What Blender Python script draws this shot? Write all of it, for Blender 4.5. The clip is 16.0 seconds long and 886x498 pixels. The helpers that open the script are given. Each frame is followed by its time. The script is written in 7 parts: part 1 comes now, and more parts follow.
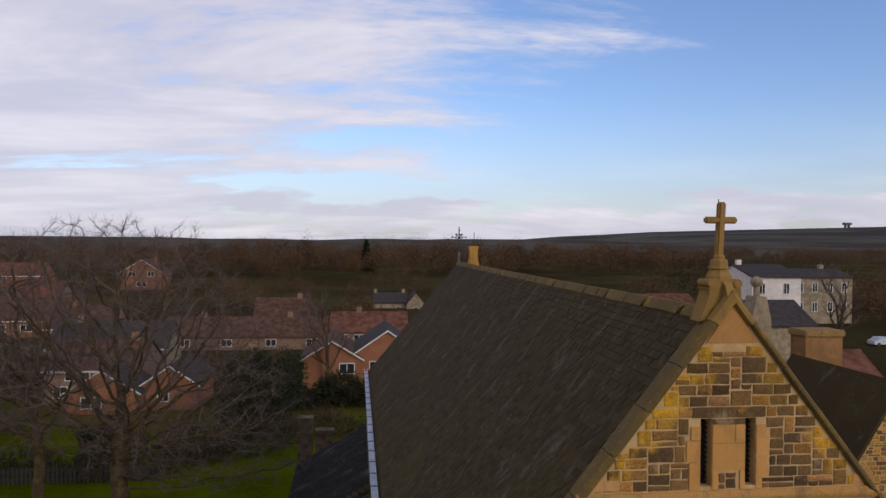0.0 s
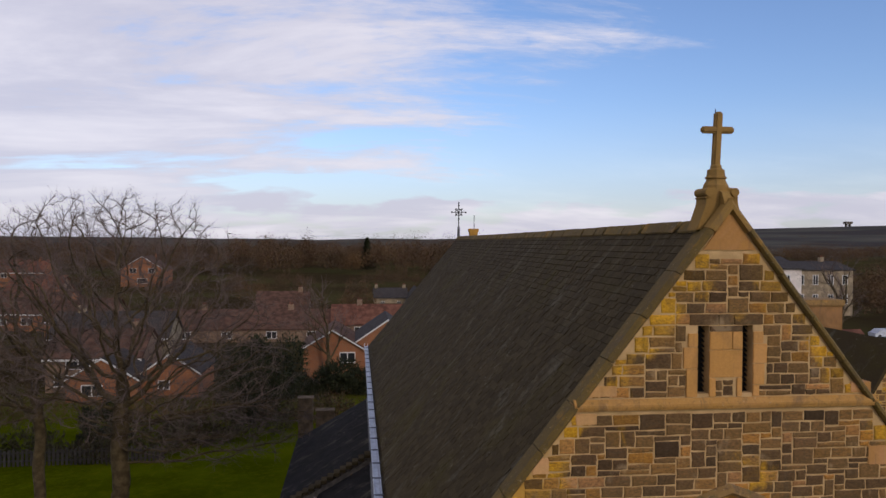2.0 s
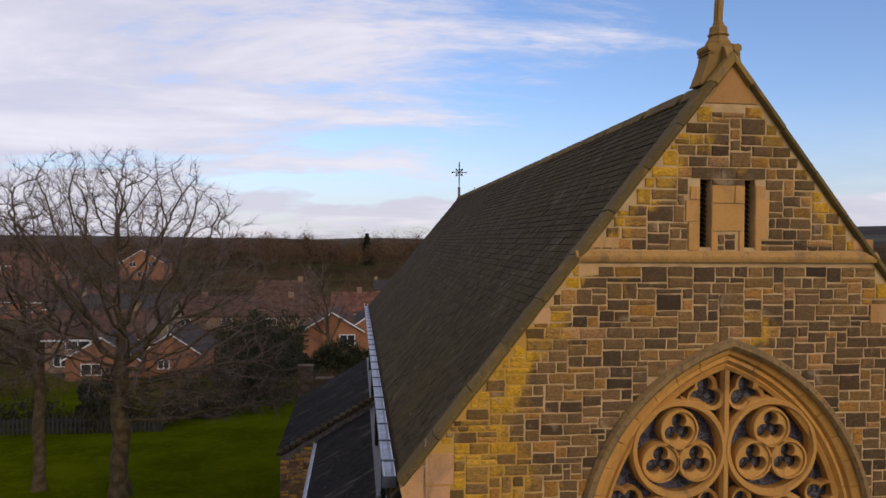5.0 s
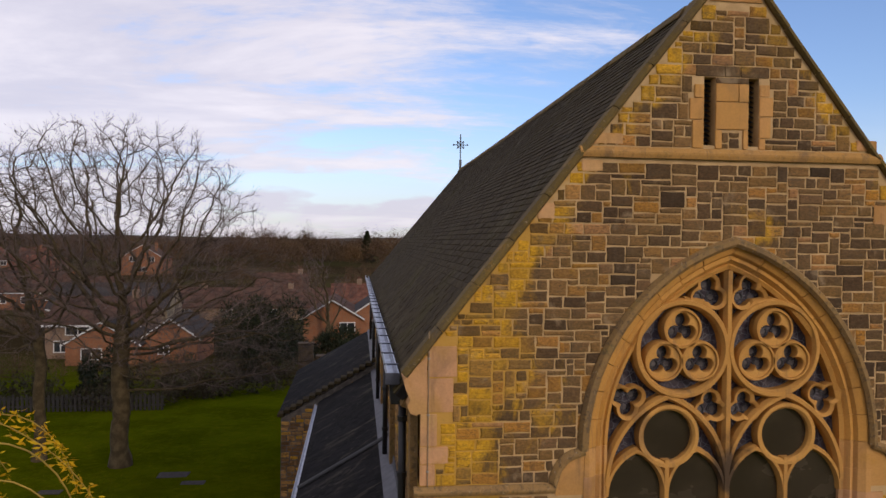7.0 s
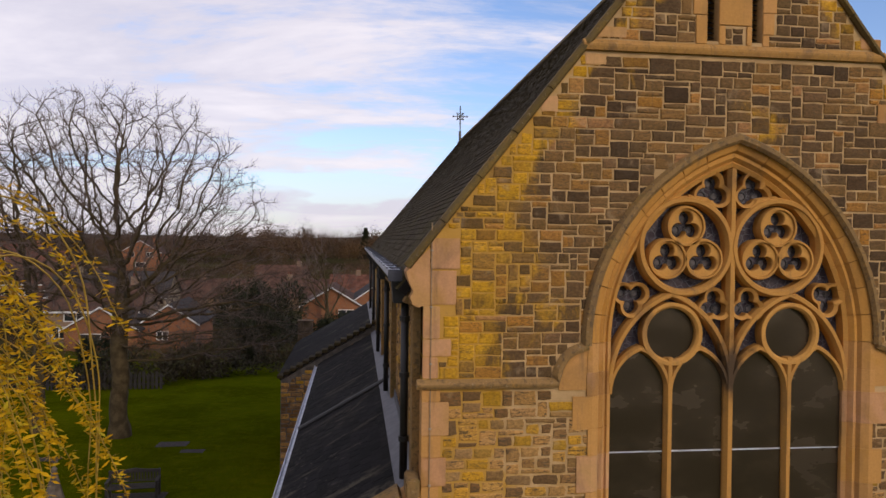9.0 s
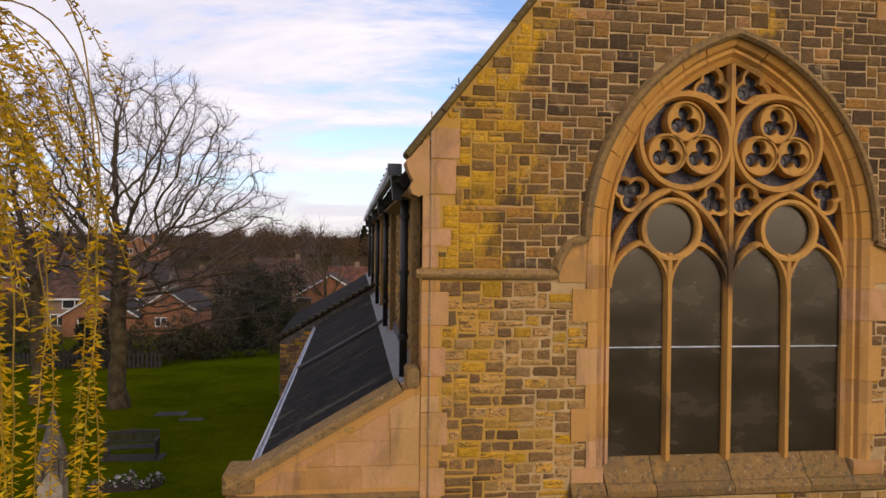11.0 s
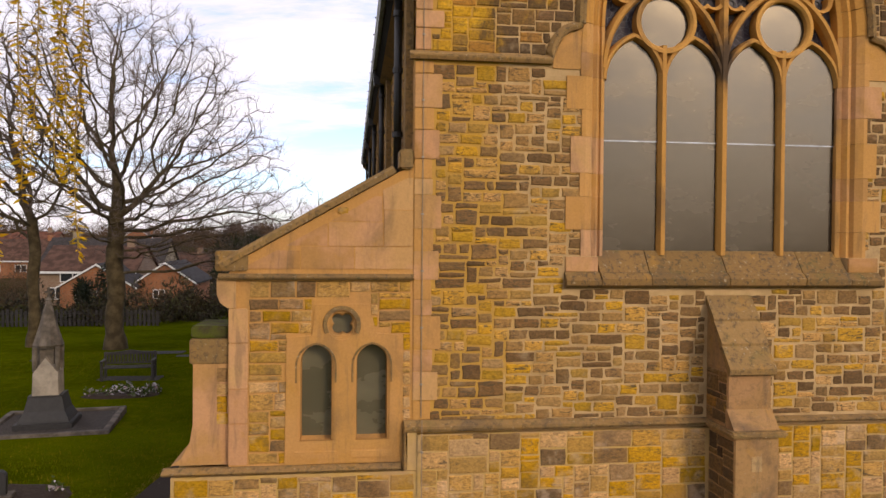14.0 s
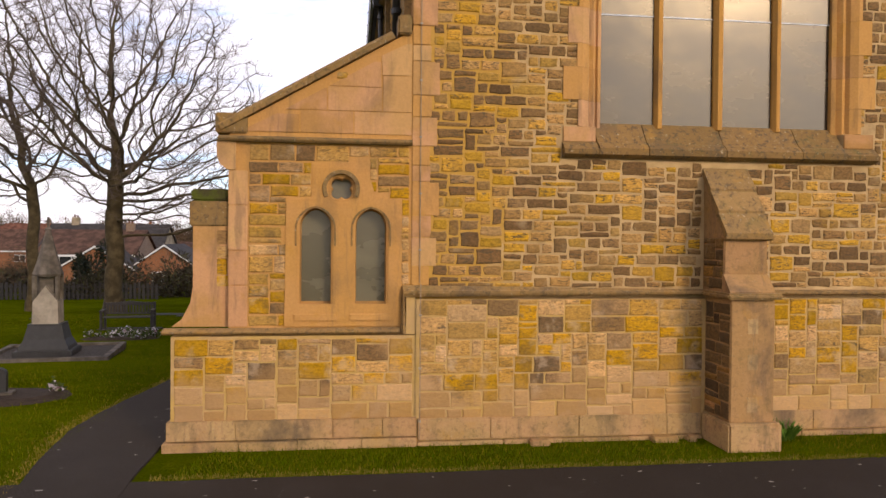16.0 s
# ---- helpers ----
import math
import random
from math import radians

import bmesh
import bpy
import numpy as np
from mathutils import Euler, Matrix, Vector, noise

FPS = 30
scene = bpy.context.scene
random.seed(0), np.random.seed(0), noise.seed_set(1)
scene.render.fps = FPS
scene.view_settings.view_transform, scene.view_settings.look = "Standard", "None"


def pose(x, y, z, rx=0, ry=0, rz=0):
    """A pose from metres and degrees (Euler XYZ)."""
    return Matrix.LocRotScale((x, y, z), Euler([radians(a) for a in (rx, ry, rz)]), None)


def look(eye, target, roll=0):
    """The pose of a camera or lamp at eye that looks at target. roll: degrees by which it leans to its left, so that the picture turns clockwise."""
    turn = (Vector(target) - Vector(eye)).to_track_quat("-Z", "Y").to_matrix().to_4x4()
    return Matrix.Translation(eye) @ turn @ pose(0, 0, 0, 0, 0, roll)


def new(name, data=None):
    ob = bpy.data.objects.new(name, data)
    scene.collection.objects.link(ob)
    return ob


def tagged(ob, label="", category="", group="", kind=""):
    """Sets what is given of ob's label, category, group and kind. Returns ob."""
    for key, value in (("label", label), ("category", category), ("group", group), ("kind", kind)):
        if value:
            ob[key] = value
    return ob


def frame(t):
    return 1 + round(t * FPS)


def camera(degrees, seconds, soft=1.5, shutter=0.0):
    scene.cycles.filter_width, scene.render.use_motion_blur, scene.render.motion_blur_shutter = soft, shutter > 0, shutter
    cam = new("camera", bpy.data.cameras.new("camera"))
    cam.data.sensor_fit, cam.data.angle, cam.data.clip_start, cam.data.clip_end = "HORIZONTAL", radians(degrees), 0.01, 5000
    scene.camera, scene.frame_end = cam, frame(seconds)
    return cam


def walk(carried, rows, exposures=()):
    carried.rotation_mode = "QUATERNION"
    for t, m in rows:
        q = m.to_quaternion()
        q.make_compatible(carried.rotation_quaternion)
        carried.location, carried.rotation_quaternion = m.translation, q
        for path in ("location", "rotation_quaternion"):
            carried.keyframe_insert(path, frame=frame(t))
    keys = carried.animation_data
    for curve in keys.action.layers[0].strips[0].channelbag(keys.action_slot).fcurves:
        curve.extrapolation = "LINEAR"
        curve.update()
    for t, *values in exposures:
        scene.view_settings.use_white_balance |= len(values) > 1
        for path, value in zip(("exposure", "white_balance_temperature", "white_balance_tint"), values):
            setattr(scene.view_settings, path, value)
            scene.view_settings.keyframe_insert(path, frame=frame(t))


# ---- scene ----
cam = camera(63.3, 16.0)
PATH = [
    (0, (-4.863, -8.765, 14.004), (-4.624, -6.779, 13.977), 0.5),
    (0.5, (-4.838, -8.82, 13.719), (-4.601, -6.834, 13.692), 0.4),
    (1, (-4.823, -8.853, 13.389), (-4.586, -6.867, 13.363), 0.5),
    (1.5, (-4.81, -8.82, 13.115), (-4.573, -6.834, 13.088), 0.4),
    (2, (-4.814, -8.803, 12.812), (-4.577, -6.817, 12.785), 0.4),
    (2.5, (-4.817, -8.783, 12.509), (-4.581, -6.797, 12.482), 0.5),
    (3, (-4.811, -8.776, 12.212), (-4.574, -6.79, 12.185), 0.5),
    (3.5, (-4.801, -8.776, 11.903), (-4.565, -6.79, 11.876), 0.6),
    (4, (-4.809, -8.792, 11.579), (-4.572, -6.806, 11.552), 0.4),
    (6.5, (-4.855, -8.822, 9.91), (-4.617, -6.837, 9.883), 0.7),
    (7, (-4.868, -8.831, 9.58), (-4.63, -6.845, 9.554), 0.7),
    (7.5, (-4.869, -8.827, 9.249), (-4.63, -6.842, 9.222), 0.7),
    (8, (-4.865, -8.815, 8.914), (-4.626, -6.829, 8.887), 0.8),
    (8.5, (-4.88, -8.808, 8.579), (-4.639, -6.822, 8.553), 0.7),
    (9, (-4.904, -8.803, 8.247), (-4.662, -6.818, 8.22), 0.7),
    (11.5, (-4.902, -8.819, 6.489), (-4.655, -6.834, 6.463), 0.6),
    (12, (-4.888, -8.829, 6.066), (-4.64, -6.845, 6.039), 0.6),
    (12.5, (-4.853, -8.843, 5.616), (-4.604, -6.859, 5.589), 0.6),
    (13, (-4.831, -8.856, 5.134), (-4.582, -6.871, 5.107), 0.6),
    (13.5, (-4.814, -8.838, 4.64), (-4.565, -6.854, 4.613), 0.5),
    (14, (-4.818, -8.829, 4.201), (-4.569, -6.845, 4.174), 0.5),
    (14.5, (-4.824, -8.826, 3.821), (-4.574, -6.842, 3.794), 0.5),
    (15, (-4.829, -8.845, 3.388), (-4.578, -6.861, 3.361), 0.5),
    (15.5, (-4.803, -8.874, 2.963), (-4.552, -6.891, 2.936), 0.5),
    (16, (-4.81, -8.911, 2.544), (-4.558, -6.927, 2.517), 0.5),
]
walk(cam, [(t, look(eye, target, roll)) for t, eye, target, roll in PATH],
     exposures=[(0, -0.6, 6450, 9), (4, -0.52, 6450, 9), (7.5, -0.39, 6700, 10), (9, -0.36, 6800, 10), (11.5, -0.1, 7100, 10), (12.5, 0.0, 7200, 10), (14, 0.06, 7150, 9), (15, 0.11, 7120, 9), (16, 0.24, 7100, 9)])

# ---- world, sun, exposure ----
SUN_AZ, SUN_EL = radians(150), radians(24)   # clockwise from +y, and height over the horizon


def make_world():
    w = bpy.data.worlds.new("sky_world")
    scene.world = w
    w.use_nodes = True
    nt = w.node_tree
    N, L = nt.nodes, nt.links
    bg = N["Background"]
    sky = N.new("ShaderNodeTexSky")
    sky.sky_type, sky.sun_disc = "NISHITA", False
    sky.sun_elevation, sky.sun_rotation = SUN_EL, SUN_AZ
    sky.air_density, sky.dust_density, sky.ozone_density = 1.0, 1.0, 2.0
    tc = N.new("ShaderNodeTexCoord")
    sep = N.new("ShaderNodeSeparateXYZ")
    L.new(tc.outputs["Generated"], sep.inputs[0])

    def mth(op, a, b=None, clamp=False):
        n = N.new("ShaderNodeMath")
        n.operation, n.use_clamp = op, clamp
        for i, v in enumerate((a, b)):
            if v is None:
                continue
            if isinstance(v, (int, float)):
                n.inputs[i].default_value = v
            else:
                L.new(v, n.inputs[i])
        return n.outputs[0]

    def rng(v, a, b, c=0.0, d=1.0):
        n = N.new("ShaderNodeMapRange")
        n.interpolation_type = "SMOOTHSTEP"
        L.new(v, n.inputs[0])
        for i, k in zip((1, 2, 3, 4), (a, b, c, d)):
            n.inputs[i].default_value = k
        return n.outputs[0]

    x, y, z = sep.outputs
    zz = mth("ADD", mth("MAXIMUM", z, 0.0), 0.20)
    comb = N.new("ShaderNodeCombineXYZ")
    L.new(mth("MULTIPLY", mth("DIVIDE", x, zz), 0.85), comb.inputs[0])
    L.new(mth("MULTIPLY", mth("DIVIDE", y, zz), 1.9), comb.inputs[1])
    n1 = N.new("ShaderNodeTexNoise")
    n1.inputs["Scale"].default_value, n1.inputs["Detail"].default_value = 0.75, 9
    n1.inputs["Roughness"].default_value = 0.62
    n1.inputs["Distortion"].default_value = 0.35
    L.new(comb.outputs[0], n1.inputs["Vector"])
    # more cloud towards the west (-x), clear towards the east
    bias = mth("ADD", mth("MULTIPLY", x, -0.36), rng(z, 0.02, 0.20, -0.03, 0.02))
    n3 = N.new("ShaderNodeTexNoise")
    n3.inputs["Scale"].default_value, n3.inputs["Detail"].default_value = 4.2, 6
    n3.inputs["Roughness"].default_value, n3.inputs["Distortion"].default_value = 0.68, 0.6
    L.new(comb.outputs[0], n3.inputs["Vector"])
    fray = mth("MULTIPLY", mth("SUBTRACT", n3.outputs[0], 0.5), 0.22)
    streak = rng(mth("ADD", mth("ADD", n1.outputs[0], fray), bias), 0.40, 0.60)
    # low bank of cumulus over the horizon
    comb2 = N.new("ShaderNodeCombineXYZ")
    L.new(mth("MULTIPLY", x, 7.0), comb2.inputs[0])
    L.new(mth("MULTIPLY", z, 26.0), comb2.inputs[2])
    n2 = N.new("ShaderNodeTexNoise")
    n2.inputs["Scale"].default_value, n2.inputs["Detail"].default_value = 1.0, 7
    L.new(comb2.outputs[0], n2.inputs["Vector"])
    low = mth("MULTIPLY", rng(n2.outputs[0], 0.36, 0.52), rng(mth("ADD", z, mth("MULTIPLY", n2.outputs[0], -0.07)), 0.018, 0.034, 1.0, 0.0))
    haze = rng(z, 0.0, 0.20, 0.40, 0.0)
    cover = mth("MAXIMUM", mth("MAXIMUM", mth("MULTIPLY", streak, 0.92), mth("MULTIPLY", low, 0.9)), haze)
    shade = N.new("ShaderNodeMixRGB")
    shade.inputs[1].default_value = (6.3, 6.1, 7.3, 1)
    shade.inputs[2].default_value = (9.0, 8.5, 9.2, 1)
    L.new(rng(n1.outputs[0], 0.40, 0.72), shade.inputs[0])
    mix = N.new("ShaderNodeMixRGB")
    L.new(cover, mix.inputs[0])
    gain = N.new("ShaderNodeMixRGB")
    gain.blend_type, gain.inputs[0].default_value = "MULTIPLY", 1.0
    L.new(sky.outputs[0], gain.inputs[1])
    gain.inputs[2].default_value = (1.35, 1.42, 1.75, 1)
    L.new(gain.outputs[0], mix.inputs[1])
    L.new(shade.outputs[0], mix.inputs[2])
    L.new(mix.outputs[0], bg.inputs[0])
    bg.inputs[1].default_value = 0.145


make_world()
sun = new("sun", bpy.data.lights.new("sun", "SUN"))
sun.data.energy, sun.data.angle, sun.data.color = 1.5, radians(9), (1.0, 0.80, 0.55)
sun.matrix_world = look((0, 0, 60), (-math.sin(SUN_AZ) * math.cos(SUN_EL), -math.cos(SUN_AZ) * math.cos(SUN_EL), 60 - math.sin(SUN_EL)))


# ---- materials ----
class Nodes:
    """A small helper round a material's node tree."""

    def __init__(self, name, rough=0.8, metal=0.0):
        self.mat = bpy.data.materials.new(name)
        self.mat.use_nodes = True
        self.nt = self.mat.node_tree
        self.b = self.nt.nodes["Principled BSDF"]
        self.b.inputs["Roughness"].default_value = rough
        self.b.inputs["Metallic"].default_value = metal

    def put(self, v, socket):
        if isinstance(v, (int, float)):
            socket.default_value = v
        elif isinstance(v, tuple):
            socket.default_value = (*v, 1.0)[: len(socket.default_value)]
        else:
            self.nt.links.new(v, socket)

    def pos(self, scale=(1, 1, 1)):
        g = self.nt.nodes.new("ShaderNodeNewGeometry")
        m = self.nt.nodes.new("ShaderNodeMapping")
        m.inputs["Scale"].default_value = scale
        self.nt.links.new(g.outputs["Position"], m.inputs["Vector"])
        return m.outputs[0]

    def noise(self, scale, detail=4, vec=None, rough=0.55, dist=0.0):
        n = self.nt.nodes.new("ShaderNodeTexNoise")
        n.inputs["Scale"].default_value, n.inputs["Detail"].default_value = scale, detail
        n.inputs["Roughness"].default_value, n.inputs["Distortion"].default_value = rough, dist
        self.nt.links.new(vec or self.pos(), n.inputs["Vector"])
        return n.outputs[0]

    def math(self, op, a, b=0.0, clamp=False):
        n = self.nt.nodes.new("ShaderNodeMath")
        n.operation, n.use_clamp = op, clamp
        self.put(a, n.inputs[0])
        self.put(b, n.inputs[1])
        return n.outputs[0]

    def rng(self, v, a, b, c=0.0, d=1.0):
        n = self.nt.nodes.new("ShaderNodeMapRange")
        n.interpolation_type = "SMOOTHSTEP"
        self.put(v, n.inputs[0])
        for i, k in zip((1, 2, 3, 4), (a, b, c, d)):
            n.inputs[i].default_value = k
        return n.outputs[0]

    def mix(self, f, a, b, mode="MIX"):
        n = self.nt.nodes.new("ShaderNodeMixRGB")
        n.blend_type = mode
        self.put(f, n.inputs[0])
        self.put(a, n.inputs[1])
        self.put(b, n.inputs[2])
        return n.outputs[0]

    def ramp(self, v, stops):
        n = self.nt.nodes.new("ShaderNodeValToRGB")
        e = n.color_ramp.elements
        e[0].position, e[0].color = stops[0][0], (*stops[0][1], 1)
        e[1].position, e[1].color = stops[-1][0], (*stops[-1][1], 1)
        for p, c in stops[1:-1]:
            k = e.new(p)
            k.color = (*c, 1)
        self.put(v, n.inputs[0])
        return n.outputs[0]

    def rand(self, island):
        if island:
            return self.nt.nodes.new("ShaderNodeNewGeometry").outputs["Random Per Island"]
        return self.nt.nodes.new("ShaderNodeObjectInfo").outputs["Random"]

    def colour(self, c):
        self.put(c, self.b.inputs["Base Color"])

    def rough(self, v):
        self.put(v, self.b.inputs["Roughness"])

    def bump(self, h, strength=0.4, dist=0.02):
        n = self.nt.nodes.new("ShaderNodeBump")
        n.inputs["Strength"].default_value, n.inputs["Distance"].default_value = strength, dist
        self.put(h, n.inputs["Height"])
        self.nt.links.new(n.outputs[0], self.b.inputs["Normal"])

    def axis(self, i):
        g = self.nt.nodes.new("ShaderNodeNewGeometry")
        s = self.nt.nodes.new("ShaderNodeSeparateXYZ")
        self.nt.links.new(g.outputs["Position"], s.inputs[0])
        return s.outputs[i]


TONE = (0.85, 0.72, 0.47)   # weathered tone of all the sandstone


def toned(c):
    return tuple(a * b for a, b in zip(c, TONE))


def stone_mat(name, stops, island, lichen=0.0, streaks=0.5, west=None, rosy=0.0):
    """Squared sandstone: a hue for each stone, weather streaks, and ochre lichen in blotches; west: x from and to which lichen grows full."""
    n = Nodes(name, 0.88)
    r = n.rand(island)
    base = n.ramp(r, [(p, toned(c)) for p, c in stops])
    n.b.inputs["Specular IOR Level"].default_value = 0.2
    r2 = n.math("FRACT", n.math("MULTIPLY", r, 37.7))
    r3 = n.math("FRACT", n.math("MULTIPLY", r, 91.3))
    base = n.mix(1.0, base, n.ramp(r2, [(0, (0.72, 0.74, 0.76)), (1, (1.22, 1.16, 1.08))]), "MULTIPLY")
    blot = n.noise(0.9, 5, None, 0.6, 0.4)
    if west:
        spread = n.math("ADD", n.rng(n.axis(0), west[0], west[1], 0.33, 0.0), n.math("MULTIPLY", n.math("SUBTRACT", n.noise(2.0, 5, n.pos((1, 1, 0.45)), 0.7, 0.8), 0.5), 0.7))
        blot = n.math("ADD", blot, spread)
        ax = n.math("ABSOLUTE", n.math("ADD", n.axis(0), 0.03))
        blot = n.math("ADD", blot, n.rng(n.math("ADD", n.math("MULTIPLY", ax, 1.27), n.axis(2)), 12.3, 13.1, 0.0, 0.26))
    lich = n.math("MULTIPLY", n.rng(blot, (0.62 if west else 0.58) - 0.1 * lichen, 0.80), n.rng(r3, 0.2, 0.65, 0.12, 1.0))
    base = n.mix(n.math("MULTIPLY", lich, min(0.9, 0.5 + lichen)), base, n.ramp(n.noise(5, 3), [(0.3, (0.47, 0.240, 0.008)), (0.7, (0.60, 0.335, 0.022))]))
    if west:   # long dark runs of damp
        base = n.mix(n.rng(n.noise(1.5, 5, n.pos((2.2, 1, 0.2)), 0.6, 0.3), 0.57, 0.70, 0.0, 0.6), base, (0.075, 0.052, 0.030))
    grain = n.noise(26, 6, n.pos((1, 1, 1.6)), 0.65)
    base = n.mix(0.75, base, n.ramp(grain, [(0.28, (0.42, 0.41, 0.40)), (0.72, (1.48, 1.45, 1.4))]), "MULTIPLY")
    st = n.noise(7.5, 6, n.pos((1, 1, 4.0)), 0.66, 1.4)
    mask = n.math("MULTIPLY", n.rng(st, 0.52, 0.60), n.rng(r2, 0.30, 0.6, 0.0, streaks))
    base = n.mix(mask, base, (0.080, 0.054, 0.027))
    base = n.mix(n.rng(n.noise(2.2, 5, n.pos((1, 1, 0.7)), 0.65, 0.6), 0.52, 0.70, 0.0, 0.45), base, (0.075, 0.053, 0.032))
    base = n.mix(n.rng(n.noise(3.1, 4, None, 0.6, 0.3), 0.58, 0.74, 0.0, 0.40), base, (0.40, 0.285, 0.165))
    if rosy:
        base = n.mix(n.rng(n.noise(3.5, 5, None, 0.6, 0.15), 0.54, 0.70, 0.0, 0.40), base, (0.53, 0.38, 0.25))
        base = n.mix(n.rng(n.noise(2.9, 6, n.pos((1, 1, 1.7)), 0.72, 0.9), 0.63, 0.69, 0.0, 0.75), base, (0.06, 0.047, 0.030))
    if rosy:   # pale pink stone in the lowest courses
        low = n.math("ADD", n.rng(n.axis(2), 0.35, 1.15, 0.40, 0.0), n.noise(1.3, 4, None, 0.6, 0.4))
        base = n.mix(n.math("MULTIPLY", n.rng(low, 0.55, 0.80), rosy), base, n.mix(n.rng(r2, 0.0, 1.0), toned((0.38, 0.25, 0.15)), toned((0.54, 0.385, 0.28))))
    n.colour(base)
    n.bump(n.math("ADD", grain, n.math("MULTIPLY", n.noise(7, 3), 1.2)), 0.55, 0.012)
    return n.mat


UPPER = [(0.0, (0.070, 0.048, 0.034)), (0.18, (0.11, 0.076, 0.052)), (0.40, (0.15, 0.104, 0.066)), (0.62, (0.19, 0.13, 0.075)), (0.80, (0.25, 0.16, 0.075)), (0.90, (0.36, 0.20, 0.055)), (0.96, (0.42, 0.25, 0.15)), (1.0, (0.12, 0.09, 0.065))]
MIDDLE = [(0.0, (0.155, 0.100, 0.058)), (0.20, (0.20, 0.132, 0.078)), (0.40, (0.26, 0.175, 0.10)), (0.50, (0.40, 0.265, 0.13)), (0.64, (0.47, 0.315, 0.165)), (0.72, (0.50, 0.325, 0.06)), (0.82, (0.51, 0.33, 0.035)), (0.90, (0.50, 0.35, 0.21)), (1.0, (0.20, 0.135, 0.085))]
PLINTH = [(0.0, (0.20, 0.135, 0.085)), (0.09, (0.30, 0.205, 0.125)), (0.16, (0.42, 0.29, 0.13)), (0.34, (0.50, 0.335, 0.14)), (0.40, (0.50, 0.305, 0.018)), (0.68, (0.46, 0.285, 0.006)), (0.74, (0.50, 0.345, 0.19)), (0.90, (0.58, 0.42, 0.29)), (1.0, (0.36, 0.25, 0.17))]
STONES = {
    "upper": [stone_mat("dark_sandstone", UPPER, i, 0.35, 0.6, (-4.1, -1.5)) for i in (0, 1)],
    "middle": [stone_mat("mixed_sandstone", MIDDLE, i, 0.2, 0.9) for i in (0, 1)],
    "plinth": [stone_mat("golden_sandstone", PLINTH, i, 0.5, 0.6, None, 0.75) for i in (0, 1)],
}


def ashlar_mat(name, c1, c2, island=False, dirt=0.5, pink=0.0, soot=False, grit=0.0):
    n = Nodes(name, 0.85)
    base = n.ramp(n.rand(island), [(0, toned(c1)), (1, toned(c2))])
    n.b.inputs["Specular IOR Level"].default_value = 0.2
    big = n.noise(1.7, 5, n.pos((1, 1, 0.55)), 0.6, 0.5)
    run = n.noise(3.2, 5, n.pos((2.2, 1, 0.28)), 0.65, 0.3)
    base = n.mix(n.rng(n.noise(0.9, 4, None, 0.6, 0.5), 0.42, 0.62, 0.0, pink), base, toned((0.60, 0.37, 0.29)))
    base = n.mix(n.rng(big, 0.50, 0.72, 0.0, dirt), base, (0.085, 0.062, 0.042))
    base = n.mix(n.rng(run, 0.54, 0.72, 0.0, 0.2 + 0.5 * dirt), base, (0.11, 0.080, 0.052))
    base = n.mix(n.rng(n.noise(2.6, 5, None, 0.65), 0.56, 0.72, 0.0, 0.45), base, (0.40, 0.20, 0.03))
    if grit:   # crusty lichen, dark and pale, on stone that faces the rain
        base = n.mix(n.rng(n.noise(14, 6, None, 0.75, 0.3), 0.50, 0.62, 0.0, grit), base, (0.050, 0.040, 0.028))
        base = n.mix(n.rng(n.noise(21, 5, None, 0.7, 0.2), 0.60, 0.68, 0.0, grit), base, (0.42, 0.34, 0.22))
        base = n.mix(n.rng(n.noise(3.5, 5, None, 0.65), 0.54, 0.68, 0.0, grit * 0.7), base, (0.13, 0.105, 0.030))
    if soot:   # black stain where the middle mullion gathers the rain
        wob = n.math("MULTIPLY", n.math("SUBTRACT", n.noise(5, 4, n.pos((1, 1, 0.5)), 0.6), 0.5), 0.7)
        across = n.rng(n.math("ADD", n.math("ABSOLUTE", n.axis(0)), wob), 0.06, 0.36, 1.0, 0.0)
        along = n.rng(n.math("ADD", n.math("ABSOLUTE", n.math("SUBTRACT", n.axis(2), 6.62)), wob), 0.16, 0.55, 1.0, 0.0)
        base = n.mix(n.math("MULTIPLY", n.math("MULTIPLY", across, along), 0.9), base, (0.030, 0.024, 0.020))
    fine = n.noise(34, 5, None, 0.65)
    base = n.mix(0.6, base, n.ramp(fine, [(0.3, (0.84, 0.84, 0.84)), (0.7, (1.13, 1.12, 1.11))]), "MULTIPLY")
    n.colour(base)
    n.bump(n.math("ADD", fine, n.math("MULTIPLY", n.noise(6, 3), 0.7)), 0.35, 0.008)
    return n.mat


ASHLAR = ashlar_mat("buff_ashlar", (0.50, 0.30, 0.125), (0.56, 0.34, 0.15), False, 0.4, 0.15)
PINK = ashlar_mat("pink_ashlar", (0.40, 0.235, 0.105), (0.60, 0.415, 0.26), False, 0.45, 0.75)
SILL = ashlar_mat("mossy_sill_stone", (0.22, 0.15, 0.075), (0.28, 0.185, 0.095), False, 0.55, 0.0, False, 0.7)
FOOT = ashlar_mat("dirty_foot_course", (0.37, 0.265, 0.16), (0.48, 0.36, 0.24), False, 0.75, 0.4, False, 0.3)
GOLD = ashlar_mat("golden_arch_ashlar", (0.52, 0.295, 0.095), (0.58, 0.34, 0.12), False, 0.35)
TRACERY = ashlar_mat("carved_ashlar", (0.50, 0.29, 0.105), (0.56, 0.335, 0.125), True, 0.55, 0.0, True)
BUTTRESS = ashlar_mat("weathered_buttress_stone", (0.33, 0.215, 0.12), (0.40, 0.265, 0.155), False, 0.6, 0.3, False, 0.25)
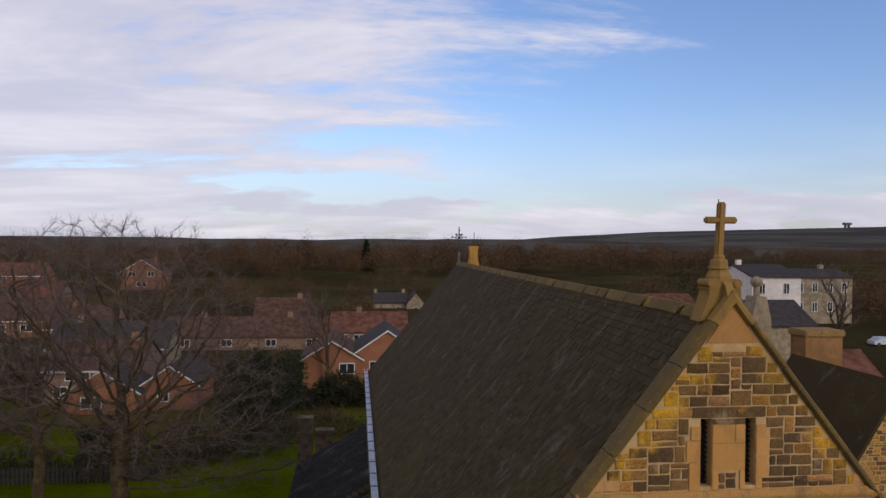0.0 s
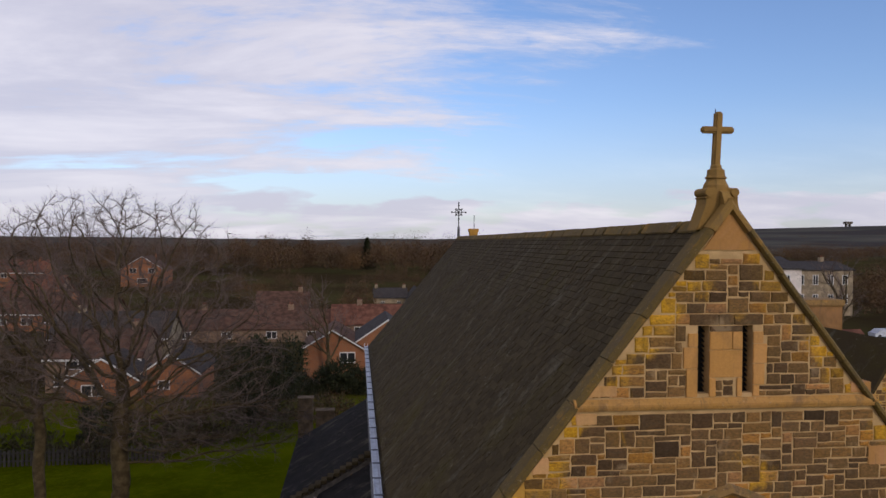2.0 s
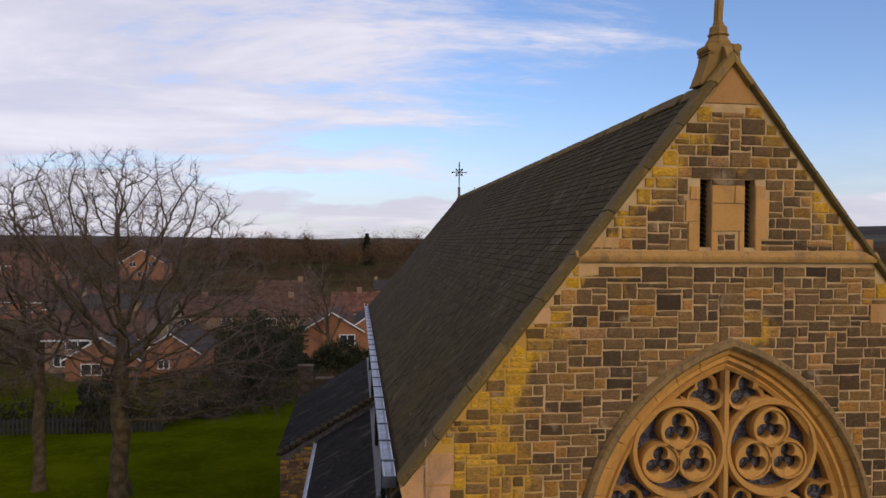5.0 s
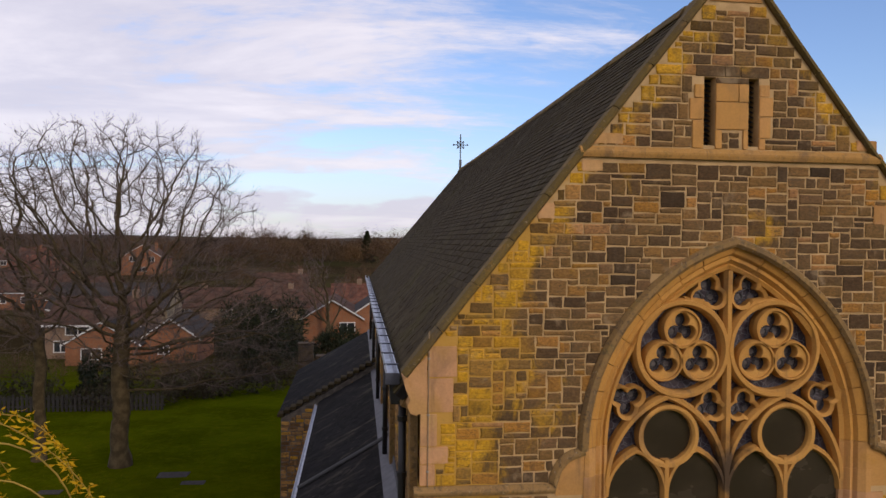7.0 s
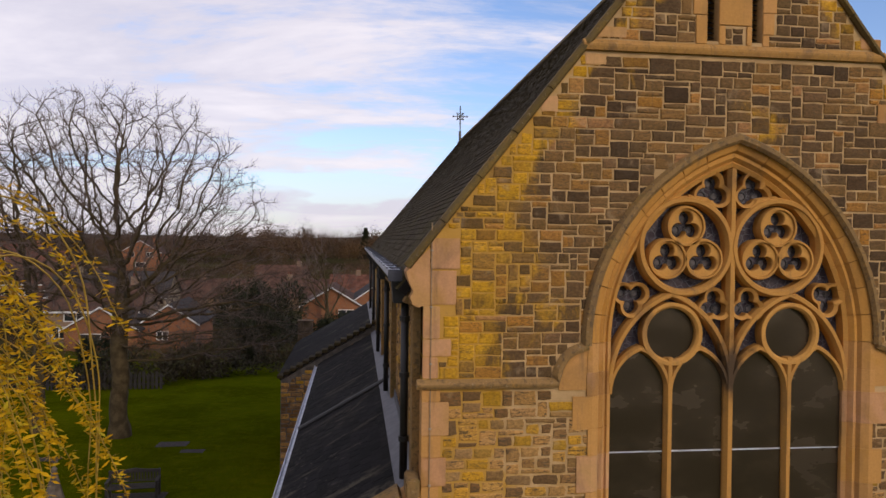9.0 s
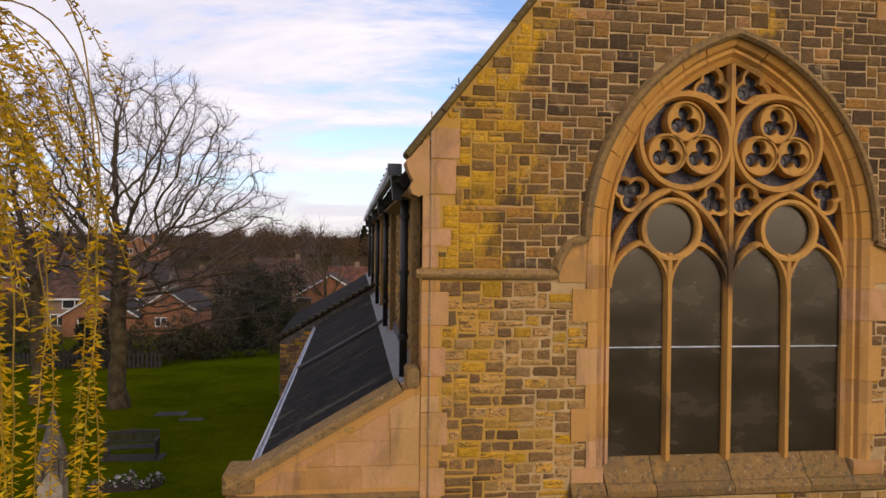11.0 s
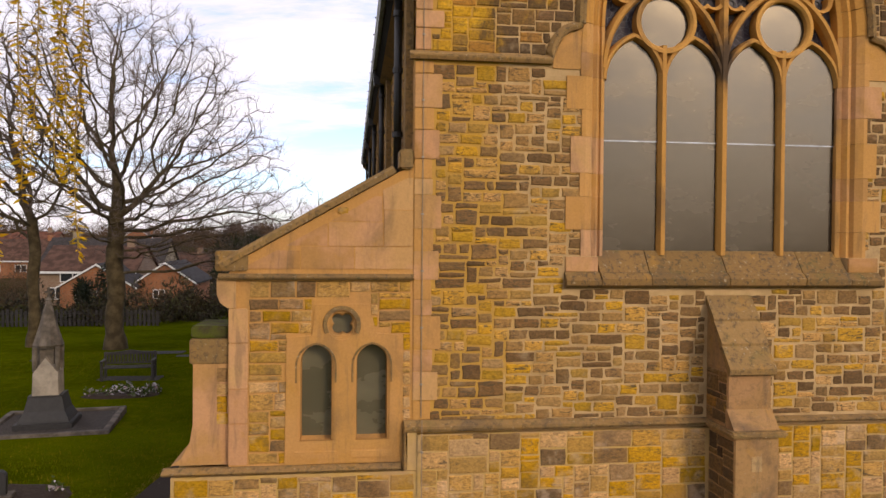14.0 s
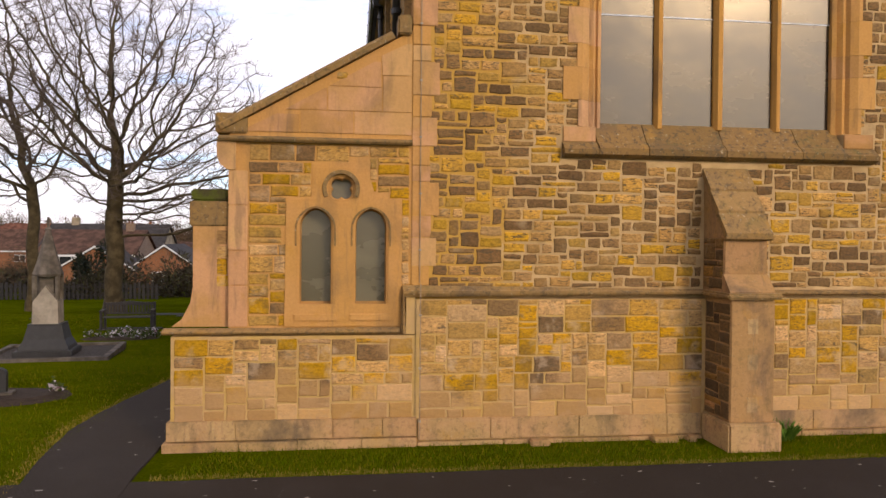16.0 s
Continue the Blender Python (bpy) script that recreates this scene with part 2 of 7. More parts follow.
BAND = ashlar_mat("weathered_band_stone", (0.38, 0.235, 0.09), (0.44, 0.275, 0.115), False, 0.6, 0.1, False, 0.3)
STRING = ashlar_mat("weathered_string_stone", (0.24, 0.17, 0.095), (0.34, 0.235, 0.13), False, 0.6, 0.0, False, 0.55)


def plain_mat(name, c, rough=0.7, metal=0.0, var=0.25, scale=8.0, bump=0.15, c2=None):
    n = Nodes(name, rough, metal)
    if rough > 0.75:
        n.b.inputs["Specular IOR Level"].default_value = 0.15
    f = n.noise(scale, 5)
    d = c2 or tuple(v * (1 - var) for v in c)
    base = n.mix(n.rng(f, 0.35, 0.65), d, c)
    base = n.mix(0.5, base, n.ramp(n.noise(scale * 6, 4), [(0.3, (0.8, 0.8, 0.8)), (0.7, (1.15, 1.15, 1.15))]), "MULTIPLY")
    n.colour(base)
    n.bump(n.noise(scale * 5, 5), bump, 0.01)
    return n.mat


def slate_mat(name, island, c1, c2, moss=0.4):
    n = Nodes(name, 0.9)
    n.b.inputs["Specular IOR Level"].default_value = 0.10
    r = n.rand(island)
    base = n.ramp(r, [(0, c1), (0.7, c2), (1, tuple(v * 1.08 for v in c2))])
    base = n.mix(n.rng(n.noise(0.55, 5, None, 0.6, 0.6), 0.5, 0.72, 0, moss), base, (0.060, 0.047, 0.012))
    pale = n.math("MULTIPLY", n.rng(n.noise(1.1, 6, n.pos((0.6, 1.6, 0.6)), 0.7, 0.8), 0.54, 0.70), 0.65)
    base = n.mix(pale, base, (0.12, 0.105, 0.075))
    crust = n.math("MULTIPLY", n.rng(n.noise(9, 6, None, 0.75, 0.4), 0.58, 0.66), n.rng(n.noise(0.8, 4, None, 0.6, 0.5), 0.45, 0.70, 0.05, 0.8))
    base = n.mix(crust, base, (0.20, 0.18, 0.14))
    fine = n.noise(30, 5, None, 0.7)
    base = n.mix(0.7, base, n.ramp(fine, [(0.3, (0.6, 0.6, 0.6)), (0.7, (1.4, 1.4, 1.4))]), "MULTIPLY")
    n.colour(base)
    n.bump(fine, 0.3, 0.006)
    return n.mat


SLATE = [slate_mat("nave_slate", i, (0.040, 0.029, 0.014), (0.054, 0.039, 0.018), 0.7) for i in (0, 1)]
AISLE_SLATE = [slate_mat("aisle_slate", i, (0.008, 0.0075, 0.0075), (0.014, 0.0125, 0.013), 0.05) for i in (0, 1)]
COPING = ashlar_mat("mossy_coping_stone", (0.12, 0.093, 0.040), (0.175, 0.135, 0.055), False, 0.5, 0.0, False, 0.4)
FINIAL = ashlar_mat("lichened_finial_stone", (0.26, 0.18, 0.075), (0.31, 0.215, 0.09), False, 0.5)
MORTAR = plain_mat("lime_mortar", (0.43, 0.275, 0.125), 0.92, 0, 0.4, 2.0, 0.5, (0.46, 0.29, 0.09))
LEAD = plain_mat("lead_flashing", (0.10, 0.10, 0.115), 0.6, 0.1, 0.3, 4.0)
GUTTER = plain_mat("pale_gutter_paint", (0.55, 0.57, 0.63), 0.4, 0, 0.3, 5.0)
IRON = plain_mat("black_painted_iron", (0.018, 0.016, 0.015), 0.5, 0, 0.3, 9.0)


def lichened_mortar():
    n = Nodes("lichened_mortar", 0.92)
    n.b.inputs["Specular IOR Level"].default_value = 0.2
    base = n.mix(n.rng(n.noise(3.0, 5), 0.35, 0.65), (0.37, 0.24, 0.110), (0.49, 0.325, 0.155))
    blot = n.math("ADD", n.noise(0.9, 5, None, 0.6, 0.4), n.rng(n.axis(0), -4.1, -1.5, 0.42, 0.0))
    base = n.mix(n.rng(blot, 0.60, 0.78, 0.0, 0.8), base, (0.44, 0.235, 0.03))
    base = n.mix(n.rng(n.noise(1.8, 5, None, 0.65, 0.5), 0.55, 0.72, 0.0, 0.55), base, (0.12, 0.085, 0.05))
    n.colour(base)
    n.bump(n.noise(40, 4), 0.5, 0.008)
    return n.mat


WALL_MORTAR = lichened_mortar()
COPPER = plain_mat("dull_conductor_tape", (0.30, 0.20, 0.11), 0.6, 0.2, 0.3, 9.0)
DARK = plain_mat("dark_louvre", (0.022, 0.019, 0.017), 0.8)
WHITE = plain_mat("white_upvc", (0.60, 0.59, 0.56), 0.45, 0, 0.12, 3.0, 0.05)


def brick_mat(name, c1, c2, mortar):
    n = Nodes(name, 0.85)
    bt = n.nt.nodes.new("ShaderNodeTexBrick")
    bt.inputs["Scale"].default_value = 4.4
    bt.inputs["Color1"].default_value, bt.inputs["Color2"].default_value = (*c1, 1), (*c2, 1)
    bt.inputs["Mortar"].default_value = (*mortar, 1)
    m = n.nt.nodes.new("ShaderNodeMapping")
    m.inputs["Rotation"].default_value = (radians(90), 0, 0)
    g = n.nt.nodes.new("ShaderNodeNewGeometry")
    n.nt.links.new(g.outputs["Position"], m.inputs[0])
    n.nt.links.new(m.outputs[0], bt.inputs["Vector"])
    n.colour(n.mix(0.6, bt.outputs[0], n.ramp(n.noise(0.8, 4), [(0.3, (0.75, 0.75, 0.75)), (0.7, (1.15, 1.15, 1.15))]), "MULTIPLY"))
    return n.mat


BRICK = brick_mat("orange_brick", (0.27, 0.095, 0.030), (0.21, 0.070, 0.024), (0.20, 0.14, 0.09))
BROWNBRICK = brick_mat("brown_brick", (0.21, 0.125, 0.075), (0.17, 0.10, 0.06), (0.22, 0.18, 0.13))
TILE = plain_mat("brown_roof_tile", (0.105, 0.056, 0.038), 0.9, 0, 0.5, 1.2)
TILE_GREY = plain_mat("grey_roof_tile", (0.052, 0.045, 0.042), 0.92, 0, 0.35, 2.0)
TILE_RED = plain_mat("red_roof_tile", (0.155, 0.066, 0.042), 0.92, 0, 0.5, 1.2)
RENDER_WHITE = plain_mat("pale_render", (0.66, 0.60, 0.55), 0.85, 0, 0.15, 1.5)
FARSTONE = plain_mat("grey_brown_stone", (0.30, 0.235, 0.155), 0.9, 0, 0.4, 1.5)


def pane_mat(name, base, ior, rough, wave):
    n = Nodes(name, rough)
    f = n.noise(1.3, 4, n.pos((1, 1, 1.8)))
    n.colour(n.mix(n.rng(f, 0.4, 0.7), base, tuple(v * 1.5 for v in base)))
    n.b.inputs["IOR"].default_value = ior
    n.b.inputs["Specular Tint"].default_value = (1.0, 0.86, 0.68, 1)
    n.rough(n.rng(f, 0.35, 0.7, rough * 0.8, rough * 1.25))
    n.bump(n.noise(1.6, 2), wave, 0.05)
    return n.mat


PANE = pane_mat("hazy_glazing_sheet", (0.026, 0.019, 0.012), 1.62, 0.24, 0.05)
DUSTY_PANE = pane_mat("dusty_lancet_pane", (0.085, 0.075, 0.045), 1.7, 0.28, 0.05)
HOUSE_GLASS = pane_mat("house_glass", (0.02, 0.022, 0.025), 1.6, 0.06, 0.02)


def stained():
    n = Nodes("leaded_glass", 0.5)
    v = n.nt.nodes.new("ShaderNodeTexVoronoi")
    v.inputs["Scale"].default_value = 11.0
    v.feature = "DISTANCE_TO_EDGE"
    n.nt.links.new(n.pos(), v.inputs["Vector"])
    lead = n.rng(v.outputs["Distance"], 0.02, 0.05)
    col = n.ramp(n.noise(9, 2), [(0.3, (0.020, 0.016, 0.018)), (0.5, (0.042, 0.032, 0.040)), (0.7, (0.075, 0.062, 0.068))])
    n.colour(n.mix(lead, (0.10, 0.10, 0.11), col))
    n.b.inputs["IOR"].default_value = 1.22
    n.bump(n.noise(14, 2), 0.25, 0.01)
    return n.mat


STAINED = stained()


def grass_mat():
    n = Nodes("lawn_grass", 1.0)
    n.b.inputs["Specular IOR Level"].default_value = 0.0
    big = n.noise(0.22, 5, None, 0.6)
    mid = n.noise(2.4, 5, None, 0.7)
    fine = n.noise(38, 4, None, 0.7)
    col = n.mix(n.rng(big, 0.35, 0.65), (0.044, 0.056, 0.001), (0.073, 0.087, 0.002))
    col = n.mix(n.rng(mid, 0.45, 0.75, 0, 0.6), col, (0.115, 0.105, 0.005))
    col = n.mix(0.85, col, n.ramp(fine, [(0.25, (0.4, 0.42, 0.4)), (0.75, (1.5, 1.5, 1.4))]), "MULTIPLY")
    far = n.rng(n.axis(1), 48, 75)
    col = n.mix(far, col, n.mix(n.rng(n.noise(0.02, 4), 0.4, 0.6), (0.036, 0.026, 0.013), (0.052, 0.046, 0.018)))
    # far fields, with the grey of distance haze mixed into their colours
    hazed_fields = n.ramp(n.noise(0.004, 2, n.pos((1, 0.5, 1))), [(0.38, (0.055, 0.050, 0.048)), (0.5, (0.075, 0.072, 0.062)), (0.62, (0.10, 0.090, 0.075))])
    col = n.mix(n.rng(n.axis(1), 500, 900), col, hazed_fields)
    n.colour(col)
    n.bump(n.math("ADD", fine, mid), 0.8, 0.04)
    return n.mat


GRASS = grass_mat()


def blade_mat():
    n = Nodes("grass_blades", 0.9)
    n.b.inputs["Specular IOR Level"].default_value = 0.0
    n.colour(n.ramp(n.rand(True), [(0, (0.040, 0.066, 0.001)), (0.5, (0.074, 0.100, 0.002)), (0.85, (0.12, 0.11, 0.005)), (1, (0.18, 0.13, 0.018))]))
    return n.mat


BLADE = blade_mat()


def straw_mat():
    n = Nodes("yellow_edge_moss", 0.9)
    n.colour(n.ramp(n.rand(True), [(0, (0.12, 0.10, 0.008)), (0.6, (0.22, 0.155, 0.015)), (1, (0.30, 0.19, 0.03))]))
    return n.mat


STRAW = straw_mat()


def asphalt_mat():
    n = Nodes("worn_asphalt", 0.9)
    n.b.inputs["Specular IOR Level"].default_value = 0.15
    fine = n.noise(90, 4, None, 0.8)
    col = n.ramp(fine, [(0.3, (0.015, 0.010, 0.007)), (0.6, (0.034, 0.025, 0.018)), (0.85, (0.09, 0.072, 0.054))])
    col = n.mix(n.rng(n.noise(0.9, 5), 0.45, 0.7, 0, 0.5), col, (0.040, 0.030, 0.023))
    spots = n.noise(7, 2, n.pos((1, 1.8, 1)), 0.4, 0.3)
    col = n.mix(n.rng(spots, 0.72, 0.76), col, (0.30, 0.27, 0.24))
    n.colour(col)
    n.bump(fine, 0.5, 0.01)
    return n.mat


ASPHALT = asphalt_mat()
BARK = plain_mat("grey_green_bark", (0.085, 0.062, 0.031), 0.9, 0, 0.5, 3.0, 0.7)
TWIG = plain_mat("brown_twigs", (0.125, 0.092, 0.080), 0.9, 0, 0.3, 1.0, 0.0)


def foliage_mat(name, stops, trans=0.0):
    n = Nodes(name, 0.7)
    n.b.inputs["Specular IOR Level"].default_value = 0.12
    col = n.ramp(n.rand(True), stops)
    if trans:   # tree beside tree a little different
        col = n.mix(1.0, col, n.ramp(n.noise(trans, 2, None, 0.5), [(0.34, (0.55, 0.60, 0.60)), (0.46, (1.05, 0.98, 0.92)), (0.55, (0.85, 0.80, 0.76)), (0.66, (1.35, 1.22, 0.95))]), "MULTIPLY")
    n.colour(col)
    return n.mat


WOODS = foliage_mat("bare_woodland", [(0, (0.074, 0.045, 0.027)), (0.5, (0.088, 0.055, 0.032)), (0.85, (0.098, 0.064, 0.034)), (1, (0.090, 0.068, 0.030))], 0.05)
EVERGREEN = foliage_mat("dark_evergreen", [(0, (0.012, 0.016, 0.009)), (0.6, (0.022, 0.026, 0.012)), (1, (0.04, 0.042, 0.018))])
SHRUB = foliage_mat("brown_shrub", [(0, (0.028, 0.022, 0.014)), (0.6, (0.05, 0.038, 0.022)), (1, (0.06, 0.06, 0.02))])
WILLOW = foliage_mat("yellow_willow_leaf", [(0, (0.34, 0.18, 0.004)), (0.5, (0.52, 0.29, 0.006)), (0.85, (0.46, 0.30, 0.010)), (1, (0.28, 0.23, 0.015))])
SHOOT = plain_mat("yellow_willow_shoot", (0.40, 0.25, 0.025), 0.7, 0, 0.3, 4.0, 0.0)
BENCHWOOD = plain_mat("dark_stained_wood", (0.035, 0.026, 0.020), 0.65, 0, 0.4, 6.0, 0.3)
MARBLE = plain_mat("weathered_white_marble", (0.32, 0.27, 0.21), 0.7, 0, 0.35, 3.0, 0.3)
GREYSTONE = plain_mat("sooty_grave_stone", (0.15, 0.125, 0.10), 0.85, 0, 0.5, 4.0, 0.4)
BLACKSTONE = plain_mat("black_granite", (0.022, 0.020, 0.019), 0.65, 0, 0.3, 8.0, 0.1)
GRAVEL = plain_mat("grave_gravel", (0.075, 0.062, 0.052), 0.9, 0, 0.6, 30.0, 0.8)
SOIL = plain_mat("bare_soil", (0.045, 0.030, 0.020), 0.95, 0, 0.4, 12.0, 0.8)
PETALS = foliage_mat("mixed_flowers", [(0, (0.6, 0.55, 0.52)), (0.22, (0.45, 0.40, 0.5)), (0.30, (0.06, 0.08, 0.02)), (0.92, (0.04, 0.06, 0.015)), (1, (0.4, 0.22, 0.3))])


# ---- mesh helpers ----
def finish(name, bm, material, smooth=False):
    me = bpy.data.meshes.new(name)
    bmesh.ops.recalc_face_normals(bm, faces=bm.faces)
    bm.to_mesh(me)
    bm.free()
    for m in material if isinstance(material, (list, tuple)) else [material]:
        me.materials.append(m)
    if smooth:
        for p in me.polygons:
            p.use_smooth = True
    return me


def part(name, bm, material, parent, label="", smooth=False):
    ob = new(name, finish(name, bm, material, smooth))
    ob.parent = parent
    return tagged(ob, label)


def single(name, bm, material, label="", category="", group="", kind="", smooth=False):
    return tagged(new(name, finish(name, bm, material, smooth)), label, category, group, kind)


def thing(name, at, label, category, group="", kind=""):
    ob = new(name)
    ob.location = at
    ob.empty_display_size = 0.2
    return tagged(ob, label, category, group, kind)


def from_data(name, verts, faces, material, parent=None, smooth=False):
    me = bpy.data.meshes.new(name)
    me.from_pydata(verts, [], faces)
    me.materials.append(material)
    if smooth:
        me.polygons.foreach_set("use_smooth", [True] * len(me.polygons))
    me.update()
    ob = new(name, me)
    ob.parent = parent
    return ob


def box(bm, x0, x1, y0, y1, z0, z1, bev=0.0):
    r = bmesh.ops.create_cube(bm, size=1)
    for v in r["verts"]:
        v.co = ((x0 + x1) / 2 + v.co.x * (x1 - x0), (y0 + y1) / 2 + v.co.y * (y1 - y0), (z0 + z1) / 2 + v.co.z * (z1 - z0))
    if bev:
        es = list({e for v in r["verts"] for e in v.link_edges})
        bmesh.ops.bevel(bm, geom=es, offset=bev, segments=2, affect="EDGES", clamp_overlap=True)
    return bm


def boxes(*rows, bev=0.0):
    bm = bmesh.new()
    for r in rows:
        box(bm, *r, bev=bev)
    return bm


def prism(bm, pts, y0, y1):
    """An outline in x, z between two depths."""
    a = [bm.verts.new((x, y0, z)) for x, z in pts]
    b = [bm.verts.new((x, y1, z)) for x, z in pts]
    n = len(pts)
    bm.faces.new(a)
    bm.faces.new(b[::-1])
    for i in range(n):
        bm.faces.new((a[i], b[i], b[(i + 1) % n], a[(i + 1) % n]))
    return bm


def prism_x(bm, pts, x0, x1):
    """An outline in y, z between two x."""
    a = [bm.verts.new((x0, y, z)) for y, z in pts]
    b = [bm.verts.new((x1, y, z)) for y, z in pts]
    n = len(pts)
    bm.faces.new(a)
    bm.faces.new(b[::-1])
    for i in range(n):
        bm.faces.new((a[i], b[i], b[(i + 1) % n], a[(i + 1) % n]))
    return bm


def plate(bm, outer, holes, y0, y1):
    """A wall sheet with openings through it; outlines in x, z."""
    layers = []
    for y in (y0, y1):
        loops, edges = [], []
        for pts in (outer, *holes):
            vs = [bm.verts.new((x, y, z)) for x, z in pts]
            edges += [bm.edges.new((vs[i], vs[(i + 1) % len(vs)])) for i in range(len(vs))]
            loops.append(vs)
        bmesh.ops.triangle_fill(bm, use_beauty=True, use_dissolve=False, edges=edges)
        layers.append(loops)
    for la, lb in zip(*layers):
        for i in range(len(la)):
            j = (i + 1) % len(la)
            bm.faces.new((la[i], la[j], lb[j], lb[i]))
    return bm


def sweep(bm, pts, prof, closed=False):
    """A moulding: a closed profile of (outward, depth y) carried along a line in x, z; outward is to the left of the way."""
    n = len(pts)
    rings = []
    for i in range(n):
        a = Vector(pts[(i - 1) % n] if closed or i else pts[0])
        b = Vector(pts[(i + 1) % n] if closed or i < n - 1 else pts[-1])
        d = (b - a).normalized()
        nx, nz = -d.y, d.x
        k = 1.0
        if 0 < i < n - 1 or closed:
            e = (Vector(pts[i]) - a).normalized()
            k = 1 / max(0.5, Vector((-e.y, e.x)).dot(Vector((nx, nz))))
        rings.append([bm.verts.new((pts[i][0] + nx * o * k, y, pts[i][1] + nz * o * k)) for o, y in prof])
    m = len(prof)
    for i in range(n if closed else n - 1):
        ra, rb = rings[i], rings[(i + 1) % n]
        for j in range(m):
            bm.faces.new((ra[j], ra[(j + 1) % m], rb[(j + 1) % m], rb[j]))
    if not closed:
        bm.faces.new(rings[0])
        bm.faces.new(rings[-1][::-1])
    return bm


def arc(cx, cz, r, a0, a1, n=16):
    return [(cx + r * math.cos(radians(a0 + (a1 - a0) * i / n)), cz + r * math.sin(radians(a0 + (a1 - a0) * i / n))) for i in range(n + 1)]


def tube(verts, faces, line, radii, sides):
    """Adds a tapered tube along a line to plain lists."""
    base = len(verts)
    up = Vector((0.31, 0.2, 0.93))
    for i, p in enumerate(line):
        d = (line[min(i + 1, len(line) - 1)] - line[max(i - 1, 0)])
        d = d.normalized() if d.length > 1e-9 else up
        u = d.cross(up if abs(d.dot(up)) < 0.95 else Vector((1, 0, 0))).normalized()
        v = d.cross(u)
        for k in range(sides):
            a = 2 * math.pi * k / sides
            verts.append(tuple(p + (u * math.cos(a) + v * math.sin(a)) * radii[i]))
    for i in range(len(line) - 1):
        for k in range(sides):
            a, b = base + i * sides + k, base + i * sides + (k + 1) % sides
            faces.append((a, b, b + sides, a + sides))


def rod(bm, a, b, r, sides=8):
    """A round bar between two points."""
    verts, faces = [], []
    tube(verts, faces, [Vector(a), Vector(b)], [r, r], sides)
    vs = [bm.verts.new(v) for v in verts]
    for f in faces:
        bm.faces.new([vs[i] for i in f])
    bm.faces.new(vs[:sides])
    bm.faces.new(vs[sides:][::-1])
    return bm


def ground_z(x, y):
    """Height of the ground: level round the gable, falling behind it, then rising to far hills."""
    z = 0.0
    if y > 0.5:
        z = -0.036 * min(y - 0.5, 33) - 0.045 * max(0.0, min(y - 33.5, 35))
    far = math.hypot(x * 0.8, y)
    if far > 400:
        s = min(1.0, (far - 400) / 2200)
        s = s * s * (3 - 2 * s)
        rise = max(0.0, min(1.0, (x - 700) / 1100))
        z += s * (12.8 + 60 * rise * rise * (3 - 2 * rise) + 4 * math.sin(x * 0.0031) + 3 * math.sin(x * 0.011 + 1.0))
    return z


# ---- ground ----
def make_ground():
    def axis(a, b, fine0, fine1, step):
        vals = list(np.arange(fine0, fine1 + 0.01, step))
        v, s = fine1, step
        while v < b:
            s *= 1.22
            v += s
            vals.append(min(v, b))
        v, s, low = fine0, step, []
        while v > a:
            s *= 1.22
            v -= s
            low.append(max(v, a))
        return low[::-1] + vals

    xs, ys = axis(-3500, 3500, -40, 20, 1.0), axis(-300, 4200, -6, 60, 1.0)
    verts = [(x, y, ground_z(x, y) + 0.03 * noise.noise((x * 0.3, y * 0.3, 0)) * (1 if y > 3 else 0)) for y in ys for x in xs]
    w = len(xs)
    faces = [(j * w + i, j * w + i + 1, (j + 1) * w + i + 1, (j + 1) * w + i) for j in range(len(ys) - 1) for i in range(w - 1)]
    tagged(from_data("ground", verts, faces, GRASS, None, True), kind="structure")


make_ground()


def strip(name, rows, material, lift, edge=0.05):
    """A thin made-up surface on the ground: rows of (left point, right point)."""
    bm = bmesh.new()
    cols = 8
    top = []
    for (ax, ay), (bx, by) in rows:
        line = []
        for k in range(cols + 1):
            f = k / cols
            x, y = ax + (bx - ax) * f, ay + (by - ay) * f
            line.append(bm.verts.new((x, y, ground_z(x, y) + lift)))
        top.append(line)
    for a, b in zip(top, top[1:]):
        for k in range(cols):
            bm.faces.new((a[k], a[k + 1], b[k + 1], b[k]))
    r = bmesh.ops.extrude_face_region(bm, geom=bm.faces[:])
    for v in r["geom"]:
        if isinstance(v, bmesh.types.BMVert):
            v.co.z -= 0.12
    return single(name, bm, material, kind="structure")


wob = lambda v, s: 0.05 * noise.noise((v * 1.3, s, 0.4))
strip("path_front", [((x, -2.62 + wob(x, 1)), (x, -1.2 + wob(x, 2))) for x in np.arange(-8.3, 14.1, 0.35)], ASPHALT, 0.022)
strip("path_side", [((-8.05 - 0.14 * min(3, max(0, y + 2)) + 0.09 * max(0, y - 2) + wob(y, 3), y), (-7.06 + wob(y, 4), y)) for y in np.arange(-2.2, 15.0, 0.35)], ASPHALT, 0.027)

# ---- the church: setting-out numbers ----
XC = -0.03                     # middle of the gable
APEX, SLOPE = 13.25, 1.27      # top of the gable wall and its pitch
WALLX = 4.08                   # half width of the nave
SPRING, HALF, ARCC = 6.95, 1.62, 0.81   # great window: springing, half width, centres of its arcs
AISLE_L = -6.28


def arch_line(half, spring, cx, base, n=14, x0=0.0):
    """A two-centred arch from the left foot over the top to the right foot."""
    r = half + cx
    top = math.degrees(math.acos(cx / r))
    left = [(x0 + cx - r * math.cos(radians(a)), spring + r * math.sin(radians(a))) for a in np.linspace(0, top, n)]
    right = [(2 * x0 - x, z) for x, z in left[::-1]][1:]
    pts = left + right
    if base < spring:
        pts = [(x0 - half, base)] + pts + [(x0 + half, base)]
    return pts


def gable_z(x):
    return APEX - SLOPE * abs(x - XC)


